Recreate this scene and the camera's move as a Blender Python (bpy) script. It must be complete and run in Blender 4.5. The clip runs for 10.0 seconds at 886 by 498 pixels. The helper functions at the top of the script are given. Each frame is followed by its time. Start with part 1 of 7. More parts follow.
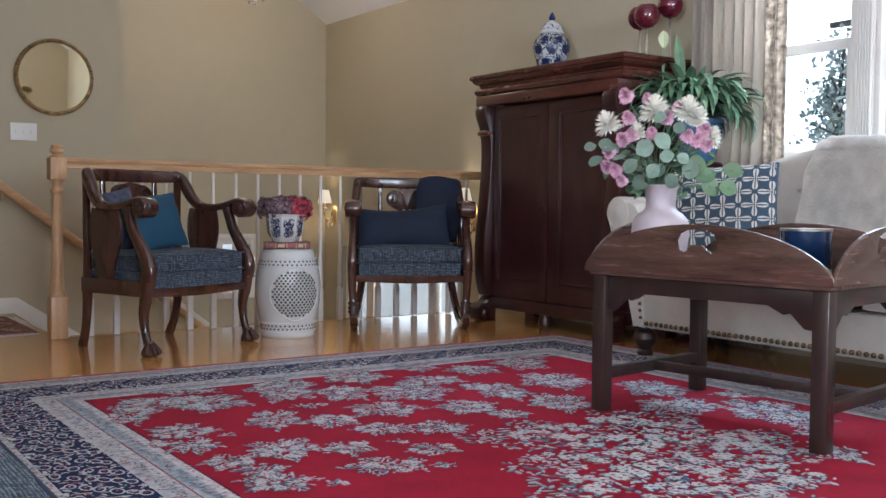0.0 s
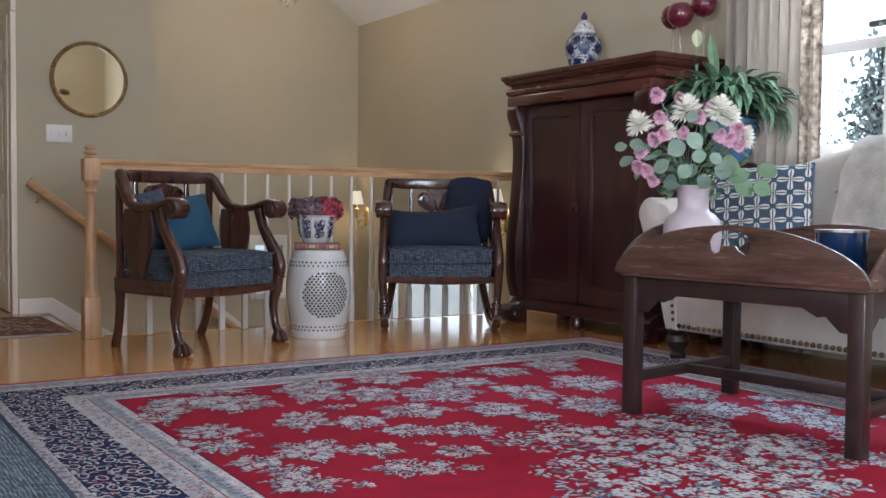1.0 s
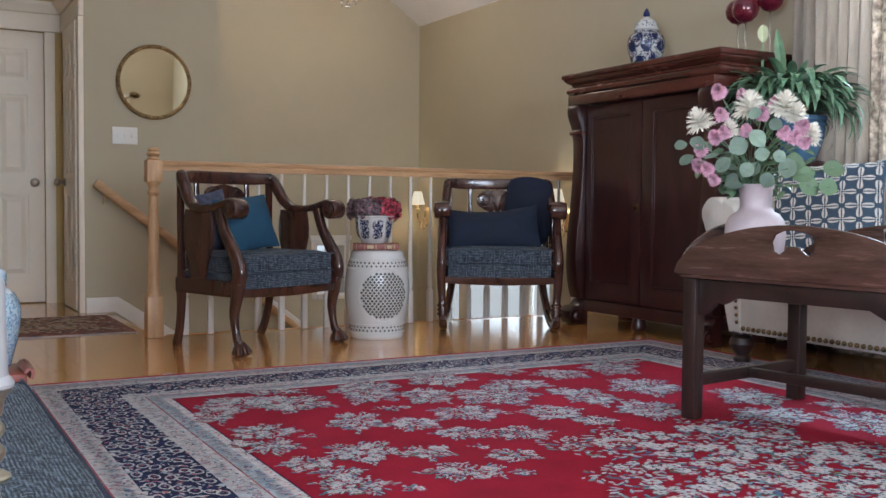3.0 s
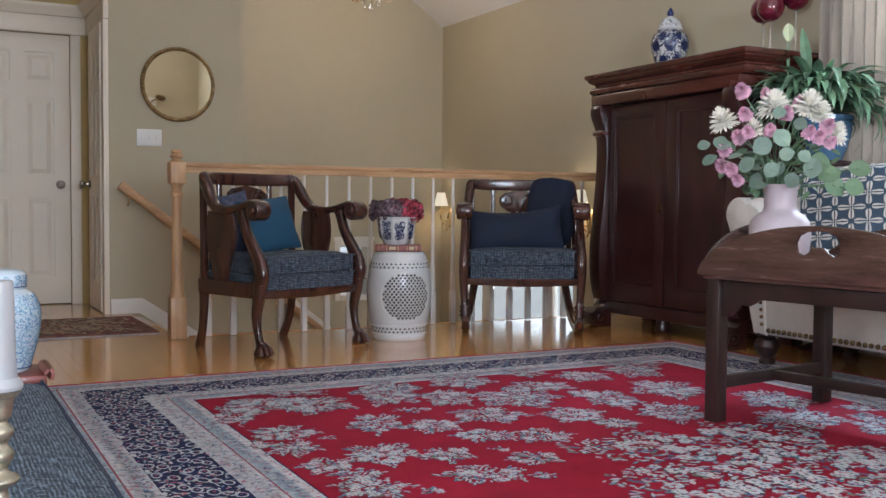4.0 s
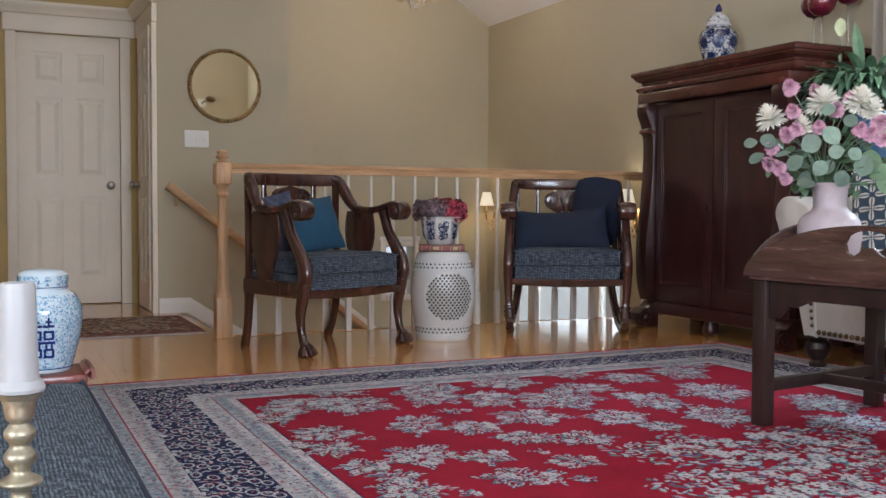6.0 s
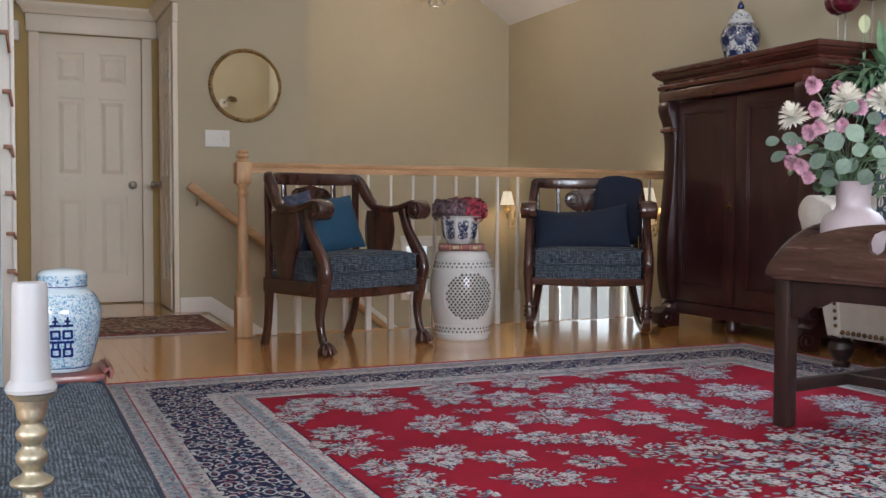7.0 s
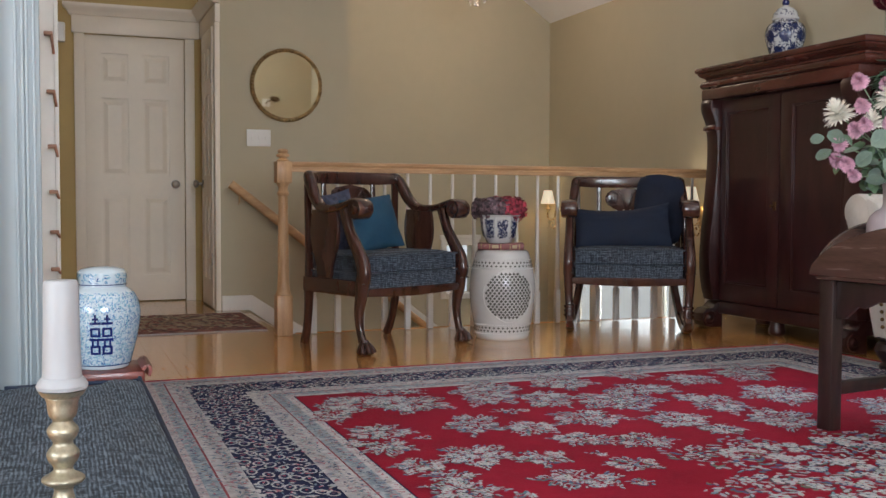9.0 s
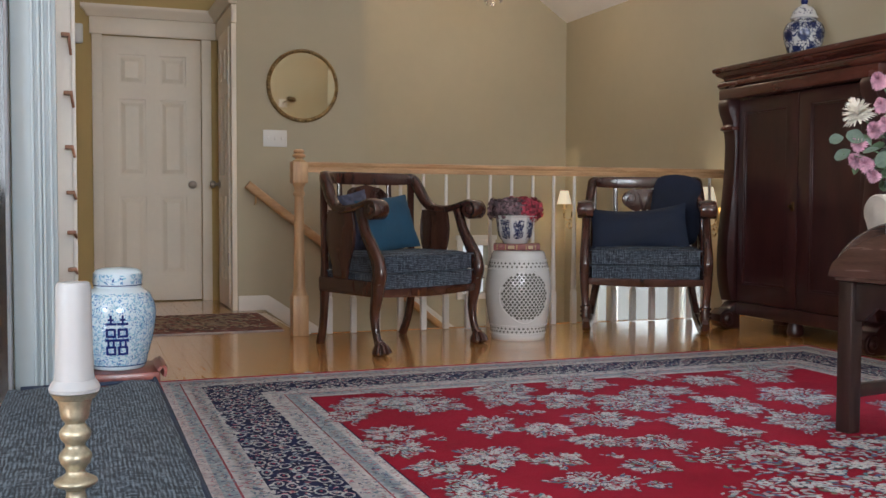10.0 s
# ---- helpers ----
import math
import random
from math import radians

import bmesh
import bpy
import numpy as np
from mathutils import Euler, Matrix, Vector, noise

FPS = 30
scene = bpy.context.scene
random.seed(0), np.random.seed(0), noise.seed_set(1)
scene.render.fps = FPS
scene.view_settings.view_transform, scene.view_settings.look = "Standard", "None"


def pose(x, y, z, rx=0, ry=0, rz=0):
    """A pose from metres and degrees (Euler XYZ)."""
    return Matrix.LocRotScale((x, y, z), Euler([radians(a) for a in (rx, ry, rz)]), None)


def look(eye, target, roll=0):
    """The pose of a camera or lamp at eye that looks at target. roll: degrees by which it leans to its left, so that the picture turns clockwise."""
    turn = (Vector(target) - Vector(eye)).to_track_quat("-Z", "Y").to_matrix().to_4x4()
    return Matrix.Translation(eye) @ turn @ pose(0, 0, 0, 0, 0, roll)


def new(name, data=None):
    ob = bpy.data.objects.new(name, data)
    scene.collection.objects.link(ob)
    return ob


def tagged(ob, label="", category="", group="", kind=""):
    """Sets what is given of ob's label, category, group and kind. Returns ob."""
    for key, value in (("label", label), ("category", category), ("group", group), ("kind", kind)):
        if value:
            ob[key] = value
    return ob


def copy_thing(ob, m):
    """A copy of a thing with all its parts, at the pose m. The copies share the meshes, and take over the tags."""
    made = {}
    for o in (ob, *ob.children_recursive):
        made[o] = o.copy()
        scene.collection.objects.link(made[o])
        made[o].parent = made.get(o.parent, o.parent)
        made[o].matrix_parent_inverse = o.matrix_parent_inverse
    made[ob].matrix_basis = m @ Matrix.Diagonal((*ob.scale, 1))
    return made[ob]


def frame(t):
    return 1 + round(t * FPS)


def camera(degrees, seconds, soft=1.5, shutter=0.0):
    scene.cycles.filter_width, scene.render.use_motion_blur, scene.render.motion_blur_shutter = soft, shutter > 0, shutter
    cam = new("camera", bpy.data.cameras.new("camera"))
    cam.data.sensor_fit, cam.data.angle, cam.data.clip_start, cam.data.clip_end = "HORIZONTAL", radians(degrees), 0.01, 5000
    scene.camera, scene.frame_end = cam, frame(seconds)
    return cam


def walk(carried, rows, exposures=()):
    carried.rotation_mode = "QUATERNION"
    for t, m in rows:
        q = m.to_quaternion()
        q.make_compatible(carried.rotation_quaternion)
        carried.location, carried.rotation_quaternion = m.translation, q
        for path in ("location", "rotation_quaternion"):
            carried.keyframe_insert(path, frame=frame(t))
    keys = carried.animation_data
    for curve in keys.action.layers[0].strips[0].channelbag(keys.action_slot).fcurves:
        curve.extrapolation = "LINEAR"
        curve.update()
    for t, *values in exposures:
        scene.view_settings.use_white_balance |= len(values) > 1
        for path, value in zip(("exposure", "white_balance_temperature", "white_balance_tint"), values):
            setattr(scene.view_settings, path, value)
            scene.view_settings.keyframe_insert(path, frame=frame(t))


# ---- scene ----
cam = camera(48.0, 10.0)
PATH = [
    (0, (0.092, 0.246, 0.733), (1.227, 1.89, 0.6440), 0.6),
    (0.5, (0.105, 0.251, 0.728), (1.213, 1.913, 0.6430), 0.6),
    (1, (0.117, 0.253, 0.731), (1.196, 1.935, 0.6440), 0.6),
    (1.5, (0.133, 0.257, 0.73), (1.181, 1.958, 0.6430), 0.5),
    (2, (0.145, 0.262, 0.728), (1.165, 1.979, 0.6410), 0.5),
    (2.5, (0.158, 0.264, 0.73), (1.15, 1.999, 0.6420), 0.5),
    (4, (0.189, 0.273, 0.729), (1.111, 2.045, 0.6440), 0.4),
    (4.5, (0.201, 0.274, 0.729), (1.101, 2.057, 0.6430), 0.3),
    (5, (0.208, 0.277, 0.729), (1.088, 2.071, 0.6430), 0.3),
    (5.5, (0.215, 0.279, 0.73), (1.071, 2.084, 0.6440), 0.3),
    (7, (0.236, 0.288, 0.73), (1.031, 2.121, 0.6420), 0.2),
    (7.5, (0.239, 0.291, 0.73), (1.014, 2.133, 0.6410), 0.2),
    (8, (0.245, 0.294, 0.728), (1.001, 2.143, 0.6400), 0.2),
    (8.5, (0.249, 0.294, 0.731), (0.984, 2.152, 0.6410), 0.2),
    (9, (0.252, 0.296, 0.729), (0.97, 2.161, 0.6390), 0.2),
    (9.5, (0.259, 0.3, 0.729), (0.96, 2.171, 0.6400), 0.2),
    (10, (0.258, 0.303, 0.731), (0.945, 2.179, 0.6410), 0.2),
]
walk(cam, [(t, look(eye, target, roll)) for t, eye, target, roll in PATH], [(0.0, 0.03, 5380, 7), (2.5, 0.03, 5450, 7), (5.5, 0.02, 5560, 7.5), (7.5, -0.05, 5800, 7.5), (10.0, -0.11, 5900, 7)])


# ---- world, sun, exposure ----
world = bpy.data.worlds.new("world")
scene.world = world
world.use_nodes = True
wn = world.node_tree.nodes
sky = wn.new("ShaderNodeTexSky")
sky.sky_type = "NISHITA"
sky.sun_disc = False
sky.sun_elevation, sky.sun_rotation = radians(70), radians(63)
sky.air_density, sky.dust_density = 1.0, 2.5
wn["Background"].inputs["Strength"].default_value = 0.15
world.node_tree.links.new(sky.outputs["Color"], wn["Background"].inputs["Color"])


def lamp(name, kind, m, energy, color, size=None, size_y=None):
    d = bpy.data.lights.new(name, kind)
    d.energy, d.color = energy, color
    if kind == "AREA":
        d.shape, d.size, d.size_y = "RECTANGLE", size, size_y
    ob = new(name, d)
    ob.matrix_world = m
    return ob


sun = lamp("sun", "SUN", look((5.2, 2.6, 16.5), (0, 0, 0)), 2.6, (1.0, 0.95, 0.87))
sun.data.angle = radians(0.6)
DAY = (0.86, 0.93, 1.0)
SOFT = (0.97, 0.98, 1.0)
# outside lamps stand in for sky; rear and side fill through added, unseen openings
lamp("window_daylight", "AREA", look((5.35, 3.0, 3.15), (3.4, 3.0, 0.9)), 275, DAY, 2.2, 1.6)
lamp("rear_fill_daylight", "AREA", look((0.9, -3.42, 1.6), (0.9, 3, 2.2)), 235, SOFT, 2.4, 1.5)
lamp("side_fill_daylight", "AREA", look((-3.42, -0.9, 1.6), (2, 0.5, 3.4)), 225, SOFT, 1.8, 1.5)
lamp("foyer_door_daylight", "AREA", look((5.3, 7.15, 1.1), (3.4, 7.15, -0.9)), 300, (1, 0.97, 0.9), 1.8, 1.2)


# ---- materials ----
def mat(name, base, rough=0.5, metal=0.0, var=0.12, scale=6.0, grain=None, bump=0.0, bump_scale=60.0, coat=0.0,
        wear=None, rand=0.0, island=False, trans=0.0, spec=0.5, stretch=(1, 1, 1), sheen=0.0):
    """A surface with a base colour that varies at two scales, fine relief and optional grain, wear and piece-to-piece change."""
    m = bpy.data.materials.new(name)
    m.use_nodes = True
    nt = m.node_tree
    n, l = nt.nodes, nt.links
    b = n["Principled BSDF"]
    co = n.new("ShaderNodeTexCoord")
    mp = n.new("ShaderNodeMapping")
    mp.inputs["Scale"].default_value = stretch
    l.new(co.outputs["Object"], mp.inputs["Vector"])
    big = n.new("ShaderNodeTexNoise")
    big.inputs["Scale"].default_value, big.inputs["Detail"].default_value = scale, 4
    fine = n.new("ShaderNodeTexNoise")
    fine.inputs["Scale"].default_value, fine.inputs["Detail"].default_value = scale * 9, 3
    for t in (big, fine):
        l.new(mp.outputs["Vector"], t.inputs["Vector"])
    add = n.new("ShaderNodeMath")
    add.operation = "MULTIPLY_ADD"
    add.inputs[1].default_value = 0.35
    l.new(fine.outputs["Fac"], add.inputs[0])
    l.new(big.outputs["Fac"], add.inputs[2])
    ramp = n.new("ShaderNodeValToRGB")
    lo = [max(0.0, c * (1 - var)) for c in base]
    hi = [min(1.0, c * (1 + var)) for c in base]
    if grain:
        lo = list(grain)
    ramp.color_ramp.elements[0].position, ramp.color_ramp.elements[1].position = 0.45, 0.9
    ramp.color_ramp.elements[0].color, ramp.color_ramp.elements[1].color = (*lo, 1), (*hi, 1)
    l.new(add.outputs[0], ramp.inputs["Fac"])
    out = ramp.outputs["Color"]
    if wear:
        wt = n.new("ShaderNodeTexNoise")
        wt.inputs["Scale"].default_value, wt.inputs["Detail"].default_value = scale * 2.3, 6
        l.new(mp.outputs["Vector"], wt.inputs["Vector"])
        wr = n.new("ShaderNodeMapRange")
        wr.inputs["From Min"].default_value, wr.inputs["From Max"].default_value = 0.6, 0.75
        l.new(wt.outputs["Fac"], wr.inputs["Value"])
        mx = n.new("ShaderNodeMixRGB")
        mx.inputs[2].default_value = (*wear, 1)
        l.new(wr.outputs["Result"], mx.inputs[0])
        l.new(out, mx.inputs[1])
        out = mx.outputs[0]
    if rand:
        if island:
            src = n.new("ShaderNodeNewGeometry").outputs["Random Per Island"]
        else:
            src = n.new("ShaderNodeObjectInfo").outputs["Random"]
        hs = n.new("ShaderNodeHueSaturation")
        mr = n.new("ShaderNodeMapRange")
        mr.inputs["To Min"].default_value, mr.inputs["To Max"].default_value = 1 - rand, 1 + rand
        l.new(src, mr.inputs["Value"])
        l.new(mr.outputs["Result"], hs.inputs["Value"])
        l.new(out, hs.inputs["Color"])
        out = hs.outputs["Color"]
    l.new(out, b.inputs["Base Color"])
    rr = n.new("ShaderNodeMapRange")
    rr.inputs["To Min"].default_value, rr.inputs["To Max"].default_value = max(0.02, rough * 0.82), min(1, rough * 1.18)
    l.new(big.outputs["Fac"], rr.inputs["Value"])
    l.new(rr.outputs["Result"], b.inputs["Roughness"])
    b.inputs["Metallic"].default_value = metal
    b.inputs["Coat Weight"].default_value = coat
    b.inputs["Coat Roughness"].default_value = 0.12
    b.inputs["Transmission Weight"].default_value = trans
    b.inputs["Specular IOR Level"].default_value = spec
    b.inputs["Sheen Weight"].default_value = sheen
    if bump:
        bt = n.new("ShaderNodeTexNoise")
        bt.inputs["Scale"].default_value, bt.inputs["Detail"].default_value = bump_scale, 3
        l.new(mp.outputs["Vector"], bt.inputs["Vector"])
        bp = n.new("ShaderNodeBump")
        bp.inputs["Strength"].default_value, bp.inputs["Distance"].default_value = bump, 0.004
        l.new(bt.outputs["Fac"], bp.inputs["Height"])
        l.new(bp.outputs["Normal"], b.inputs["Normal"])
    return m


def palette(name, stops, rough=0.9, sheen=0.0, bump=0.3, by_object=False):
    """A cloth whose separate patches take one of several colours at random."""
    m = mat(name, (0.5, 0.5, 0.5), rough, bump=bump, bump_scale=500, sheen=sheen)
    n, l = m.node_tree.nodes, m.node_tree.links
    r = n.new("ShaderNodeValToRGB")
    r.color_ramp.interpolation = "CONSTANT"
    e = r.color_ramp.elements
    while len(e) < len(stops):
        e.new(0.5)
    for i, (p, c) in enumerate(stops):
        e[i].position, e[i].color = p, (*c, 1)
    src = n.new("ShaderNodeObjectInfo").outputs["Random"] if by_object else n.new("ShaderNodeNewGeometry").outputs["Random Per Island"]
    l.new(src, r.inputs["Fac"])
    mul = n.new("ShaderNodeMixRGB")
    mul.blend_type = "MULTIPLY"
    mul.inputs[0].default_value = 0.5
    tx = n.new("ShaderNodeTexNoise")
    tx.inputs["Scale"].default_value = 160
    l.new(n["Texture Coordinate"].outputs["Object"], tx.inputs["Vector"])
    l.new(r.outputs["Color"], mul.inputs[1])
    l.new(tx.outputs["Color"], mul.inputs[2])
    hs = n.new("ShaderNodeHueSaturation")
    hs.inputs["Saturation"].default_value, hs.inputs["Value"].default_value = 1.0, 1.3
    l.new(mul.outputs[0], hs.inputs["Color"])
    l.new(hs.outputs["Color"], n["Principled BSDF"].inputs["Base Color"])
    return m


def tweed(name, dark, light, mid, size=900.0, across=(80, 80, 7), pitch=0.009, axes="XZ"):
    """A woven cloth: crossed warp and weft threads with slubs."""
    m = mat(name, mid, 0.95, bump=0.0, sheen=0.0)
    n, l = m.node_tree.nodes, m.node_tree.links
    co = n["Texture Coordinate"].outputs["Object"]
    fac = []
    for sc in ((7, 80, 80), across):
        mp = n.new("ShaderNodeMapping")
        mp.inputs["Scale"].default_value = sc
        t = n.new("ShaderNodeTexNoise")
        t.inputs["Scale"].default_value, t.inputs["Detail"].default_value = size / 175, 2
        l.new(co, mp.inputs["Vector"])
        l.new(mp.outputs["Vector"], t.inputs["Vector"])
        fac.append(t.outputs["Fac"])
    mx = n.new("ShaderNodeMath")
    mx.operation = "ADD"
    l.new(fac[0], mx.inputs[0])
    l.new(fac[1], mx.inputs[1])
    mx2 = n.new("ShaderNodeMath")
    mx2.operation = "MULTIPLY"
    mx2.inputs[1].default_value = 0.5
    l.new(mx.outputs[0], mx2.inputs[0])
    # the regular pitch of warp and weft
    for ax in axes:
        wv = n.new("ShaderNodeTexWave")
        wv.wave_type, wv.bands_direction = "BANDS", ax
        wv.inputs["Scale"].default_value, wv.inputs["Distortion"].default_value = 2 * math.pi / (20 * pitch), 2.5
        wv.inputs["Detail Scale"].default_value = 0.5
        l.new(co, wv.inputs["Vector"])
        ad = n.new("ShaderNodeMath")
        ad.operation = "MULTIPLY_ADD"
        ad.inputs[1].default_value = 0.11
        l.new(wv.outputs["Fac"], ad.inputs[0])
        l.new(mx2.outputs[0], ad.inputs[2])
        mx2 = ad
    r = n.new("ShaderNodeValToRGB")
    e = r.color_ramp.elements
    e[0].position, e[0].color = 0.49, (*dark, 1)
    e[1].position, e[1].color = 0.74, (*light, 1)
    x = e.new(0.60)
    x.color = (*mid, 1)
    l.new(mx2.outputs[0], r.inputs["Fac"])
    l.new(r.outputs["Color"], n["Principled BSDF"].inputs["Base Color"])
    bp = n.new("ShaderNodeBump")
    bp.inputs["Strength"].default_value, bp.inputs["Distance"].default_value = 0.5, 0.003
    l.new(mx2.outputs[0], bp.inputs["Height"])
    l.new(bp.outputs["Normal"], n["Principled BSDF"].inputs["Normal"])
    return m


WALL = mat("wall_paint", (0.465, 0.408, 0.287), 0.75, var=0.035, scale=1.3, bump=0.12, bump_scale=140)
HALL = mat("hall_paint", (0.50, 0.36, 0.14), 0.7, var=0.04, scale=1.3, bump=0.12, bump_scale=140)
CEIL = mat("ceiling_paint", (0.86, 0.85, 0.85), 0.85, var=0.03, scale=2, bump=0.1, bump_scale=180)
TRIM = mat("white_trim_paint", (0.74, 0.71, 0.66), 0.42, var=0.04, scale=4, bump=0.05, bump_scale=90)
# White paint with the hall's warm lamplight put into its colour.
WARMDOORW = mat("warm_lit_door_paint", (0.80, 0.71, 0.58), 0.45, var=0.04, scale=3, bump=0.06, bump_scale=80)
PLANK = mat("oak_plank", (0.65, 0.31, 0.085), 0.15, var=0.16, scale=5, grain=(0.45, 0.198, 0.052), stretch=(9, 0.6, 9), rand=0.08, coat=0.6, bump=0.02, bump_scale=20)
OAK = mat("oak_varnish", (0.50, 0.315, 0.165), 0.5, var=0.2, scale=5, grain=(0.36, 0.20, 0.09), stretch=(5, 5, 0.7), coat=0.08)
OAKRAIL = mat("oak_rail_varnish", (0.50, 0.315, 0.165), 0.5, var=0.2, scale=5, grain=(0.36, 0.20, 0.09), stretch=(0.7, 5, 5), coat=0.08)
MAHOG = mat("mahogany", (0.036, 0.0105, 0.010), 0.3, var=0.3, scale=4, grain=(0.022, 0.007, 0.007), stretch=(3, 3, 0.8), coat=0.3)
MAHOGTOP = mat("mahogany_moulding", (0.072, 0.019, 0.014), 0.26, var=0.3, scale=4, grain=(0.048, 0.014, 0.009), stretch=(3, 0.8, 3), coat=0.4)
WALNUT = mat("dark_carved_wood", (0.060, 0.023, 0.016), 0.22, var=0.3, scale=5, grain=(0.032, 0.012, 0.009), stretch=(4, 4, 1), coat=0.5)
TABLEW = mat("table_mahogany", (0.072, 0.038, 0.029), 0.26, var=0.4, scale=5, grain=(0.030, 0.014, 0.010), stretch=(7, 0.7, 7), coat=0.35, wear=(0.12, 0.066, 0.048))
TABLELEG = mat("table_leg_wood", (0.024, 0.011, 0.009), 0.38, var=0.3, scale=4, grain=(0.012, 0.006, 0.005), stretch=(5, 5, 0.7), coat=0.2)
LINEN = mat("sofa_linen", (0.47, 0.425, 0.37), 0.95, var=0.09, scale=8, bump=0.35, bump_scale=420, sheen=0.2)
QUILT = mat("cream_matelasse", (0.66, 0.61, 0.55), 0.95, var=0.14, scale=14, bump=1.0, bump_scale=60, sheen=0.2)
CURTAIN = mat("taupe_curtain", (0.52, 0.46, 0.39), 0.9, var=0.08, scale=10, bump=0.25, bump_scale=350, stretch=(1, 1, 0.4))
CURTAINB = mat("patterned_curtain", (0.66, 0.58, 0.48), 0.9, var=0.2, scale=34, grain=(0.17, 0.13, 0.10), bump=0.2, bump_scale=350)
TWEED = tweed("navy_tweed", (0.006, 0.009, 0.018), (0.155, 0.19, 0.235), (0.019, 0.029, 0.047), 640.0)
BENCHT = tweed("blue_bench_tweed", (0.003, 0.007, 0.014), (0.15, 0.19, 0.235), (0.014, 0.025, 0.039), 760.0, (80, 8, 80), 0.0065, "XY")
NAVY = mat("navy_velvet", (0.006, 0.010, 0.026), 0.95, var=0.3, scale=9, bump=0.2, bump_scale=300, sheen=0.0)
NAVYC = mat("navy_cotton", (0.010, 0.017, 0.038), 0.9, var=0.2, scale=9, bump=0.2, bump_scale=300, sheen=0.0)
TEAL = mat("teal_cotton", (0.014, 0.062, 0.115), 0.85, var=0.15, scale=9, bump=0.2, bump_scale=320)
PORC = mat("white_porcelain", (0.585, 0.585, 0.575), 0.16, var=0.04, scale=7, coat=0.5)
PORCB = mat("bluish_porcelain", (0.45, 0.53, 0.58), 0.14, var=0.06, scale=8, coat=0.5)
INK = mat("cobalt_glaze", (0.012, 0.018, 0.10), 0.18, var=0.4, scale=20, coat=0.4)
BRASS = mat("aged_brass", (0.66, 0.52, 0.30), 0.28, metal=1.0, var=0.2, scale=12)
PALEBRASS = mat("worn_pale_brass", (0.34, 0.31, 0.23), 0.42, metal=0.8, var=0.35, scale=30, bump=0.15, bump_scale=60)
DARKBRASS = mat("dark_brass", (0.16, 0.10, 0.045), 0.4, metal=1.0, var=0.3, scale=20)
NICKEL = mat("satin_nickel", (0.36, 0.33, 0.29), 0.35, metal=1.0, var=0.1, scale=9)
GILT = mat("antique_gilt", (0.36, 0.25, 0.12), 0.42, metal=0.8, var=0.45, scale=30, bump=0.3, bump_scale=90)
PLASTIC = mat("white_plastic", (0.74, 0.72, 0.68), 0.35, var=0.02, scale=5)
WAX = mat("ivory_wax", (0.32, 0.325, 0.335), 0.5, var=0.05, scale=9)
BLACK = mat("black_glass", (0.012, 0.012, 0.014), 0.08, var=0.1, scale=5)


# ---- building helpers ----
def part(name, bm, material, parent=None, label="", smooth=True, m=None):
    """Links a bmesh as one mesh object under a thing or a part."""
    me = bpy.data.meshes.new(name)
    bmesh.ops.recalc_face_normals(bm, faces=bm.faces)
    bm.to_mesh(me)
    bm.free()
    me.materials.append(material)
    if smooth:
        me.polygons.foreach_set("use_smooth", [True] * len(me.polygons))
        me.set_sharp_from_angle(angle=radians(38))
    ob = new(name, me)
    if parent is not None:
        ob.parent = parent
    if m is not None:
        ob.matrix_basis = m
    if label:
        ob["label"] = label
    return ob


def soup(name, verts, faces, material, parent=None, label="", m=None):
    """Links plain lists of corners and faces as one mesh object."""
    me = bpy.data.meshes.new(name)
    me.from_pydata(verts, [], faces)
    me.materials.append(material)
    ob = new(name, me)
    if parent is not None:
        ob.parent = parent
    if m is not None:
        ob.matrix_basis = m
    if label:
        ob["label"] = label
    return ob


def thing(name, m, label, category, group="", kind=""):
    ob = new(name)
    ob.empty_display_size = 0.1
    ob.matrix_basis = m
    return tagged(ob, label, category, group, kind)


def box(x0, x1, y0, y1, z0, z1, bevel=0.0, bm=None, seg=2):
    own = bmesh.new()
    bmesh.ops.create_cube(own, size=1, matrix=Matrix.LocRotScale(((x0 + x1) / 2, (y0 + y1) / 2, (z0 + z1) / 2), None, (abs(x1 - x0), abs(y1 - y0), abs(z1 - z0))))
    if bevel:
        bmesh.ops.bevel(own, geom=own.edges[:], offset=bevel, segments=seg, affect="EDGES", profile=0.5)
    return join(bm, own)


def join(bm, own):
    if bm is None:
        return own
    me = bpy.data.meshes.new("scratch")
    own.to_mesh(me)
    own.free()
    bm.from_mesh(me)
    bpy.data.meshes.remove(me)
    return bm


def lathe(profile, seg=32, bm=None, squash=1.0):
    """Turned form round z from (radius, height) pairs."""
    own = bmesh.new()
    rings = []
    for r, z in profile:
        rings.append([own.verts.new((r * math.cos(2 * math.pi * i / seg), squash * r * math.sin(2 * math.pi * i / seg), z)) for i in range(seg)])
    for a, b in zip(rings, rings[1:]):
        for i in range(seg):
            own.faces.new((a[i], a[(i + 1) % seg], b[(i + 1) % seg], b[i]))
    for ring in (rings[0], rings[-1]):
        own.faces.new(ring)
    return join(bm, own)


def spline(points, steps=6):
    """A smooth line through points of any dimension."""
    p = [np.array(q, float) for q in points]
    p = [2 * p[0] - p[1]] + p + [2 * p[-1] - p[-2]]
    out = []
    for i in range(1, len(p) - 2):
        for k in range(steps):
            t = k / steps
            a, b, c, d = p[i - 1:i + 3]
            out.append(0.5 * (2 * b + (c - a) * t + (2 * a - 5 * b + 4 * c - d) * t * t + (3 * b - a - 3 * c + d) * t ** 3))
    out.append(p[-2])
    return out


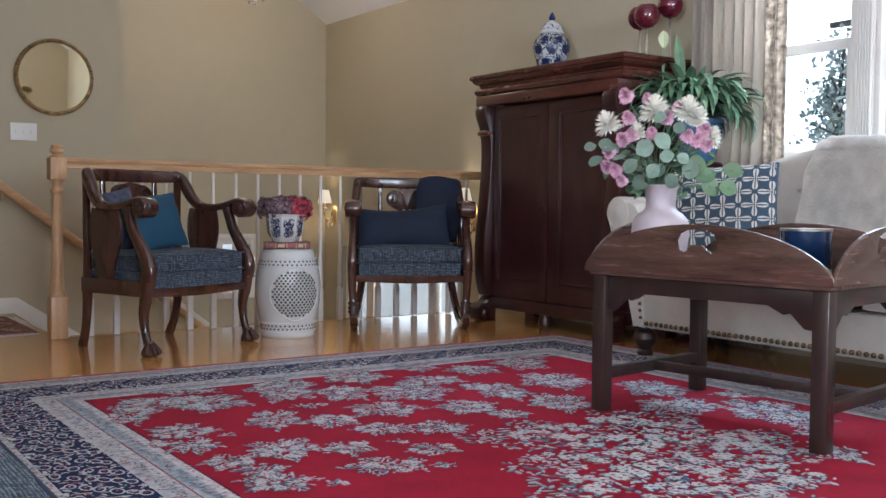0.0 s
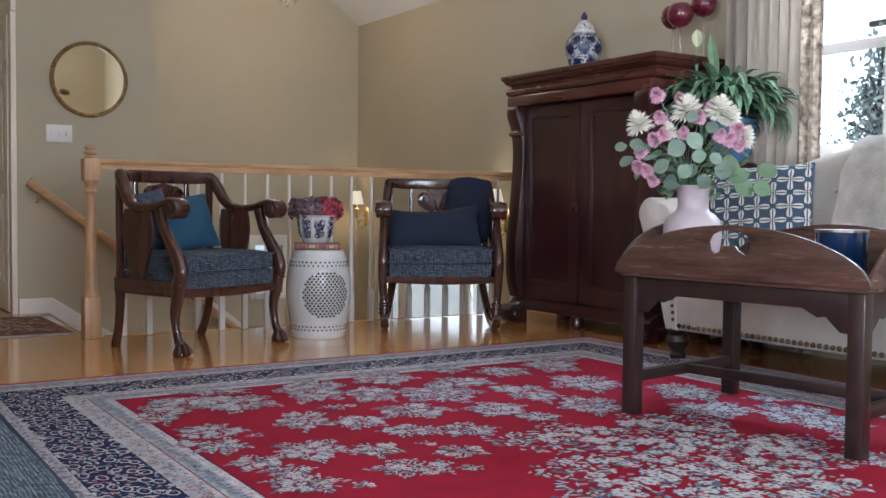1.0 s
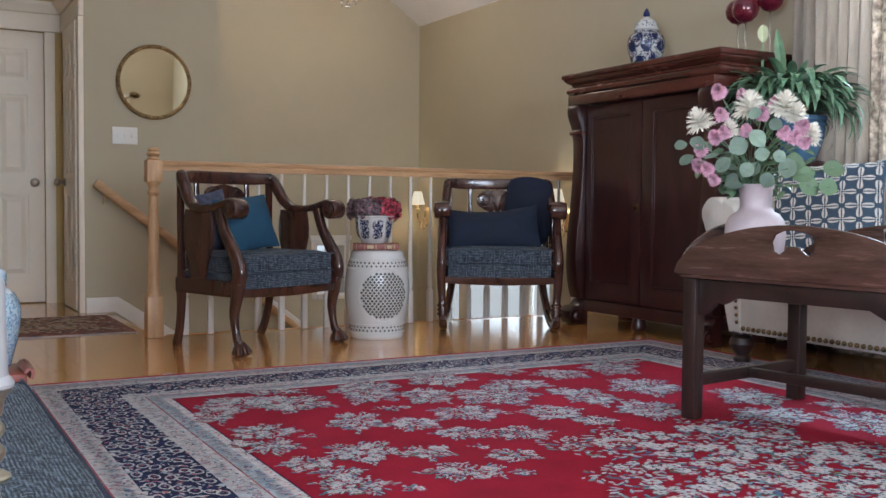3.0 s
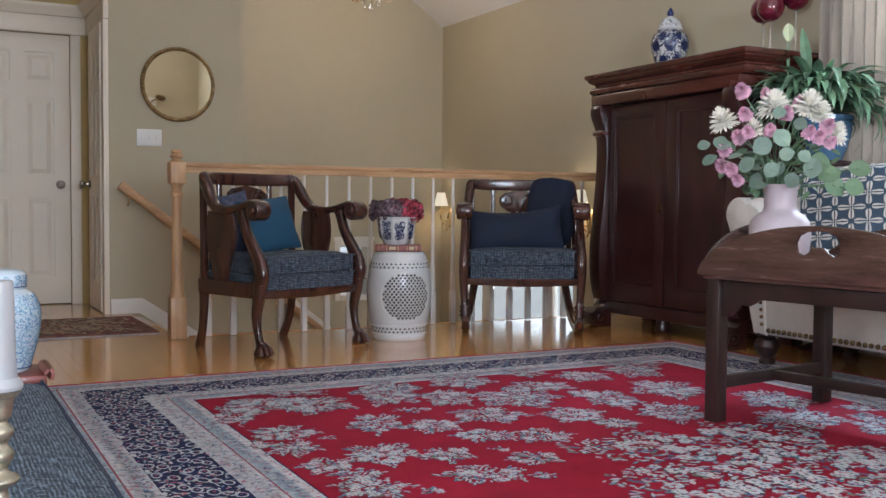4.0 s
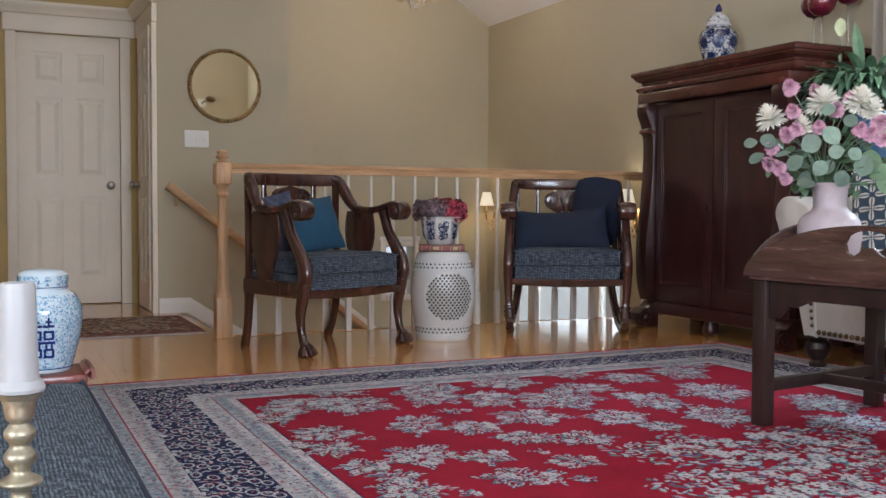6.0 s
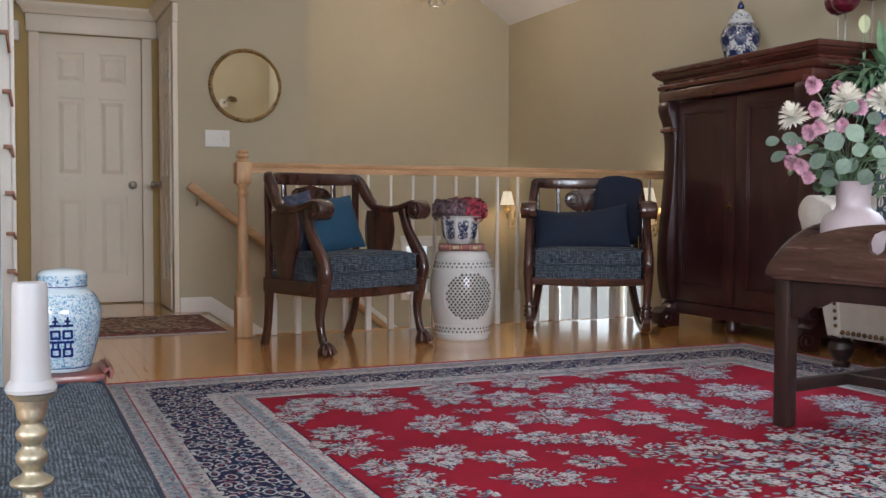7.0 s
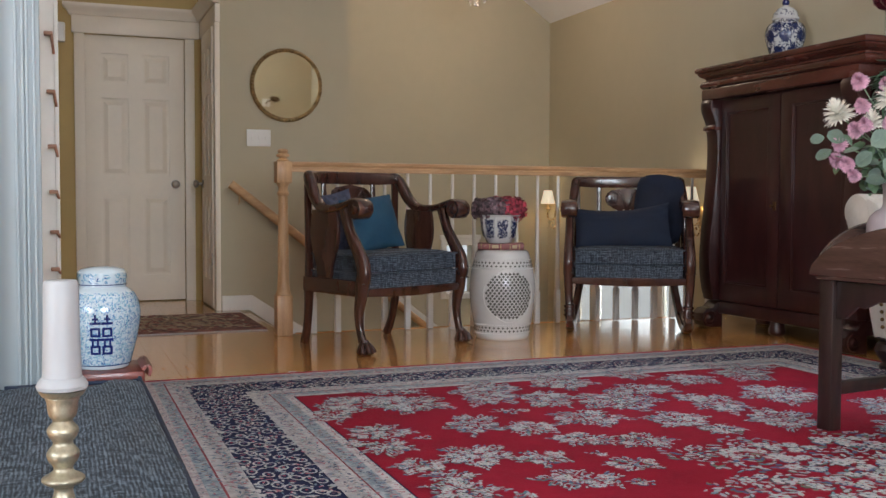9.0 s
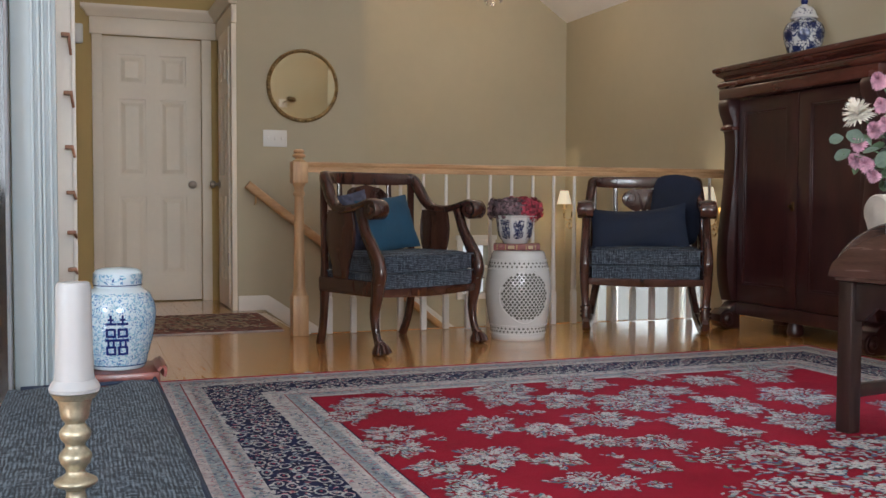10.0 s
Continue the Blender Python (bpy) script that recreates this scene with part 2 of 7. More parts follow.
def sweep(points, up=(0, 0, 1), bm=None, steps=6, sides=10, power=3.2):
    """A bar along points (x, y, z, width, height) with a rounded section: width lies across up, height along it."""
    own = bmesh.new()
    path = spline(points, steps) if steps else [np.array(q, float) for q in points]
    rings = []
    up = Vector(up)
    for i, q in enumerate(path):
        a, b = path[max(i - 1, 0)], path[min(i + 1, len(path) - 1)]
        d = Vector((b - a)[:3]).normalized()
        side = d.cross(up)
        side = side.normalized() if side.length > 1e-4 else Vector((1, 0, 0))
        top = side.cross(d).normalized()
        ring = []
        for k in range(sides):
            t = 2 * math.pi * (k + 0.5) / sides
            c, s = math.cos(t), math.sin(t)
            e = 2 / power
            ring.append(own.verts.new(Vector(q[:3]) + side * (q[3] / 2 * math.copysign(abs(c) ** e, c)) + top * (q[4] / 2 * math.copysign(abs(s) ** e, s))))
        rings.append(ring)
    for a, b in zip(rings, rings[1:]):
        for k in range(sides):
            own.faces.new((a[k], a[(k + 1) % sides], b[(k + 1) % sides], b[k]))
    own.faces.new(rings[0])
    own.faces.new(rings[-1])
    return join(bm, own)


def slab(outline, thick, axis="y", at=0.0, bevel=0.004, holes=(), bm=None):
    """A board cut to an outline of (u, v), thick along the axis, standing from at; holes are cut through it."""
    own = bmesh.new()
    loops = [outline, *holes]
    edges = []
    for lp in loops:
        vs = [own.verts.new((u, v, 0)) for u, v in lp]
        edges += [own.edges.new((vs[i], vs[(i + 1) % len(vs)])) for i in range(len(vs))]
    if holes:
        bmesh.ops.triangle_fill(own, use_beauty=True, edges=edges)
    else:
        own.faces.new(own.verts[:])
    res = bmesh.ops.extrude_face_region(own, geom=own.faces[:])
    bmesh.ops.translate(own, verts=[v for v in res["geom"] if isinstance(v, bmesh.types.BMVert)], vec=(0, 0, thick))
    if bevel:
        sharp = [e for e in own.edges if len(e.link_faces) == 2 and e.calc_face_angle(0) > 0.9 and abs(e.verts[0].co.z - e.verts[1].co.z) < 1e-6]
        bmesh.ops.bevel(own, geom=sharp, offset=bevel, segments=2, affect="EDGES", profile=0.5)
    turn = {"z": Matrix.Translation((0, 0, at)),
            "y": Matrix(((1, 0, 0, 0), (0, 0, 1, at), (0, 1, 0, 0), (0, 0, 0, 1))),
            "x": Matrix(((0, 0, 1, at), (1, 0, 0, 0), (0, 1, 0, 0), (0, 0, 0, 1)))}[axis]
    own.transform(turn)
    bmesh.ops.recalc_face_normals(own, faces=own.faces)
    return join(bm, own)


def cushion(w, d, h, n=14, edge=0.35, bm=None, puff=1.0, seed=0, sag=0.0, round_=0.0):
    """A stuffed block, w by d, h thick in the middle, thin at the seams, centred on its base."""
    own = bmesh.new()
    rnd = random.Random(seed)
    for sgn in (1, -1):
        grid = []
        for i in range(n + 1):
            row = []
            for j in range(n + 1):
                u, v = 2 * i / n - 1, 2 * j / n - 1
                f = (max(0, 1 - abs(u) ** 4) ** 0.5) * (max(0, 1 - abs(v) ** 4) ** 0.5)
                pin = 1 - 0.05 * (u * u * v * v) if edge > 0.3 else 1.0
                if edge <= 0.3:
                    f = (max(0, 1 - abs(u) ** 2.2) * max(0, 1 - abs(v) ** 2.2)) ** 0.7
                z = h / 2 * (edge + (1 - edge) * f)
                z += 0.05 * h * noise.noise((u * 2 + seed, v * 2, sgn)) + 0.025 * h * noise.noise((u * 6 + seed, v * 5, sgn))
                pin *= 1 - round_ * u * u * v * v
                dy = -sag * (1 - u * u) * max(0.0, v)
                row.append(own.verts.new((w / 2 * u * pin * (1 - 0.028 * puff * (1 - v * v)), d / 2 * v * pin * (1 - 0.028 * puff * (1 - u * u)) + dy, h / 2 + sgn * z)))
            grid.append(row)
        for i in range(n):
            for j in range(n):
                own.faces.new((grid[i][j], grid[i + 1][j], grid[i + 1][j + 1], grid[i][j + 1]))
        if sgn == 1:
            top = grid
    ring = lambda g: [g[i][0] for i in range(n)] + [g[n][j] for j in range(n)] + [g[i][n] for i in range(n, 0, -1)] + [g[0][j] for j in range(n, 0, -1)]
    a, b = ring(top), ring(grid)
    for i in range(len(a)):
        own.faces.new((a[i], a[(i + 1) % len(a)], b[(i + 1) % len(a)], b[i]))
    return join(bm, own)


def tube(points, r, bm=None, steps=5, sides=8):
    return sweep([(*p, 2 * r, 2 * r) for p in points], (0.13, 0.21, 0.97), bm, steps, sides, 2)


def mould(profile, path, material, name, parent=None, closed=False, label=""):
    """A moulding: a profile of (out, up) run along flat path points, out lies to the right of the way."""
    own = bmesh.new()
    rings = []
    count = len(path)
    for i in range(count):
        p = Vector(path[i])
        a = Vector(path[i - 1]) if (i > 0 or closed) else None
        b = Vector(path[(i + 1) % count]) if (i < count - 1 or closed) else None
        da = (p - a).normalized() if a is not None else (b - p).normalized()
        db = (b - p).normalized() if b is not None else da
        na, nb = Vector((da.y, -da.x, 0)), Vector((db.y, -db.x, 0))
        mid = (na + nb).normalized()
        k = 1 / max(0.3, mid.dot(na))
        rings.append([own.verts.new(p + mid * (o * k) + Vector((0, 0, u))) for o, u in profile])
    m = len(profile)
    for i in range(count if closed else count - 1):
        a, b = rings[i], rings[(i + 1) % count]
        for k in range(m):
            own.faces.new((a[k], a[(k + 1) % m], b[(k + 1) % m], b[k]))
    if not closed:
        own.faces.new(rings[0])
        own.faces.new(rings[-1])
    return part(name, own, material, parent, label)


# ---- structure ----
EAST, GABLE, EDGE, EAVE, PITCH = 4.4, 8.4, 5.8, 2.36, 0.69
RIDGE = 0.4


def roof(x):
    return EAVE + PITCH * (EAST - max(x, 2 * RIDGE - x)) if x >= RIDGE else EAVE + PITCH * (EAST - (2 * RIDGE - x))


def structure(ob, label, category):
    return tagged(ob, label, category, kind="structure")


def gable(x0, x1, z0):
    pts = [(x0, z0), (x1, z0), (x1, roof(x1))]
    if x0 < RIDGE < x1:
        pts.append((RIDGE, roof(RIDGE)))
    return pts + [(x0, roof(x0))]


def rect(x0, x1, z0, z1):
    return [(x0, z0), (x1, z0), (x1, z1), (x0, z1)]


WIN = (2.08, 3.92, 0.98, 2.2)          # y0, y1, z0, z1 of the big window
FDOOR = (6.25, 8.05, -1.3, 0.36)       # foyer glass door
wall_e = slab(rect(-3.5, GABLE, -1.4, EAVE + 0.1), 0.15, "x", EAST, 0, [rect(*WIN), rect(*FDOOR)])
structure(part("wall_east", wall_e, WALL, smooth=False), "warm beige painted wall with a large window opening", "wall")
LOWWIN = (3.40, 3.66, -0.05, 0.37)
structure(part("wall_north", slab(gable(2.17, EAST, -1.4), 0.15, "y", GABLE, 0, [rect(*LOWWIN)]), WALL, smooth=False), "warm beige gable wall above the stairwell", "wall")
structure(part("wall_stair", slab(gable(1.27, 2.17, -1.4), 0.12, "y", 7.14, 0), WALL, smooth=False), "beige painted stair wall with a round mirror", "wall")
structure(part("wall_stair_return", box(2.05, 2.168, 7.262, GABLE, -1.4, 3.85), WALL, smooth=False), "beige return of the stair wall", "wall")
structure(part("wall_hall_side", box(1.272, 1.39, 7.262, 7.94, -0.02, 4.4), HALL, smooth=False), "beige side wall of the hall", "wall")
HDOOR = (0.43, 1.13, 0.0, 1.945)
structure(part("wall_hall_end", slab(gable(0.17, 1.27, -0.02), 0.12, "y", 7.942, 0, [rect(HDOOR[0], HDOOR[1], 0.0, HDOOR[3])]), HALL, smooth=False), "mustard painted wall at the end of the hall", "wall")
structure(part("wall_closet_back", box(0.0, 2.05, 8.6, 8.7, -0.02, 4.0), HALL, smooth=False), "mustard painted wall behind the hall door", "wall")
structure(part("wall_west_hall", box(0.05, 0.17, 2.86, 7.94, -0.02, 4.6), WALL, smooth=False), "beige painted hall wall", "wall")
structure(part("wall_fireplace", slab(gable(-3.5, 0.17, -0.02), 0.1, "y", 2.76, 0), WALL, smooth=False), "beige painted fireplace wall", "wall")
# unseen rear opening, added so that fill light can enter
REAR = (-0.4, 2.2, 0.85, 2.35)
structure(part("wall_south", slab(gable(-3.5, EAST, -0.02), 0.12, "y", -3.5, 0, [rect(*REAR)]), WALL, smooth=False), "beige painted rear wall with an added opening for fill light", "wall")
# another added opening out of view, for the side fill lamp
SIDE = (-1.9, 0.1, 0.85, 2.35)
structure(part("wall_west", slab(rect(-3.38, 2.76, -0.02, 2.7), 0.12, "x", -3.6, 0, [rect(*SIDE)]), WALL, smooth=False), "beige painted side wall with an added opening for fill light", "wall")


def slope(x0, x1, name):
    bm = bmesh.new()
    vs = [bm.verts.new(p) for p in ((x0, -3.6, roof(x0)), (x1, -3.6, roof(x1)), (x1, 8.75, roof(x1)), (x0, 8.75, roof(x0)))]
    f = bm.faces.new(vs)
    r = bmesh.ops.extrude_face_region(bm, geom=[f])
    bmesh.ops.translate(bm, verts=[v for v in r["geom"] if isinstance(v, bmesh.types.BMVert)], vec=(0, 0, 0.12))
    structure(part(name, bm, CEIL, smooth=False), "white sloped cathedral ceiling", "ceiling")


slope(RIDGE, EAST + 0.16, "ceiling_east_slope")
slope(-3.62, RIDGE, "ceiling_west_slope")
# ground floor slabs, a little below the planks
bm = box(-3.6, EAST, -3.5, EDGE - 0.02, -0.28, -0.012)
box(0.05, 1.44, EDGE - 0.02, 8.7, -0.28, -0.012, bm=bm)
structure(part("floor", bm, PLANK, smooth=False), "glossy honey oak strip floor", "floor")
structure(part("foyer_floor", box(1.5, EAST, EDGE - 0.6, GABLE, -1.45, -1.36), PLANK, smooth=False), "oak floor of the entrance below", "floor")
structure(part("floor_edge_trim", box(1.48, EAST, EDGE - 0.02, EDGE + 0.012, -0.30, 0.003, 0.006), PLANK), "oak nosing at the floor edge", "trim")
structure(part("wall_below_floor", box(1.48, EAST, EDGE - 0.14, EDGE - 0.022, -1.4, -0.282), WALL, smooth=False), "beige wall under the floor edge", "wall")

# outside
structure(part("ground", box(-60, 160, -120, 120, -1.75, -1.62), mat("pale_paving", (0.42, 0.41, 0.38), 0.9, var=0.15, scale=0.5), smooth=False), "pale sunlit paving and lawn outside", "ground")


HAZE = bpy.data.materials.new("bright_hazy_sky")
HAZE.use_nodes = True
hb = HAZE.node_tree.nodes["Principled BSDF"]
hb.inputs["Base Color"].default_value = (0, 0, 0, 1)
hb.inputs["Emission Color"].default_value, hb.inputs["Emission Strength"].default_value = (0.95, 0.98, 1.0, 1), 2.6
structure(part("backdrop", box(85, 85.2, -60, 150, -1.6, 60), HAZE, smooth=False), "bright hazy sky beyond the garden", "backdrop")


# windows
def glass_pane(name, x0, x1, y0, y1, z0, z1, parent):
    g = part(name, box(x0, x1, y0, y1, z0, z1), GLASS, parent, smooth=False)
    g.visible_shadow = False
    return g


GLASS = bpy.data.materials.new("window_glass")
GLASS.use_nodes = True
gb = GLASS.node_tree.nodes["Principled BSDF"]
gb.inputs["Base Color"].default_value = (0.98, 0.99, 1, 1)
gb.inputs["Roughness"].default_value, gb.inputs["Transmission Weight"].default_value, gb.inputs["IOR"].default_value = 0.0, 1.0, 1.03


def sash_window(name, y0, y1, z0, z1, label):
    """A double-hung window in the east wall."""
    w = structure(thing(name, pose(0, 0, 0), label, "window"), label, "window")
    X = EAST
    zm = (z0 + z1) / 2 - 0.05
    for nm, b in (("jamb", (X - 0.01, X + 0.14, y0, y0 + 0.03, z0, z1)), ("jamb", (X - 0.01, X + 0.14, y1 - 0.03, y1, z0, z1)),
                  ("head", (X - 0.01, X + 0.14, y0 + 0.03, y1 - 0.03, z1 - 0.03, z1)), ("sill", (X - 0.05, X + 0.14, y0 + 0.03, y1 - 0.03, z0, z0 + 0.03))):
        part(nm, box(*b, 0.004), TRIM, w)
    for (a, b, x, nm) in ((z0 + 0.03, zm + 0.02, X + 0.04, "lower_sash"), (zm - 0.02, z1 - 0.03, X + 0.085, "upper_sash")):
        s = 0.05
        bm = box(x, x + 0.035, y0 + 0.03, y0 + 0.03 + s, a, b, 0.004)
        box(x, x + 0.035, y1 - 0.03 - s, y1 - 0.03, a, b, 0.004, bm)
        box(x + 0.001, x + 0.034, y0 + 0.03 + s, y1 - 0.03 - s, a, a + s, 0.004, bm)
        box(x + 0.001, x + 0.034, y0 + 0.03 + s, y1 - 0.03 - s, b - s, b, 0.004, bm)
        f = part(nm, bm, TRIM, w)
        glass_pane("pane", x + 0.015, x + 0.019, y0 + 0.03 + s, y1 - 0.03 - s, a + s, b - s, f)
    part("sash_lock", box(X + 0.02, X + 0.045, (y0 + y1) / 2 + 0.1, (y0 + y1) / 2 + 0.17, zm + 0.021, zm + 0.04, 0.004), NICKEL, w)
    return w


sash_window("window_1", 3.05, 3.92, 0.98, 2.2, "white double-hung window with bright daylight")
sash_window("window_2", 2.08, 2.95, 0.98, 2.2, "white double-hung window beside its twin")
bm = box(EAST - 0.012, EAST + 0.13, 2.952, 3.048, 0.98, 2.2, 0.003)
for k in range(6):
    box(EAST - 0.026, EAST - 0.012, 2.96 + k * 0.014, 2.97 + k * 0.014, 0.98, 2.2, 0.003, bm)
structure(part("window_mullion", bm, TRIM), "white fluted mullion between the windows", "trim")
bm = box(EAST - 0.022, EAST - 0.001, 3.92, 4.0, 0.9, 2.2, 0.005)
box(EAST - 0.022, EAST - 0.001, 1.99, 2.08, 0.9, 2.2, 0.005, bm)
box(EAST - 0.03, EAST - 0.001, 1.97, 4.02, 2.201, 2.32, 0.005, bm)
box(EAST - 0.05, EAST - 0.001, 1.95, 4.04, 0.86, 0.899, 0.006, bm)
structure(part("window_casing", bm, TRIM), "white window casing and sill", "trim")

# Grey tint added to the glass to hold down the brightness behind it.
TINTGLASS = mat("dimming_tint_glass", (0.82, 0.81, 0.76), 0.12, var=0.02, scale=4, trans=1.0)
# foyer door with glass lights and the small window over the stairs
fd = structure(thing("door_1", pose(0, 0, 0), "", ""), "white glazed entrance door full of daylight", "door")
y0, y1, z0, z1 = FDOOR
for a, b in ((y0, y0 + 0.09), (y0 + 0.36, y0 + 0.48), (y1 - 0.48, y1 - 0.36), (y1 - 0.09, y1)):
    part("stile", box(EAST + 0.03, EAST + 0.08, a, b, z0, z1, 0.004), TRIM, fd)
for a, b in ((y0 + 0.09, y0 + 0.36), (y0 + 0.48, y1 - 0.48), (y1 - 0.36, y1 - 0.09)):
    for c, d in ((z0, z0 + 0.35), (-0.42, -0.37), (z1 - 0.07, z1)):
        part("rail", box(EAST + 0.032, EAST + 0.078, a, b, c, d, 0.004), TRIM, fd)
    for c, d in ((z0 + 0.35, -0.42), (-0.37, z1 - 0.07)):
        g = part("pane", box(EAST + 0.05, EAST + 0.056, a, b, c, d), TINTGLASS, fd, "pane tinted to dim the daylight outside", smooth=False)
lw = structure(thing("window_3", pose(0, 0, 0), "", ""), "small white grid window over the stairs", "window")
x0, x1, z0, z1 = LOWWIN
bm = box(x0 - 0.05, x0, GABLE - 0.02, GABLE - 0.001, z0 - 0.05, z1 + 0.05, 0.003)
box(x1, x1 + 0.05, GABLE - 0.02, GABLE - 0.001, z0 - 0.05, z1 + 0.05, 0.003, bm)
box(x0, x1, GABLE - 0.02, GABLE - 0.001, z1, z1 + 0.05, 0.003, bm)
box(x0 - 0.06, x1 + 0.06, GABLE - 0.03, GABLE - 0.001, z1 + 0.051, z1 + 0.09, 0.003, bm)
box(x0, x1, GABLE - 0.03, GABLE - 0.001, z0 - 0.05, z0, 0.003, bm)
part("window_frame", bm, TRIM, lw)
part("muntin", box((x0 + x1) / 2 - 0.01, (x0 + x1) / 2 + 0.01, GABLE + 0.05, GABLE + 0.07, z0, z1, 0.002), TRIM, lw)
part("muntin", box(x0, x1, GABLE + 0.052, GABLE + 0.068, z0 + 0.22, z0 + 0.24, 0.002), TRIM, lw)
glass_pane("pane", x0, x1, GABLE + 0.058, GABLE + 0.062, z0, z1, lw)


# six-panel hall door with its casing
def six_panel(name, w, h, label, knob_x):
    d = structure(thing(name, pose(0, 0, 0), "", ""), label, "door")
    holes = []
    st, mid = 0.11, 0.10
    pw = (w - 2 * st - mid) / 2
    rows = ((0.20, 0.78), (0.93, 1.49), (1.60, h - 0.13))
    for c in range(2):
        u0 = st + c * (pw + mid)
        for v0, v1 in rows:
            holes.append(rect(u0, u0 + pw, v0, v1))
    part("door_frame", slab(rect(0, w, 0.008, h), 0.035, "y", 0, 0.002, holes), WARMDOORW, d)
    for hole in holes:
        (u0, v0), (u1, v1) = hole[0], hole[2]
        bm = box(u0, u1, 0.014, 0.022, v0, v1)
        own = bmesh.new()
        a = [own.verts.new((u, 0.014, v)) for u, v in rect(u0 + 0.018, u1 - 0.018, v0 + 0.018, v1 - 0.018)]
        b = [own.verts.new((u, 0.004, v)) for u, v in rect(u0 + 0.048, u1 - 0.048, v0 + 0.048, v1 - 0.048)]
        own.faces.new(b)
        for i in range(4):
            own.faces.new((a[i], a[(i + 1) % 4], b[(i + 1) % 4], b[i]))
        part("panel", join(bm, own), WARMDOORW, d, smooth=False)
    knob = lathe([(0.001, 0), (0.03, 0), (0.031, 0.006), (0.012, 0.012), (0.011, 0.03), (0.022, 0.038), (0.029, 0.052), (0.026, 0.066), (0.012, 0.072), (0.001, 0.073)], 24)
    knob.transform(pose(knob_x, 0, 0.87, 90, 0, 0))
    part("door_knob", knob, NICKEL, d, "satin nickel door knob")
    return d


d2 = six_panel("door_2", 0.698, 1.943, "closed white six-panel hall door with a nickel knob", 0.63)
d2.matrix_basis = pose(0.431, 7.965, 0)
d3 = six_panel("door_3", 0.50, 1.935, "closed white panel closet door in the hall side wall", 0.06)
d3.matrix_basis = pose(1.268, 7.735, 0, 0, 0, -90) @ pose(0, -0.04, 0)
for z in (0.3, 1.55):
    part("hinge", box(0.488, 0.506, -0.006, 0.0, z, z + 0.09, 0.002), NICKEL, d3)
# casing: two legs, frieze and crown, on both faces
bm = box(0.36, 0.43, 7.918, 7.941, 0.0, 1.945, 0.004)
box(1.13, 1.20, 7.918, 7.941, 0.0, 1.945, 0.004, bm)
box(0.345, 1.235, 7.912, 7.941, 1.946, 2.07, 0.004, bm)
structure(part("door_casing", bm, WARMDOORW), "white door casing with a plain frieze", "trim")
crown = [(0, 0), (0.016, 0), (0.022, 0.012), (0.03, 0.03), (0.055, 0.052), (0.06, 0.064), (0.06, 0.078), (0, 0.078)]
structure(mould(crown, [(0.345, 7.94, 2.071), (0.345, 7.912, 2.071), (1.236, 7.912, 2.071), (1.236, 7.12, 2.071), (1.27, 7.12, 2.071)], WARMDOORW, "door_crown"), "white crown moulding over the hall doors", "trim")
bm = box(1.236, 1.271, 7.14, 7.22, 0.0, 1.945, 0.004)
box(1.236, 1.271, 7.74, 7.81, 0.0, 1.945, 0.004, bm)
box(1.236, 1.271, 7.125, 7.911, 1.946, 2.07, 0.004, bm)
structure(part("closet_door_casing", bm, WARMDOORW), "white casing of the closet door", "trim")

# stair skirt on the mirror wall, stairs
structure(part("stair_skirt", slab([(1.275, 0.0), (1.46, 0.0), (1.60, -0.10), (3.4, -1.36), (3.4, -1.18), (1.48, 0.10), (1.275, 0.10)], 0.018, "y", 7.12, 0.003), TRIM), "white skirt board along the stairs", "trim")
for k in range(6):
    x = 1.44 + 0.26 * k
    st = structure(part("stair_tread", box(x, x + 0.29, EDGE + 0.02, 7.115, -0.19 * (k + 1) - 0.02, -0.19 * (k + 1) + 0.012, 0.006), PLANK), "oak stair tread going down", "stair")
    part("riser", box(x + 0.001, x + 0.02, EDGE + 0.02, 7.115, -0.19 * (k + 1) + 0.013, -0.19 * k - 0.021), TRIM, st)
structure(part("lower_stair_skirt", slab([(2.55, 0.16), (2.55, 0.27), (3.62, -0.57), (3.62, -0.68)], 0.02, "y", GABLE - 0.022, 0.003), TRIM), "white sloping skirt board on the far stair wall", "trim")


# bannister: newel, rail and balusters
def newel():
    n = thing("newel_post", pose(1.402, 5.74, 0), "turned honey oak newel post at the stair head", "post")
    part("base_block", box(-0.044, 0.044, -0.044, 0.044, 0, 0.225, 0.005), OAK, n)
    part("shaft", lathe([(0.043, 0.225), (0.043, 0.235), (0.036, 0.25), (0.033, 0.27), (0.029, 0.5), (0.026, 0.70), (0.025, 0.77), (0.032, 0.778), (0.033, 0.79), (0.026, 0.80), (0.026, 0.82), (0.034, 0.833), (0.036, 0.842)], 28), OAK, n)
    part("upper_block", box(-0.043, 0.043, -0.043, 0.043, 0.842, 0.962, 0.008), OAK, n)
    part("finial", lathe([(r, z - 0.033 - 0.25 * (z - 0.995)) for r, z in ((0.033, 0.995), (0.036, 1.003), (0.022, 1.012), (0.02, 1.02), (0.035, 1.03), (0.037, 1.042), (0.03, 1.05), (0.024, 1.056), (0.03, 1.066), (0.028, 1.078), (0.016, 1.086), (0.001, 1.088))], 28), OAK, n)


newel()
rail_prof = [(-0.03, 0), (-0.03, 0.022), (-0.022, 0.028), (-0.028, 0.04), (-0.02, 0.052), (0.0, 0.057), (0.02, 0.052), (0.028, 0.04), (0.022, 0.028), (0.03, 0.022), (0.03, 0)]
tagged(mould([(o, u + 0.905) for o, u in rail_prof], [(1.446, 5.74, 0), (EAST - 0.002, 5.74, 0)], OAKRAIL, "bannister_rail"), "honey oak bannister rail with a moulded profile", "rail")
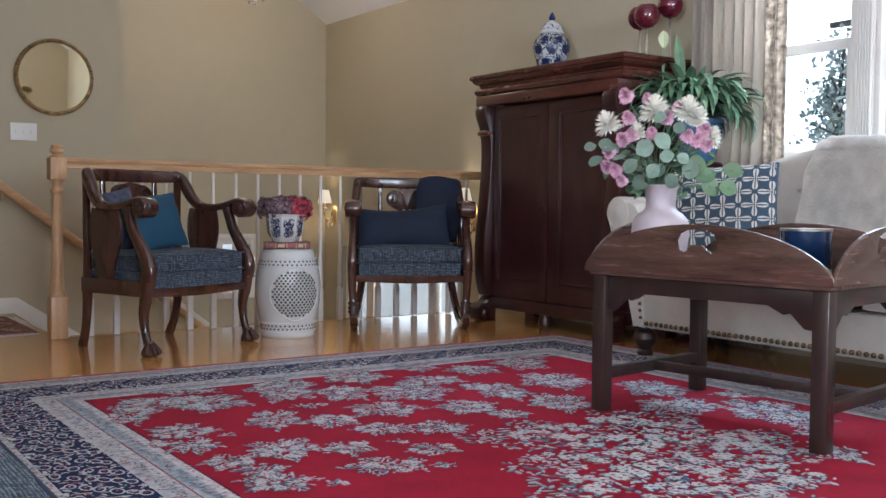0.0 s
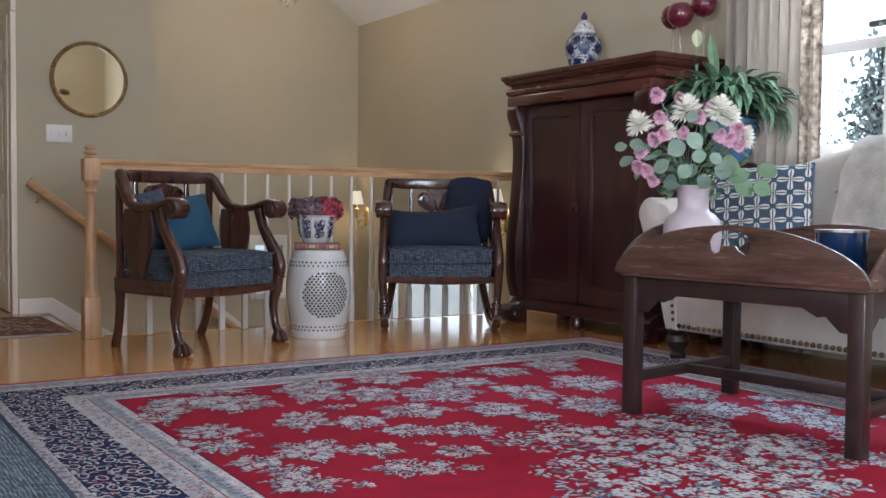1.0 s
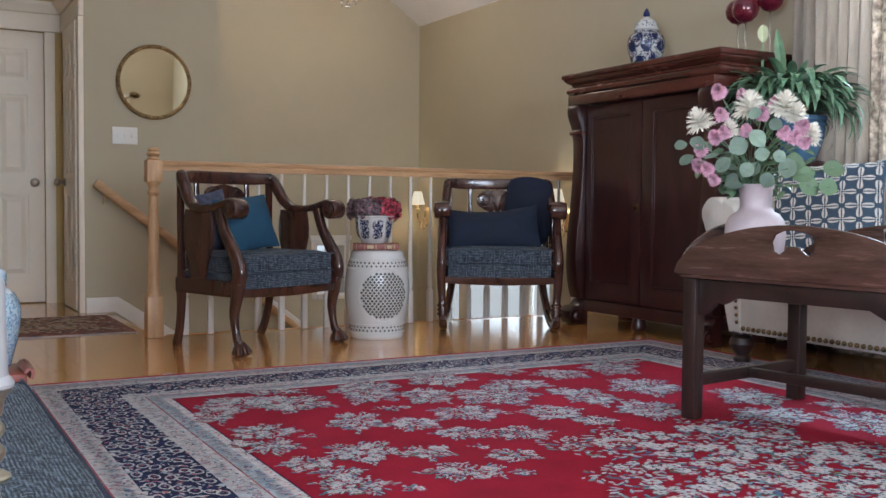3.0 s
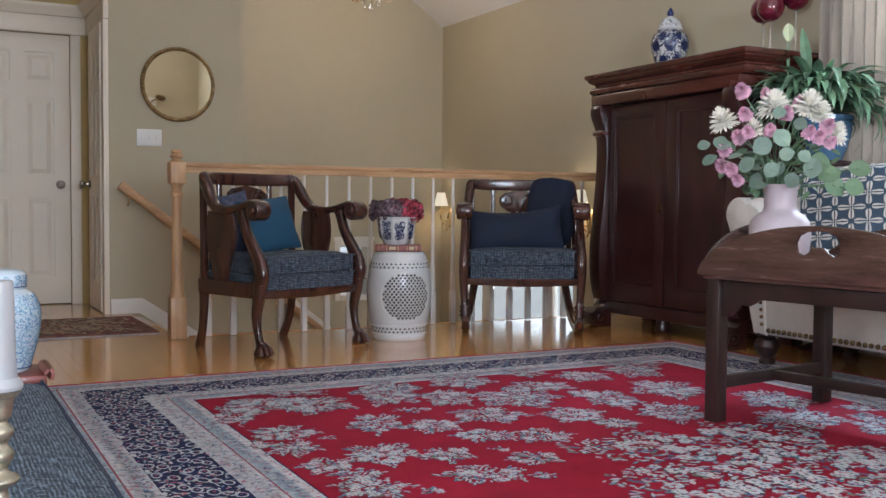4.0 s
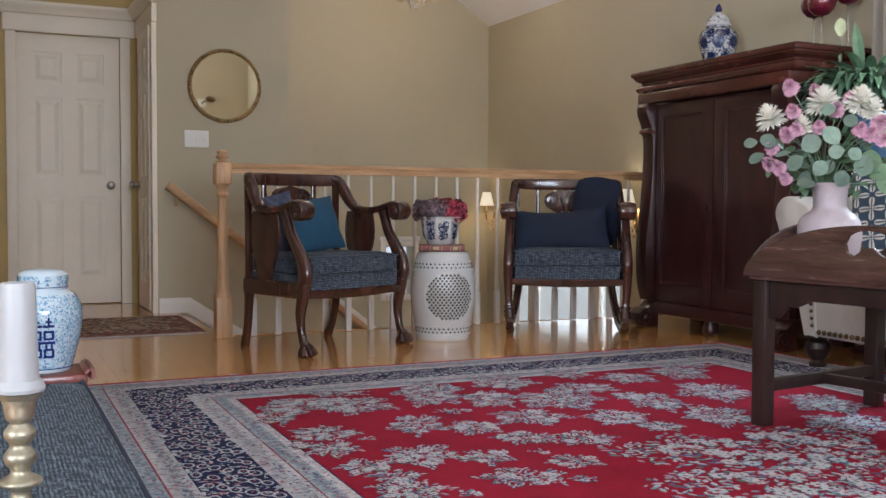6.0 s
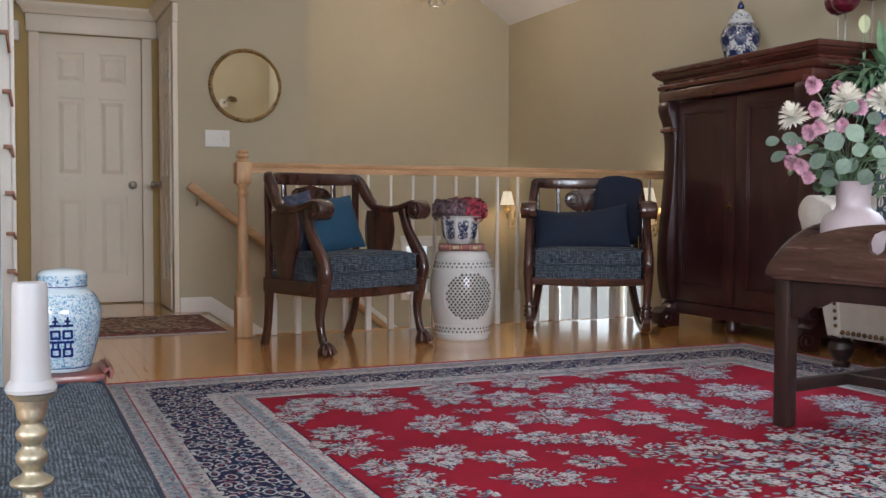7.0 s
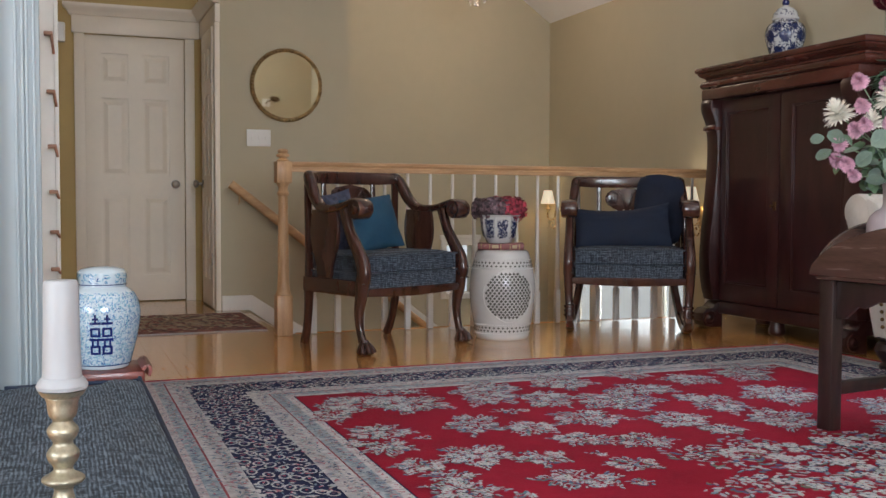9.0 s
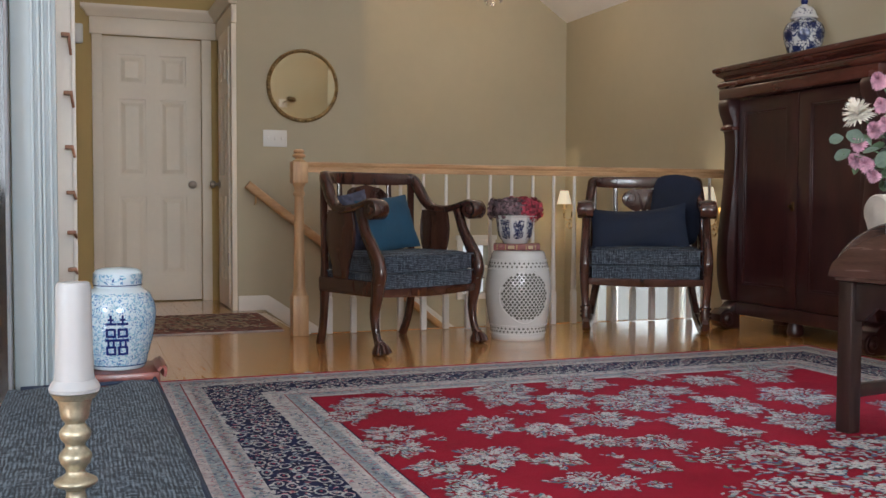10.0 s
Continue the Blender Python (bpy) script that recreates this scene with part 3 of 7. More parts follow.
bal = thing("baluster", pose(1.572, 5.74, 0.0), "white painted turned baluster under an oak rail", "baluster", "balusters of the landing")
part("square_base", box(-0.016, 0.016, -0.016, 0.016, 0.004, 0.20, 0.002), TRIM, bal)
part("spindle", lathe([(0.016, 0.2), (0.018, 0.206), (0.012, 0.214), (0.016, 0.225), (0.0165, 0.25), (0.013, 0.4), (0.0105, 0.6), (0.009, 0.905)], 12), TRIM, bal)
for k in range(1, 20):
    copy_thing(bal, pose(1.572 + 0.139 * k, 5.74, 0.0))


def wall_rail(name, a, b, label, brackets):
    a, b = Vector(a), Vector(b)
    r = thing(name, pose(0, 0, 0), label, "handrail")
    part("rail", sweep([(*a, 0.045, 0.06), (*((a + b) / 2), 0.045, 0.06), (*b, 0.045, 0.06)], (0, 0, 1), None, 1, 12, 2.6), OAKRAIL, r)
    for f in brackets:
        p = a.lerp(b, f)
        part("bracket", tube([(p.x, p.y, p.z - 0.03), (p.x, p.y + 0.01, p.z - 0.075), (p.x, p.y + 0.05, p.z - 0.09)], 0.006), BRASS, r)
    return r


wall_rail("handrail", (1.33, 7.08, 0.86), (2.16, 7.08, 0.215), "honey oak wall handrail sloping down the stairs", (0.07, 0.8))
wall_rail("lower_handrail", (2.6, GABLE - 0.07, 0.14), (3.62, GABLE - 0.07, -0.67), "honey oak handrail on the far stair wall", (0.2,))


# ---- the large rug ----
RX0, RX1, RY0, RY1, RZ = 0.53, 3.78, 0.05, 4.45, 0.012
BW = 0.53                               # width of the border
rug = thing("area_rug", pose(0, 0, 0), "large red floral oriental rug with navy and cream borders", "rug")
RED = mat("red_wool_pile", (0.255, 0.011, 0.029), 0.98, var=0.16, scale=5, bump=0.5, bump_scale=600, spec=0.1)
CREAMW = mat("cream_wool_pile", (0.54, 0.525, 0.53), 0.95, var=0.2, scale=45, bump=0.5, bump_scale=600, spec=0.1, grain=(0.37, 0.345, 0.365))
NAVYW = mat("navy_wool_pile", (0.020, 0.026, 0.075), 0.95, var=0.3, scale=20, bump=0.5, bump_scale=600, spec=0.1)
SLATEW = mat("slate_wool_pile", (0.40, 0.43, 0.455), 0.95, var=0.22, scale=45, bump=0.5, bump_scale=600, spec=0.1, grain=(0.21, 0.27, 0.32))
PINKW = mat("pinkish_wool_pile", (0.50, 0.465, 0.465), 0.95, var=0.25, scale=45, bump=0.5, bump_scale=600, spec=0.1, grain=(0.37, 0.31, 0.33))
REDW = mat("red_wool_binding", (0.40, 0.008, 0.03), 0.95, var=0.2, scale=30, bump=0.5, bump_scale=600, spec=0.1)
LINEW = mat("faded_red_wool", (0.27, 0.07, 0.085), 0.95, var=0.3, scale=40, bump=0.5, bump_scale=600, spec=0.1)
FLORAL = palette("floral_wool", [(0.0, (0.46, 0.455, 0.48)), (0.34, (0.35, 0.38, 0.42)), (0.58, (0.19, 0.27, 0.34)), (0.72, (0.07, 0.10, 0.22)), (0.83, (0.42, 0.25, 0.30)), (0.90, (0.17, 0.18, 0.12)), (0.95, (0.09, 0.22, 0.27))])
BLOSSOM = palette("blossom_wool", [(0.0, (0.53, 0.52, 0.53)), (0.5, (0.44, 0.45, 0.48)), (0.82, (0.38, 0.42, 0.46)), (0.93, (0.46, 0.30, 0.33))])
OUTLINE = palette("outline_wool", [(0.0, (0.06, 0.05, 0.07)), (0.35, (0.30, 0.03, 0.06)), (0.7, (0.10, 0.11, 0.09)), (0.85, (0.05, 0.07, 0.16))])
BORDERF = palette("border_flower_wool", [(0.0, (0.52, 0.49, 0.50)), (0.40, (0.32, 0.38, 0.46)), (0.66, (0.40, 0.12, 0.17)), (0.80, (0.42, 0.36, 0.34)), (0.9, (0.13, 0.20, 0.28))])
DARKF = palette("border_mark_wool", [(0.0, (0.09, 0.11, 0.20)), (0.28, (0.40, 0.14, 0.19)), (0.44, (0.20, 0.29, 0.35)), (0.75, (0.28, 0.24, 0.24))])
CENTREW = palette("ring_centre_wool", [(0.0, (0.34, 0.03, 0.07)), (0.6, (0.10, 0.05, 0.12)), (0.8, (0.40, 0.20, 0.22))])


def ring_mesh(a, b, name, material, z):
    """A frame of the rug between insets a and b, given as shares of the border."""
    def r(s):
        wx = wy = BW * s
        return [(RX0 + wx, RY0 + wy), (RX1 - wx, RY0 + wy), (RX1 - wx, RY1 - wy), (RX0 + wx, RY1 - wy)]
    o, i = r(a), r(b)
    bm = bmesh.new()
    vo, vi = [bm.verts.new((*p, z)) for p in o], [bm.verts.new((*p, z)) for p in i]
    lo = [bm.verts.new((*p, 0.001)) for p in o]
    for k in range(4):
        bm.faces.new((vo[k], vo[(k + 1) % 4], vi[(k + 1) % 4], vi[k]))
        bm.faces.new((lo[k], lo[(k + 1) % 4], vo[(k + 1) % 4], vo[k]))
    return part(name, bm, material, rug, smooth=False)


bands = ((0.0, 0.05, "binding", REDW), (0.05, 0.105, "guard_stripe", PINKW), (0.105, 0.18, "outer_stripe", SLATEW), (0.18, 0.192, "red_line", LINEW),
         (0.192, 0.325, "cream_band", CREAMW), (0.325, 0.70, "navy_border", NAVYW), (0.70, 0.84, "inner_cream_band", CREAMW), (0.84, 0.85, "inner_red_line", LINEW),
         (0.85, 0.94, "inner_stripe", SLATEW), (0.94, 0.992, "inner_guard", CREAMW), (0.992, 1.0, "field_line", NAVYW))
for a, b, nm, mt in bands:
    ring_mesh(a, b, nm, mt, RZ)
bm = box(RX0 + BW + 0.001, RX1 - BW - 0.001, RY0 + BW + 0.001, RY1 - BW - 0.001, 0.001, RZ + 0.0006)
part("field", bm, RED, rug, smooth=False)


def petals(rnd, spots, z):
    """Leaf and petal shapes: spots of (x, y, length, width, angle)."""
    vs, fs = [], []
    for x, y, ln, w, a in spots:
        c, s = math.cos(a), math.sin(a)
        h = z + rnd.random() * 0.0009
        base = len(vs)
        for u, v in ((-0.5, 0), (-0.22, 0.42), (0.18, 0.5), (0.5, 0), (0.18, -0.5), (-0.22, -0.42)):
            u, v = u * (0.9 + 0.2 * rnd.random()) * ln, v * (0.85 + 0.3 * rnd.random()) * w
            vs.append((x + u * c - v * s, y + u * s + v * c, h))
        fs.append(tuple(range(base, base + 6)))
    return vs, fs


def spray(x, y, rx, ry, turn, seed, name="floral_spray"):
    """A woven spray: leaves and flower heads, each with a dark outline under its pale wool."""
    rnd = random.Random(seed)
    dark, pale, heads = [], [], []
    c, s = math.cos(turn), math.sin(turn)
    wild = 1.3 if rx > 0.3 else 0.55
    big = 1.45 if rx > 0.3 else 1.0
    step = 0.0145 * big
    nu, nv = int(rx * 1.3 / step) + 1, int(ry * 1.3 / step) + 1
    for i in range(-nu, nu + 1):
        for j in range(-nv, nv + 1):
            u, v = (i + 0.5 * (j % 2) + rnd.uniform(-0.35, 0.35)) * step, (j + rnd.uniform(-0.35, 0.35)) * step
            a = math.atan2(v / ry, u / rx)
            r = math.hypot(u / rx, v / ry)
            if r > 0.95 + 0.16 * math.sin(5 * a + seed) + 0.12 * math.sin(11 * a + 2 * seed) or rnd.random() < (0.38 if rx > 0.3 else 0.08):
                continue
            px, py = x + u * c - v * s, y + u * s + v * c
            out = a + turn + rnd.gauss(0, wild)
            if r < 0.85 and rnd.random() < 0.13 * big:
                z = rnd.uniform(0.009, 0.0145) * big
                dark.append((px, py, z * 3.1, z * 3.1, out))
                for k in range(7):
                    b = k * 2 * math.pi / 7 + out
                    heads.append((px + z * 0.8 * math.cos(b), py + z * 0.8 * math.sin(b), z * 1.15, z * 0.72, b))
                dark.append((px, py, z * 0.6, z * 0.6, 0))
            else:
                ln, w = rnd.uniform(0.013, 0.028) * big, rnd.uniform(0.0055, 0.0105) * big
                dark.append((px, py, ln * 1.15, w * 1.5, out))
                pale.append((px, py, ln, w, out))
    for spots, z, material, nm in ((dark, 0.0010, OUTLINE, "outline_pattern"), (pale, 0.0022, FLORAL, name), (heads, 0.0034, BLOSSOM, "blossom_pattern")):
        if spots:
            vs, fs = petals(rnd, spots, RZ + z)
            tagged(soup(nm, vs, fs, material, rug), kind="stuff")


SPRAYS = [
    (1.14, 3.62, 0.078, 0.197), (1.28, 3.76, 0.144, 0.073), (1.41, 3.64, 0.146, 0.15), (1.42, 3.88, 0.129, 0.057), (1.76, 3.74, 0.12, 0.247),
    (1.92, 3.55, 0.095, 0.159), (2.15, 3.44, 0.153, 0.179), (2.13, 3.85, 0.127, 0.167), (2.48, 3.91, 0.09, 0.113), (2.36, 3.6, 0.131, 0.108),
    (2.66, 3.72, 0.116, 0.122), (2.95, 3.75, 0.115, 0.175), (3.06, 3.92, 0.176, 0.08), (2.43, 3.39, 0.059, 0.077), (2.46, 3.26, 0.092, 0.167),
    (2.79, 3.33, 0.139, 0.188), (2.51, 2.97, 0.109, 0.166), (2.17, 3.09, 0.105, 0.116), (2.22, 2.91, 0.065, 0.082), (1.9, 3.21, 0.125, 0.124),
    (1.7, 3.4, 0.067, 0.037), (1.5, 3.26, 0.085, 0.149), (1.65, 3.14, 0.09, 0.095), (1.74, 2.95, 0.096, 0.081), (1.9, 2.87, 0.092, 0.095),
    (1.68, 2.78, 0.026, 0.033), (1.35, 2.88, 0.109, 0.126), (1.52, 2.79, 0.07, 0.087), (1.72, 2.65, 0.072, 0.072), (1.51, 2.56, 0.114, 0.091),
    (1.65, 2.48, 0.035, 0.032), (1.18, 3.25, 0.102, 0.108), (1.14, 3.05, 0.076, 0.088), (1.28, 3.14, 0.034, 0.029), (1.07, 3.13, 0.033, 0.049),
    (1.16, 2.83, 0.071, 0.082), (1.2, 2.7, 0.065, 0.07), (1.19, 2.57, 0.101, 0.083), (1.31, 2.48, 0.031, 0.033), (3.01, 2.99, 0.123, 0.185),
    (2.84, 2.7, 0.151, 0.134), (3.03, 2.44, 0.139, 0.239), (2.84, 2.18, 0.036, 0.05), (3.21, 2.73, 0.101, 0.071), (2.7, 1.95, 0.039, 0.112),
    (3.49, 2.61, 0.112, 0.113), (3.59, 2.95, 0.109, 0.103),
]
for i, (bx, by, rx, ry) in enumerate(SPRAYS):
    spray(bx, by, rx * 1.05, ry * 1.0, radians(-22), 20 + i)
spray(2.25, 2.26, 0.53, 0.58, radians(-34), 7, "medallion")


def along(s, step, rnd, jitter=0.15):
    """Places along the three seen sides of the border, at a share s of its width, with the way that the side runs."""
    w = BW * s
    x0, x1, y0, y1 = RX0 + w, RX1 - w, 0.9, RY1 - w
    n = int((x1 - x0) / step)
    line = [(x0 + (x1 - x0) * i / n, y1, 0.0) for i in range(n + 1)]
    line += [(x, y1 - step * i, math.pi / 2) for x in (x0, x1) for i in range(1, int((y1 - y0) / step))]
    return [(px + rnd.uniform(-jitter, jitter) * step, py + rnd.uniform(-jitter, jitter) * step, a) for px, py, a in line]


def ring(spots, x, y, a, l, w, thick):
    """An oval outline of short strokes."""
    n = 10
    for k in range(n):
        b = 2 * math.pi * k / n
        u, v = l / 2 * math.cos(b), w / 2 * math.sin(b)
        tx, ty = -l * math.sin(b), w * math.cos(b)
        spots.append((x + u * math.cos(a) - v * math.sin(a), y + u * math.sin(a) + v * math.cos(a), 0.40 * (l + w) / 2, thick, a + math.atan2(ty, tx)))


def border_flowers():
    rnd = random.Random(1)
    rings, fills, marks = [], [], []
    rows = 6
    for row in range(rows):
        s = 0.345 + 0.335 * (row + 0.5) / rows
        for k, (x, y, a) in enumerate(along(s, 0.058, rnd)):
            if (k + row) % 2 == 0:
                ring(rings, x, y, a + rnd.gauss(0, 0.2), rnd.uniform(0.036, 0.05), rnd.uniform(0.024, 0.032), 0.0075)
                marks.append((x, y, 0.013, 0.008, a))
            else:
                for _ in range(6):
                    fills.append((x + rnd.gauss(0, 0.014), y + rnd.gauss(0, 0.012), rnd.uniform(0.014, 0.026), rnd.uniform(0.005, 0.009), rnd.uniform(0, 6.3)))
    for spots, z, material, nm in ((fills, 0.0012, BORDERF, "navy_border_pattern"), (rings, 0.0024, BLOSSOM, "border_ring_pattern"), (marks, 0.0036, CENTREW, "ring_centre_pattern")):
        vs, fs = petals(rnd, spots, RZ + z)
        tagged(soup(nm, vs, fs, material, rug), kind="stuff")
    # small cream lobes that cut into the navy from either side
    lobes = []
    for s in (0.33, 0.695):
        for x, y, a in along(s, 0.036, rnd, 0.3):
            if rnd.random() < 0.55:
                lobes.append((x, y, rnd.uniform(0.02, 0.05), rnd.uniform(0.012, 0.024), a + rnd.gauss(0, 0.4)))
    vs, fs = petals(rnd, lobes, RZ + 0.0046)
    tagged(soup("lobe_pattern", vs, fs, BLOSSOM, rug), kind="stuff")


border_flowers()


def band_marks(s0, s1, step, size, material, name, seed, count=3):
    rnd = random.Random(seed)
    spots = []
    for x, y, a in along((s0 + s1) / 2, step, rnd, 0.3):
        for _ in range(count):
            spots.append((x + rnd.gauss(0, (s1 - s0) * BW * 0.26), y + rnd.gauss(0, (s1 - s0) * BW * 0.26), size * rnd.uniform(0.6, 1.3), size * rnd.uniform(0.22, 0.45), rnd.uniform(0, 6.3)))
    vs, fs = petals(rnd, spots, RZ + 0.0016 + 0.0012 * (seed % 4))
    tagged(soup(name, vs, fs, material, rug), kind="stuff")


band_marks(0.055, 0.10, 0.018, 0.013, DARKF, "guard_stripe_pattern", 3, 2)
band_marks(0.11, 0.175, 0.022, 0.019, DARKF, "outer_stripe_pattern", 4, 4)
band_marks(0.21, 0.32, 0.022, 0.020, DARKF, "cream_band_pattern", 2, 6)
band_marks(0.22, 0.31, 0.024, 0.022, BLOSSOM, "cream_flower_pattern", 12, 4)
band_marks(0.71, 0.83, 0.022, 0.020, DARKF, "inner_band_pattern", 5, 6)
band_marks(0.72, 0.82, 0.024, 0.022, BLOSSOM, "inner_flower_pattern", 15, 4)
band_marks(0.86, 0.93, 0.022, 0.019, DARKF, "inner_stripe_pattern", 6, 5)
band_marks(0.945, 0.985, 0.024, 0.012, CENTREW, "guard_pattern", 7, 2)
# worn knots and a loose fringe tuft along the far edge
rnd = random.Random(9)
knots = bmesh.new()
for k in range(170):
    kx = rnd.uniform(RX0 + 0.1, RX1 - 0.1)
    big = 1.0 if k % 40 else 2.6
    box(kx, kx + 0.012 * big, RY1 + 0.001, RY1 + rnd.uniform(0.006, 0.014) * big, 0.001, rnd.uniform(0.006, 0.011), bm=knots)
tagged(part("fringe_knots", knots, CREAMW, rug, smooth=False), kind="stuff")

# hall runner
hr = thing("hall_rug", pose(0, 0, 0), "small brown and cream patterned hall rug with fringe", "rug")
HALLR = mat("brown_rug_pile", (0.20, 0.085, 0.06), 0.95, var=0.5, scale=20, grain=(0.06, 0.025, 0.025), bump=0.5, bump_scale=500, wear=(0.36, 0.28, 0.18))
HALLC = mat("cream_rug_pile", (0.34, 0.26, 0.17), 0.95, var=0.3, scale=16, bump=0.5, bump_scale=500, wear=(0.12, 0.06, 0.05))
part("rug_base", box(0.26, 1.36, 6.0, 6.88, 0.001, 0.012, 0.004), HALLR, hr)
part("medallion_field", box(0.42, 1.2, 6.14, 6.74, 0.0121, 0.0135), HALLC, hr)
rnd = random.Random(8)
HALLF = palette("hall_rug_flower", [(0.0, (0.13, 0.03, 0.03)), (0.25, (0.50, 0.40, 0.29)), (0.6, (0.28, 0.06, 0.055)), (0.8, (0.06, 0.05, 0.05))])
vs, fs = petals(rnd, [(rnd.uniform(0.3, 1.32), rnd.uniform(6.03, 6.85), rnd.uniform(0.025, 0.07), rnd.uniform(0.01, 0.025), rnd.uniform(0, 6.3)) for _ in range(1300)], 0.0142)
tagged(soup("rug_motif", vs, fs, HALLF, hr), kind="stuff")
bm = bmesh.new()
for i in range(150):
    x = 0.26 + 1.1 * i / 150
    box(x, x + 0.0045, 5.955 + rnd.uniform(-0.008, 0.008), 6.002, 0.001, 0.005, bm=bm)
part("fringe", bm, CREAMW, hr, smooth=False)


# ---- armchair and rocking chair ----
def paw(x, y, s=1.0, bm=None):
    """A carved paw foot with four toes and a ball."""
    bm = lathe([(0.001, 0.0), (0.034 * s, 0.0), (0.04 * s, 0.012), (0.036 * s, 0.03), (0.026 * s, 0.052), (0.02 * s, 0.075)], 16, bm)
    own = bmesh.new()
    for k in range(4):
        a = radians(-90 + (k - 1.5) * 34)
        p = [(0.012 * math.cos(a), 0.012 * math.sin(a), 0.055, 0.018, 0.03), (0.034 * s * math.cos(a), 0.036 * s * math.sin(a), 0.036, 0.019, 0.03), (0.05 * s * math.cos(a), 0.056 * s * math.sin(a), 0.012, 0.018, 0.022)]
        sweep(p, (0, 0, 1), own, 4, 8, 2.4)
    return join(bm, own)


def shifted(bm, x, y, z=0.0, rz=0.0):
    bm.transform(pose(x, y, z, 0, 0, rz))
    return bm


def scroll(r, length, bm=None):
    """A rolled scroll: a short turned drum along x with a boss at either end."""
    own = lathe([(0.001, -length / 2 - 0.006), (r * 0.3, -length / 2 - 0.006), (r * 0.45, -length / 2), (r * 0.55, -length / 2 + 0.003), (r * 0.9, -length / 2), (r, -length / 2 + 0.008), (r, length / 2 - 0.008), (r * 0.9, length / 2), (r * 0.55, length / 2 - 0.003), (r * 0.45, length / 2), (r * 0.3, length / 2 + 0.006), (0.001, length / 2 + 0.006)], 24)
    own.transform(pose(0, 0, 0, 0, 90, 0))
    return join(bm, own)


PANEL = [(0.050, 0.352), (0.058, 0.385), (0.060, 0.415), (0.074, 0.45), (0.096, 0.50), (0.108, 0.55), (0.111, 0.60), (0.106, 0.65), (0.094, 0.70)]


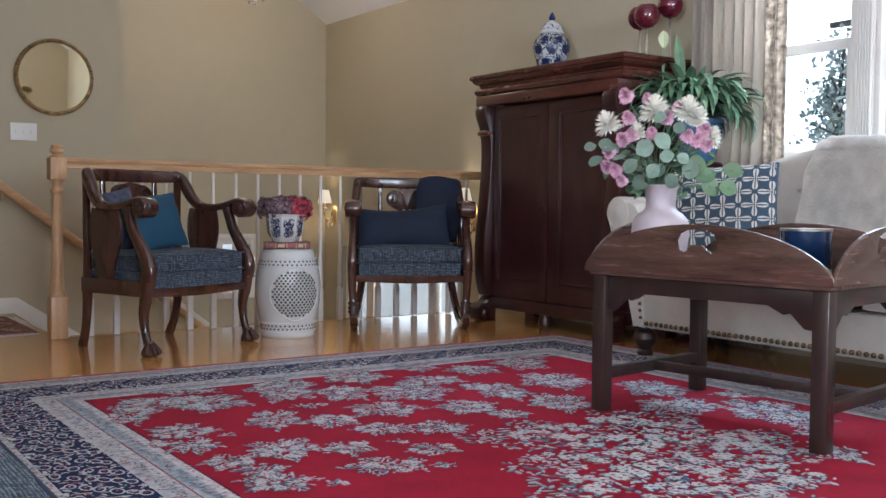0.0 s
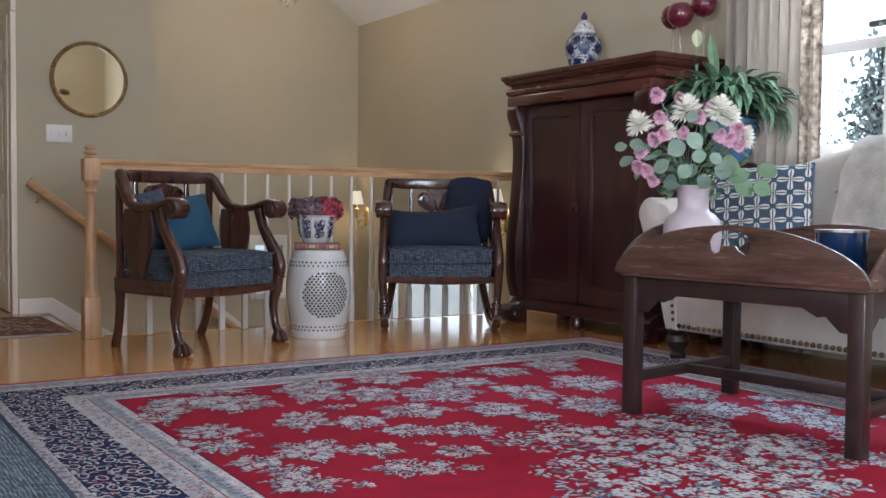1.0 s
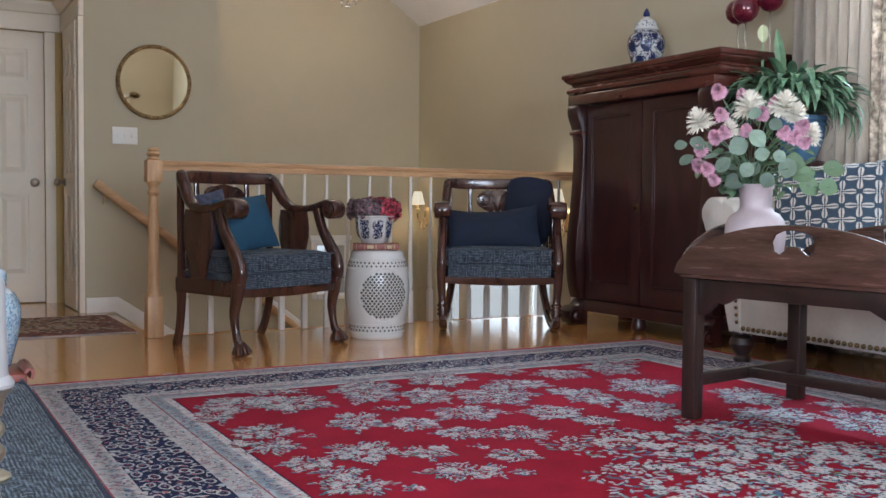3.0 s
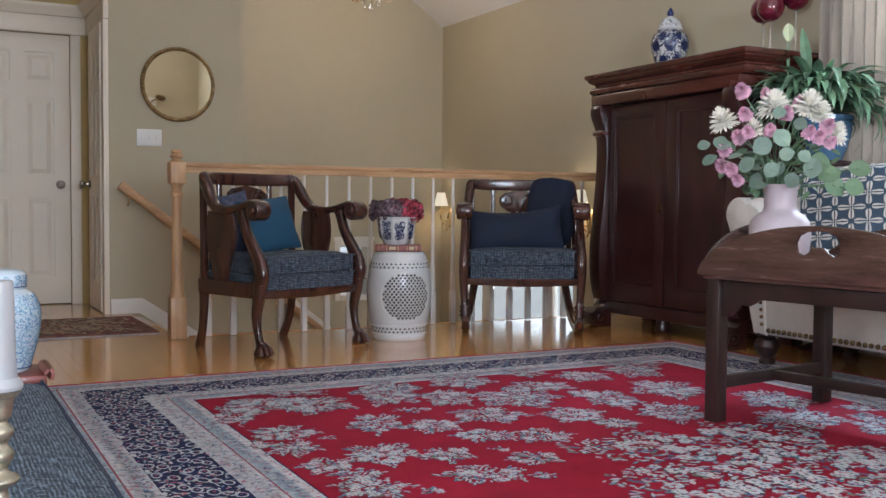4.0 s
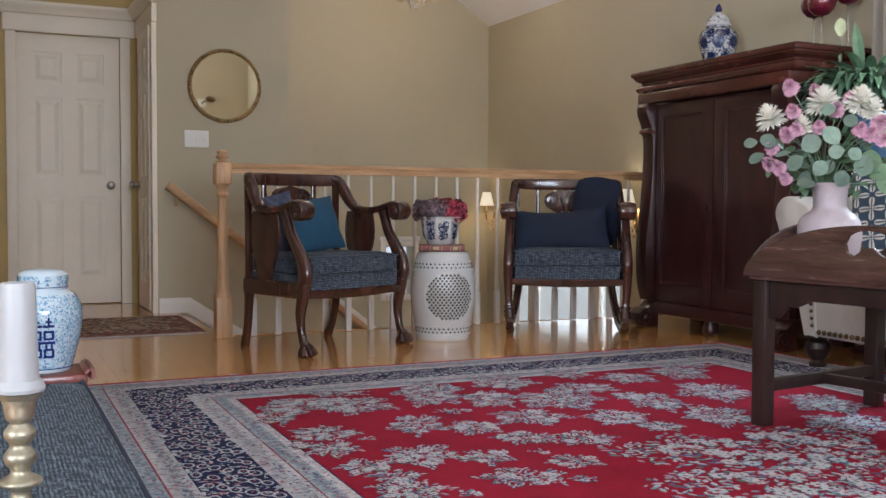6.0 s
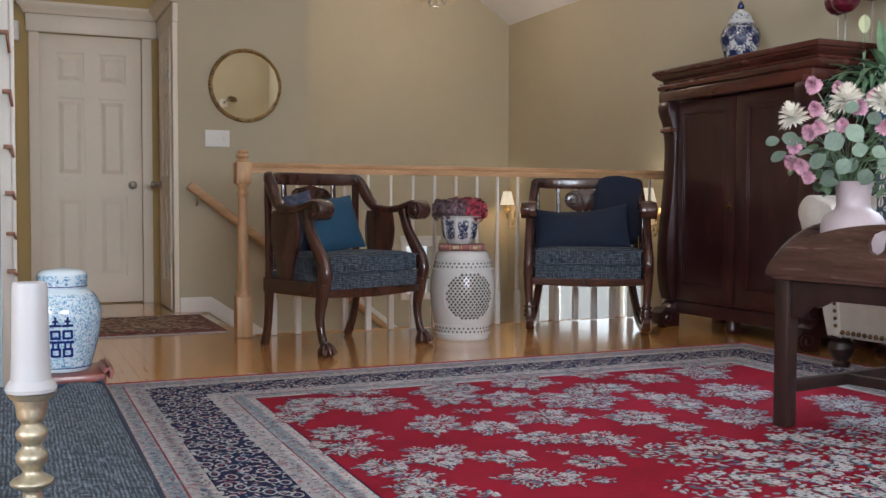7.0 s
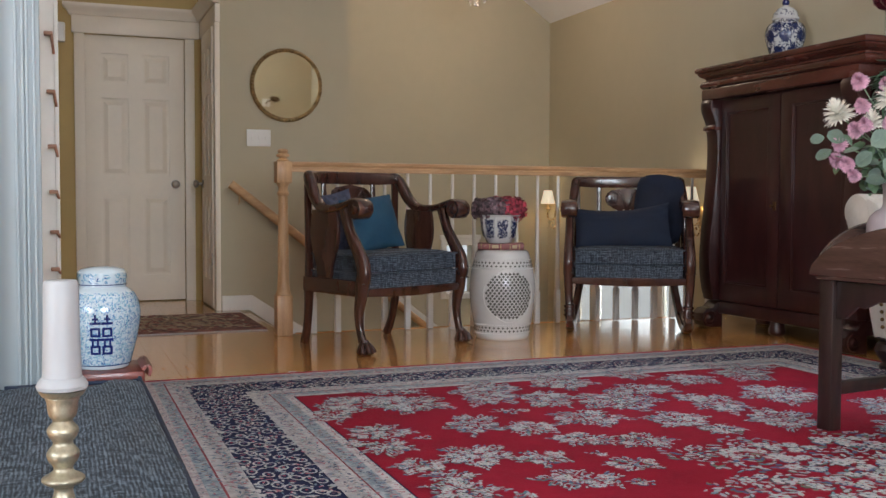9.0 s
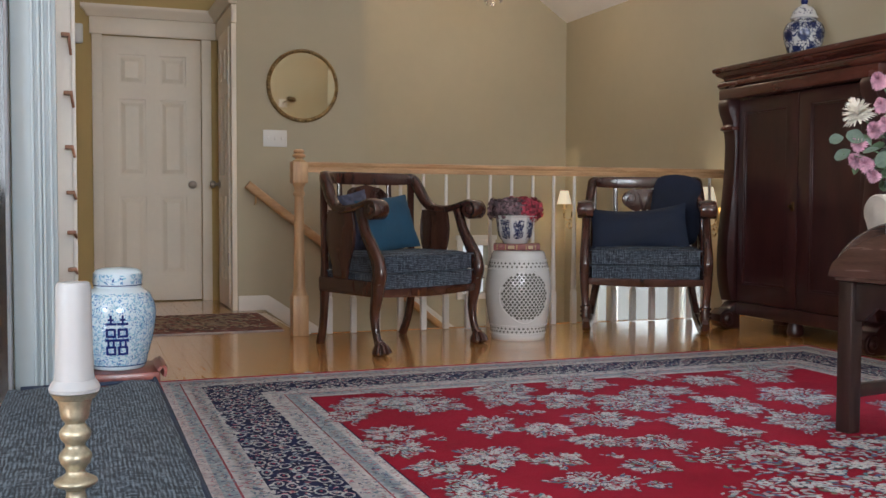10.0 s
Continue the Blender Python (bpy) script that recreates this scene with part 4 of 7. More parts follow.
def carved_chair(name, m, label, rocker=False):
    """An Empire armchair: arms that sweep down from the crest into scrolls, swelling side panels, paw feet or rockers."""
    c = thing(name, m, label, "armchair" if not rocker else "rocking chair")
    W, WB, FY, BY = 0.338, 0.302, -0.25, 0.215
    # bowed crest board, its face a little hollow
    part("crest_rail", sweep([(-WB + 0.01, BY + 0.0, 0.868, 0.042, 0.058), (-WB * 0.72, BY + 0.03, 0.867, 0.036, 0.066), (-WB * 0.36, BY + 0.047, 0.867, 0.032, 0.068), (0, BY + 0.052, 0.867, 0.03, 0.068), (WB * 0.36, BY + 0.047, 0.867, 0.032, 0.068), (WB * 0.72, BY + 0.03, 0.867, 0.036, 0.066), (WB - 0.01, BY + 0.0, 0.868, 0.042, 0.058)], (0, 0, 1), None, 6, 14, 4.5), WALNUT, c)
    for s in (-1, 1):
        x, xb = s * W, s * WB
        xm = s * (W - 0.012)
        part("arm", sweep([(xb - s * 0.035, BY + 0.012, 0.874, 0.05, 0.05), (xb + s * 0.004, BY - 0.006, 0.868, 0.056, 0.058), (xb + s * 0.014, BY - 0.045, 0.818, 0.054, 0.06), (xb + s * 0.022, BY - 0.085, 0.756, 0.054, 0.056), (xb + s * 0.027, BY - 0.14, 0.715, 0.055, 0.048), (x, 0.0, 0.704, 0.056, 0.042), (x, -0.09, 0.713, 0.058, 0.038), (x, -0.16, 0.731, 0.064, 0.036), (x, -0.215, 0.742, 0.072, 0.034), (x, -0.262, 0.730, 0.078, 0.03)], (0, 0, 1), None, 7, 14, 2.8), WALNUT, c)
        part("arm_scroll", shifted(scroll(0.05, 0.088), x, -0.239, 0.704), WALNUT, c)
        # S-shaped support that swells into the knee
        part("arm_support", sweep([(x, -0.118, 0.705, 0.046, 0.062), (x, -0.135, 0.655, 0.044, 0.056), (x, -0.158, 0.595, 0.046, 0.056), (x, -0.205, 0.525, 0.05, 0.064), (x, -0.25, 0.455, 0.056, 0.074), (x, -0.266, 0.395, 0.06, 0.078), (x, -0.254, 0.346, 0.058, 0.074)], (0, -1, 0.1), None, 7, 14, 2.5), WALNUT, c)
        part("side_panel", slab([(0.05 + u, v) for u, v in PANEL] + [(0.05 - u, v) for u, v in PANEL[::-1]], 0.02, "x", xm - 0.01, 0.004), WALNUT, c)
        part("side_rail", sweep([(x, FY - 0.01, 0.318, 0.046, 0.078), (xm, 0, 0.318, 0.042, 0.078), (xb, BY + 0.02, 0.318, 0.042, 0.078)], (0, 0, 1), None, 1, 12, 8), WALNUT, c)
        part("back_post", sweep([(xb, BY + 0.0, 0.28, 0.044, 0.046), (xb, BY + 0.0, 0.45, 0.036, 0.036), (xb, BY + 0.006, 0.65, 0.032, 0.034), (xb, BY + 0.006, 0.86, 0.036, 0.036)], (0, 1, 0), None, 4, 10, 3.5), WALNUT, c)
        part("slat_post", sweep([(s * 0.165, BY + 0.01, 0.35, 0.028, 0.022), (s * 0.168, BY + 0.03, 0.6, 0.026, 0.02), (s * 0.172, BY + 0.044, 0.845, 0.028, 0.022)], (0, 1, 0), None, 4, 8, 3.5), WALNUT, c)
        part("knee_groove", sweep([(x - 0.031, FY - 0.038, 0.345, 0.004, 0.006), (x + 0.031, FY - 0.038, 0.345, 0.004, 0.006)], (0, 0, 1), None, 1, 6, 2), TABLELEG, c)
        if rocker:
            part("front_leg", sweep([(x, -0.252, 0.35, 0.058, 0.07), (x, -0.245, 0.26, 0.05, 0.056), (x - s * 0.004, -0.24, 0.18, 0.044, 0.048), (x - s * 0.008, -0.245, 0.12, 0.052, 0.056), (x - s * 0.01, -0.25, 0.04, 0.046, 0.052)], (0, -1, 0), None, 5, 12, 2.5), WALNUT, c)
            for z in (0.15, 0.125, 0.10):
                part("leg_ring", shifted(lathe([(0.022, -0.011), (0.031, -0.006), (0.033, 0), (0.031, 0.006), (0.022, 0.011)], 18), x - s * 0.007, -0.245, z), WALNUT, c)
            xr = x - s * 0.012
            part("runner", sweep([(xr, -0.33, 0.085, 0.034, 0.034), (xr, -0.29, 0.045, 0.05, 0.052), (xr, -0.20, 0.027, 0.052, 0.052), (xr - s * 0.004, -0.08, 0.029, 0.052, 0.052), (xr - s * 0.012, 0.05, 0.06, 0.05, 0.052), (xr - s * 0.025, 0.14, 0.13, 0.044, 0.05), (xr - s * 0.04, 0.185, 0.22, 0.042, 0.046), (xr - s * 0.05, 0.195, 0.30, 0.042, 0.046)], (0, 0, 1), None, 7, 12, 3), WALNUT, c)
        else:
            part("front_leg", sweep([(x, -0.252, 0.352, 0.06, 0.076), (x, -0.246, 0.29, 0.054, 0.066), (x, -0.228, 0.20, 0.044, 0.05), (x, -0.236, 0.12, 0.036, 0.04), (x, -0.256, 0.055, 0.036, 0.042)], (0, -1, 0), None, 7, 14, 2.5), WALNUT, c)
            part("paw_foot", shifted(paw(0, 0), x, -0.266), WALNUT, c)
            part("back_leg", sweep([(xb, BY, 0.31, 0.044, 0.052), (xb, BY + 0.004, 0.2, 0.038, 0.044), (xb - s * 0.006, BY + 0.024, 0.09, 0.036, 0.042), (xb - s * 0.014, BY + 0.058, 0.0, 0.038, 0.048)], (0, 1, 0), None, 5, 10, 3), WALNUT, c)
    part("front_rail", slab([(-W + 0.02, 0.282), (-0.16, 0.274), (0, 0.270), (0.16, 0.274), (W - 0.02, 0.282), (W - 0.02, 0.32), (-W + 0.02, 0.32)], 0.03, "y", FY - 0.022, 0.005), WALNUT, c, m=pose(0, FY, 0.3, 9, 0, 0) @ pose(0, -FY, -0.3))
    part("back_rail", box(-WB + 0.02, WB - 0.02, BY - 0.01, BY + 0.02, 0.28, 0.355, 0.005), WALNUT, c)
    # splat whose head spreads into two carved scrolls
    sp = [(-0.055, 0.36), (0.055, 0.36), (0.05, 0.45), (0.06, 0.55), (0.04, 0.64), (0.05, 0.69), (0.085, 0.706), (0.115, 0.73), (0.13, 0.765), (0.122, 0.80), (0.095, 0.818), (0.06, 0.822), (0.0, 0.834), (-0.06, 0.822), (-0.095, 0.818), (-0.122, 0.80), (-0.13, 0.765), (-0.115, 0.73), (-0.085, 0.706), (-0.05, 0.69), (-0.04, 0.64), (-0.06, 0.55), (-0.05, 0.45)]
    eye = lambda x, z, r: [(x + r * math.cos(k * math.pi / 5), z + r * 1.6 * math.sin(k * math.pi / 5)) for k in range(10)]
    part("back_splat", slab(sp, 0.018, "y", BY + 0.022, 0.004, [eye(-0.02, 0.69, 0.008), eye(0.02, 0.69, 0.008)]), WALNUT, c)
    for s in (-1, 1):
        sc = tube([(s * (0.083 + r * math.cos(a)), BY + 0.018, 0.768 + r * math.sin(a)) for a, r in ((-2.2, 0.05), (-1.0, 0.047), (0.2, 0.044), (1.4, 0.04), (2.6, 0.034), (3.8, 0.028), (5.0, 0.022), (6.4, 0.014), (7.6, 0.007))], 0.0065)
        part("carved_scroll", sc, WALNUT, c)
        part("carved_leaf", sweep([(s * 0.004, BY + 0.016, 0.70, 0.008, 0.012), (s * 0.018, BY + 0.014, 0.745, 0.014, 0.02), (s * 0.03, BY + 0.014, 0.79, 0.012, 0.018), (s * 0.056, BY + 0.017, 0.818, 0.006, 0.01)], (0, 1, 0), None, 4, 8, 2.2), WALNUT, c)
    # upholstered deck and loose box cushion
    part("seat_deck", shifted(cushion(2 * W - 0.05, 0.49, 0.092, 14, 0.85), 0, -0.029, 0.304), TWEED, c)
    cu = part("seat_cushion", shifted(cushion(2 * W - 0.048, 0.465, 0.116, 18, 0.66, seed=3), 0, -0.037, 0.377), TWEED, c, "navy tweed box cushion")
    for z in (0.388, 0.474):
        w, d0, d1 = W - 0.03, FY - 0.012, BY - 0.03
        part("piping", tube([(-w, d1, z), (-w, 0, z), (-w + 0.004, d0 + 0.03, z), (-w + 0.03, d0 - 0.002, z), (0, d0 - 0.004, z), (w - 0.03, d0 - 0.002, z), (w - 0.004, d0 + 0.03, z), (w, 0, z), (w, d1, z)], 0.004), TWEED, cu)
    return c


A = pose(1.814, 5.266, 0, 0, 0, 24)
R = pose(3.375, 5.375, 0, 0, 0, -30)
carved_chair("armchair", A, "dark carved armchair with navy tweed seat and paw feet")
carved_chair("rocking_chair", R, "dark carved rocking chair with navy tweed seat", True)


def throw_pillow(name, m, w, h, t, material, label, seed=1, edge=0.06, sag=0.0, round_=0.0):
    p = tagged(part(name, cushion(w, h, t, 24, edge, puff=1.6, seed=seed, sag=sag, round_=round_), material), label, "pillow")
    p.matrix_basis = m
    return p


throw_pillow("teal_pillow", A @ pose(-0.02, 0.055, 0.622, 72, 0, 0) @ pose(0, 0, -0.05, 0, 0, 6), 0.36, 0.29, 0.13, TEAL, "plain teal cotton pillow leaning on the armchair back", 2)
PAISLEY = mat("paisley_cotton", (0.055, 0.06, 0.09), 0.9, var=0.9, scale=30, grain=(0.010, 0.014, 0.035), bump=0.2, bump_scale=300, wear=(0.13, 0.09, 0.085))
throw_pillow("paisley_pillow", A @ pose(-0.155, 0.165, 0.63, 82, 0, 4) @ pose(0, 0, -0.03, 0, 0, 10), 0.25, 0.32, 0.08, PAISLEY, "patterned navy pillow behind the teal one", 3)
throw_pillow("lumbar_pillow", R @ pose(-0.035, -0.01, 0.595, 70, 0, 0) @ pose(0, 0, -0.06, 0, 0, 4), 0.56, 0.27, 0.15, NAVYC, "plain navy lumbar pillow on the rocking chair", 4, sag=0.03)
throw_pillow("velvet_pillow", R @ pose(0.185, 0.15, 0.695, 78, 0, 0) @ pose(0, 0, -0.05, 0, 0, -4), 0.31, 0.45, 0.13, NAVY, "dark navy velvet pillow against the rocker back", 5, 0.28, round_=0.2)

# ---- armoire ----
ar = thing("armoire", pose(0, 4.71, 0), "tall dark mahogany armoire with scrolled columns and two doors", "armoire")
F0 = 3.925
part("carcass", box(F0 + 0.012, 4.36, -0.60, 0.60, 0.10, 1.35, 0.004), MAHOG, ar)
part("base_plinth", box(F0 - 0.01, 4.37, -0.61, 0.61, 0.085, 0.16, 0.008), MAHOG, ar)
for s in (-1, 1):
    y0, y1 = (0.004, 0.515) if s > 0 else (-0.515, -0.004)
    q0, q1 = (y0 + 0.092, y1 - 0.048) if s > 0 else (y0 + 0.048, y1 - 0.092)
    d = part("door", slab(rect(y0, y1, 0.165, 1.342), 0.02, "x", F0 - 0.012, 0.003, [rect(q0, q1, 0.27, 1.272)]), MAHOG, ar)
    part("door_panel", box(F0 + 0.0, F0 + 0.008, q0 - 0.001, q1 + 0.001, 0.269, 1.273), MAHOG, d, smooth=False)
    b = bmesh.new()
    for q in ((q0, q0 + 0.012, 0.27, 1.272), (q1 - 0.012, q1, 0.27, 1.272), (q0 + 0.012, q1 - 0.012, 0.27, 0.282), (q0 + 0.012, q1 - 0.012, 1.26, 1.272)):
        box(F0 - 0.008, F0 + 0.0, *q, 0.003, b)
    part("panel_bead", b, MAHOG, d)
    # S-scrolled column
    col = [(0.0, 1.352), (-0.088, 1.352), (-0.098, 1.33), (-0.096, 1.29), (-0.078, 1.245), (-0.062, 1.205), (-0.074, 1.195), (-0.074, 1.172), (-0.056, 1.16), (-0.048, 1.08), (-0.05, 0.96), (-0.06, 0.82), (-0.074, 0.68), (-0.088, 0.54), (-0.094, 0.42), (-0.09, 0.32), (-0.078, 0.24), (-0.064, 0.19), (-0.056, 0.165), (0.0, 0.165)]
    yy = 0.52 if s > 0 else -0.625
    part("scroll_column", slab([(F0 + 0.014 + float(u), float(v)) for u, v in spline(col[1:-1], 3)] + [(F0 + 0.014, 0.165), (F0 + 0.014, 1.352)], 0.105, "y", yy, 0.006), MAHOG, ar)
    part("column_ring", box(F0 - 0.064, F0 + 0.01, yy - 0.004, yy + 0.109, 1.172, 1.194, 0.006), MAHOGTOP, ar)
    ft = slab([(F0 + 0.02, 0.0), (F0 - 0.06, 0.0), (F0 - 0.10, 0.012), (F0 - 0.125, 0.045), (F0 - 0.122, 0.085), (F0 - 0.09, 0.115), (F0 - 0.05, 0.118), (F0 - 0.02, 0.15), (F0 + 0.02, 0.164)], 0.11, "y", yy - 0.003, 0.008)
    part("scroll_foot", ft, MAHOG, ar)
    part("foot_boss", shifted(scroll(0.045, 0.122), 0, 0, 0, 0), MAHOG, ar, m=pose(F0 - 0.068, yy + 0.052, 0.058, 0, 0, 90))
    part("back_foot", box(4.26, 4.35, yy, yy + 0.1, 0, 0.084, 0.01), MAHOG, ar)
part("middle_foot", lathe([(0.03, 0.0), (0.042, 0.01), (0.048, 0.03), (0.04, 0.06), (0.035, 0.084)], 20), MAHOG, ar, m=pose(F0 + 0.06, 0.08, 0))
part("frieze", box(F0 - 0.075, 4.36, -0.63, 0.63, 1.353, 1.415, 0.006), MAHOGTOP, ar)
cor = [(0.0, 1.416), (0.03, 1.416), (0.05, 1.422), (0.06, 1.436), (0.06, 1.452), (0.05, 1.466), (0.034, 1.471), (0.034, 1.478), (0.044, 1.486), (0.058, 1.494), (0.07, 1.507), (0.07, 1.514), (0.08, 1.518), (0.084, 1.53), (0.08, 1.544), (0.074, 1.548), (0.0, 1.548)]
mould(cor, [(4.36, -0.60, 0), (F0 - 0.005, -0.60, 0), (F0 - 0.005, 0.60, 0), (4.36, 0.60, 0)][::-1], MAHOGTOP, "cornice", ar)
part("top_board", box(F0 + 0.0, 4.36, -0.61, 0.61, 1.51, 1.546, 0.003), MAHOGTOP, ar)
part("escutcheon", box(F0 - 0.017, F0 - 0.012, 0.02, 0.045, 0.70, 0.75, 0.002), DARKBRASS, ar)
part("key", lathe([(0.001, 0), (0.004, 0.0), (0.004, 0.02), (0.009, 0.022), (0.009, 0.026), (0.001, 0.027)], 12), DARKBRASS, ar, m=pose(F0 - 0.015, 0.033, 0.725, 0, -90, 0))

# ---- butler's table ----
TB = pose(2.899, 2.44, 0, 0, 0, 8.5)
tb = thing("butler_table", TB, "mahogany butler's tray table with raised arched leaves", "table")
LX, LY = 0.305, 0.404
for sx in (-1, 1):
    for sy in (-1, 1):
        b = box(-0.026, 0.026, -0.026, 0.026, 0.0, 0.478, 0.004)
        part("leg", shifted(b, sx * LX, sy * LY, RZ + 0.003), TABLELEG, tb)
for s in (-1, 1):
    scal = lambda h, n: [(-h, 0.478), (-h, 0.36), (-h + 0.03, 0.362), (-h + 0.055, 0.385), (-h + 0.075, 0.405), (-h + 0.10, 0.40), (-h + 0.125, 0.412), (-h + 0.15, 0.425), (h - 0.15, 0.425), (h - 0.125, 0.412), (h - 0.10, 0.40), (h - 0.075, 0.405), (h - 0.055, 0.385), (h - 0.03, 0.362), (h, 0.36), (h, 0.478)]
    part("apron", slab([(u, v + RZ) for u, v in scal(LY - 0.027, 0)], 0.018, "x", s * LX - 0.009, 0.002), TABLELEG, tb)
    part("apron", slab([(u, v + RZ) for u, v in scal(LX - 0.027, 0)], 0.018, "y", s * LY - 0.009, 0.002), TABLELEG, tb)
    part("end_stretcher", box(-LX + 0.027, LX - 0.027, s * LY - 0.015, s * LY + 0.015, 0.125, 0.165, 0.003), TABLELEG, tb)
part("middle_stretcher", box(-0.015, 0.015, -LY + 0.016, LY - 0.016, 0.128, 0.162, 0.003), TABLELEG, tb)
part("tabletop", box(-LX - 0.035, LX + 0.035, -LY - 0.035, LY + 0.035, 0.494, 0.512, 0.005), TABLEW, tb)


def leaf(half, height):
    n = 28
    out = [(-half, 0.0)] + [(-half * math.cos(math.pi * k / n), 0.012 + (height - 0.012) * math.sin(math.pi * k / n) ** 1.25) for k in range(n + 1)] + [(half, 0.0)]
    hz = height - 0.055
    hole = [(-0.05, hz), (-0.047, hz - 0.02), (-0.034, hz - 0.028), (-0.022, hz - 0.02), (-0.012, hz - 0.008), (0.012, hz - 0.008), (0.022, hz - 0.02), (0.034, hz - 0.028), (0.047, hz - 0.02), (0.05, hz), (0.042, hz + 0.018), (0.025, hz + 0.027), (0, hz + 0.03), (-0.025, hz + 0.027), (-0.042, hz + 0.018)]
    hole = [(u * 1.5, hz + (v - hz) * 1.3) for u, v in hole]
    return out, hole


for ang, dist, half in ((0, LX + 0.03, LY + 0.05), (180, LX + 0.03, LY + 0.05), (90, LY + 0.03, LX + 0.032), (270, LY + 0.03, LX + 0.032)):
    o, h = leaf(half, 0.172)
    part("raised_leaf", slab(o, 0.016, "x", 0, 0.004, [h]), TABLEW, tb, m=pose(0, 0, 0, 0, 0, ang) @ pose(dist, 0, 0.508, 0, 3, 0))
for sx in (-1, 1):
    for sy in (-1, 1):
        part("hinge", box(-0.018, 0.018, -0.0015, 0.0015, -0.018, 0.018, 0.001), BRASS, tb, m=pose(sx * (LX + 0.028), sy * 0.25, 0.53, 0, 0, 90))

# ---- sofa ----
so = thing("sofa", pose(0, 0, 0), "cream linen tufted sofa with rolled arms and nailhead trim", "sofa")
SX, SY1, SY0 = 3.58, 3.845, 1.35
part("base", box(SX + 0.015, 4.27, SY0 + 0.05, SY1 - 0.17, 0.15, 0.33, 0.02), LINEN, so)
part("seat_cushion", shifted(cushion(0.62, 0.98, 0.17, 16, 0.75, seed=8), SX + 0.30, 3.0, 0.325), LINEN, so)
part("seat_cushion", shifted(cushion(0.62, 0.98, 0.17, 16, 0.75, seed=9), SX + 0.30, 2.0, 0.325), LINEN, so)
armp = [(-0.05, 0.15), (-0.025, 0.15), (0.0, 0.24), (0.03, 0.36), (0.062, 0.50), (0.095, 0.57), (0.135, 0.60), (0.155, 0.655), (0.14, 0.72), (0.09, 0.76), (0.03, 0.765), (-0.03, 0.74), (-0.065, 0.69), (-0.06, 0.63), (-0.08, 0.4), (-0.10, 0.15)]
for s, yy in ((1, SY1 - 0.14), (-1, SY0 + 0.14)):
    roll = lathe([(0.001, -0.012), (0.03, -0.008), (0.052, 0.0), (0.072, 0.002), (0.08, 0.012), (0.08, 0.66), (0.001, 0.67)], 32)
    roll.transform(pose(SX - 0.004, yy + s * 0.085, 0.702, 0, 90, 0))
    part("arm_roll", roll, LINEN, so)
    part("rolled_arm", slab([(yy + s * u, v) for u, v in armp], 0.70, "x", SX, 0.018), LINEN, so)
    b = bmesh.new()
    line = spline([(yy + s * u, v) for u, v in ((-0.085, 0.17), (-0.072, 0.3), (-0.058, 0.42), (-0.05, 0.54))], 12)
    acc = 0.0
    for p, q in zip(line, line[1:]):
        acc += float(np.linalg.norm(q - p))
        if acc > 0.026:
            acc = 0
            bmesh.ops.create_uvsphere(b, u_segments=8, v_segments=5, radius=0.009, matrix=pose(SX - 0.001, float(q[0]), float(q[1])))
    tagged(part("arm_nailheads", b, DARKBRASS, so, "dark nailhead trim"), kind="stuff")
# camel back: rises toward the middle
b = bmesh.new()
nx, nz = 40, 14
grid = []
for i in range(nx + 1):
    y = SY0 + 0.12 + (SY1 - SY0 - 0.30) * i / nx
    u = 2 * i / nx - 1
    top = 0.78 + 0.225 * (1 - abs(u) ** 3.2)
    row = []
    for k in range(nz + 1):
        f = k / nz
        z = 0.34 + (top - 0.34) * f
        x = 4.02 + 0.13 * f
        tuft = 0.0
        for ty in (1.75, 2.1, 2.45, 2.8, 3.15, 3.45):
            for tz in (0.62, 0.82):
                tuft = max(tuft, math.exp(-((y - ty) ** 2 + (z - tz) ** 2) / 0.004))
        x += 0.045 * tuft - 0.03 * math.sin(math.pi * min(1, f * 1.0))
        row.append(b.verts.new((x, y, z)))
    for k, (dx, dz) in enumerate(((0.03, 0.028), (0.075, 0.03), (0.11, 0.005))):
        row.append(b.verts.new((4.15 + dx - 0.0, y, top + dz)))
    row.append(b.verts.new((4.27, y, 0.2)))
    grid.append(row)
for p, q in zip(grid, grid[1:]):
    for k in range(len(p) - 1):
        b.faces.new((p[k], q[k], q[k + 1], p[k + 1]))
b.faces.new(grid[0])
b.faces.new(grid[-1])
back = part("tufted_back", b, LINEN, so)
for ty in (1.75, 2.1, 2.45, 2.8, 3.15, 3.45):
    for tz in (0.62, 0.82):
        bb = bmesh.new()
        bmesh.ops.create_uvsphere(bb, u_segments=10, v_segments=6, radius=0.012, matrix=pose(4.02 + 0.13 * (tz - 0.34) / 0.66 + 0.012, ty, tz))
        part("button", bb, LINEN, back)
b = bmesh.new()
for k in range(72):
    bmesh.ops.create_uvsphere(b, u_segments=8, v_segments=5, radius=0.0115, matrix=pose(SX + 0.013, SY1 - 0.25 - k * 0.031, 0.175))
tagged(part("base_nailheads", b, DARKBRASS, so, "dark nailhead trim"), kind="stuff")
for x, y in ((SX + 0.06, SY1 - 0.20), (SX + 0.06, SY0 + 0.13), (4.2, SY1 - 0.20), (4.2, SY0 + 0.13)):
    part("turned_leg", shifted(lathe([(0.001, 0), (0.036, 0), (0.04, 0.018), (0.028, 0.032), (0.046, 0.055), (0.06, 0.085), (0.052, 0.112), (0.032, 0.124), (0.056, 0.136), (0.056, 0.152)], 24), x, y, RZ * (x < 3.74 and y < RY1)), TABLELEG, so)

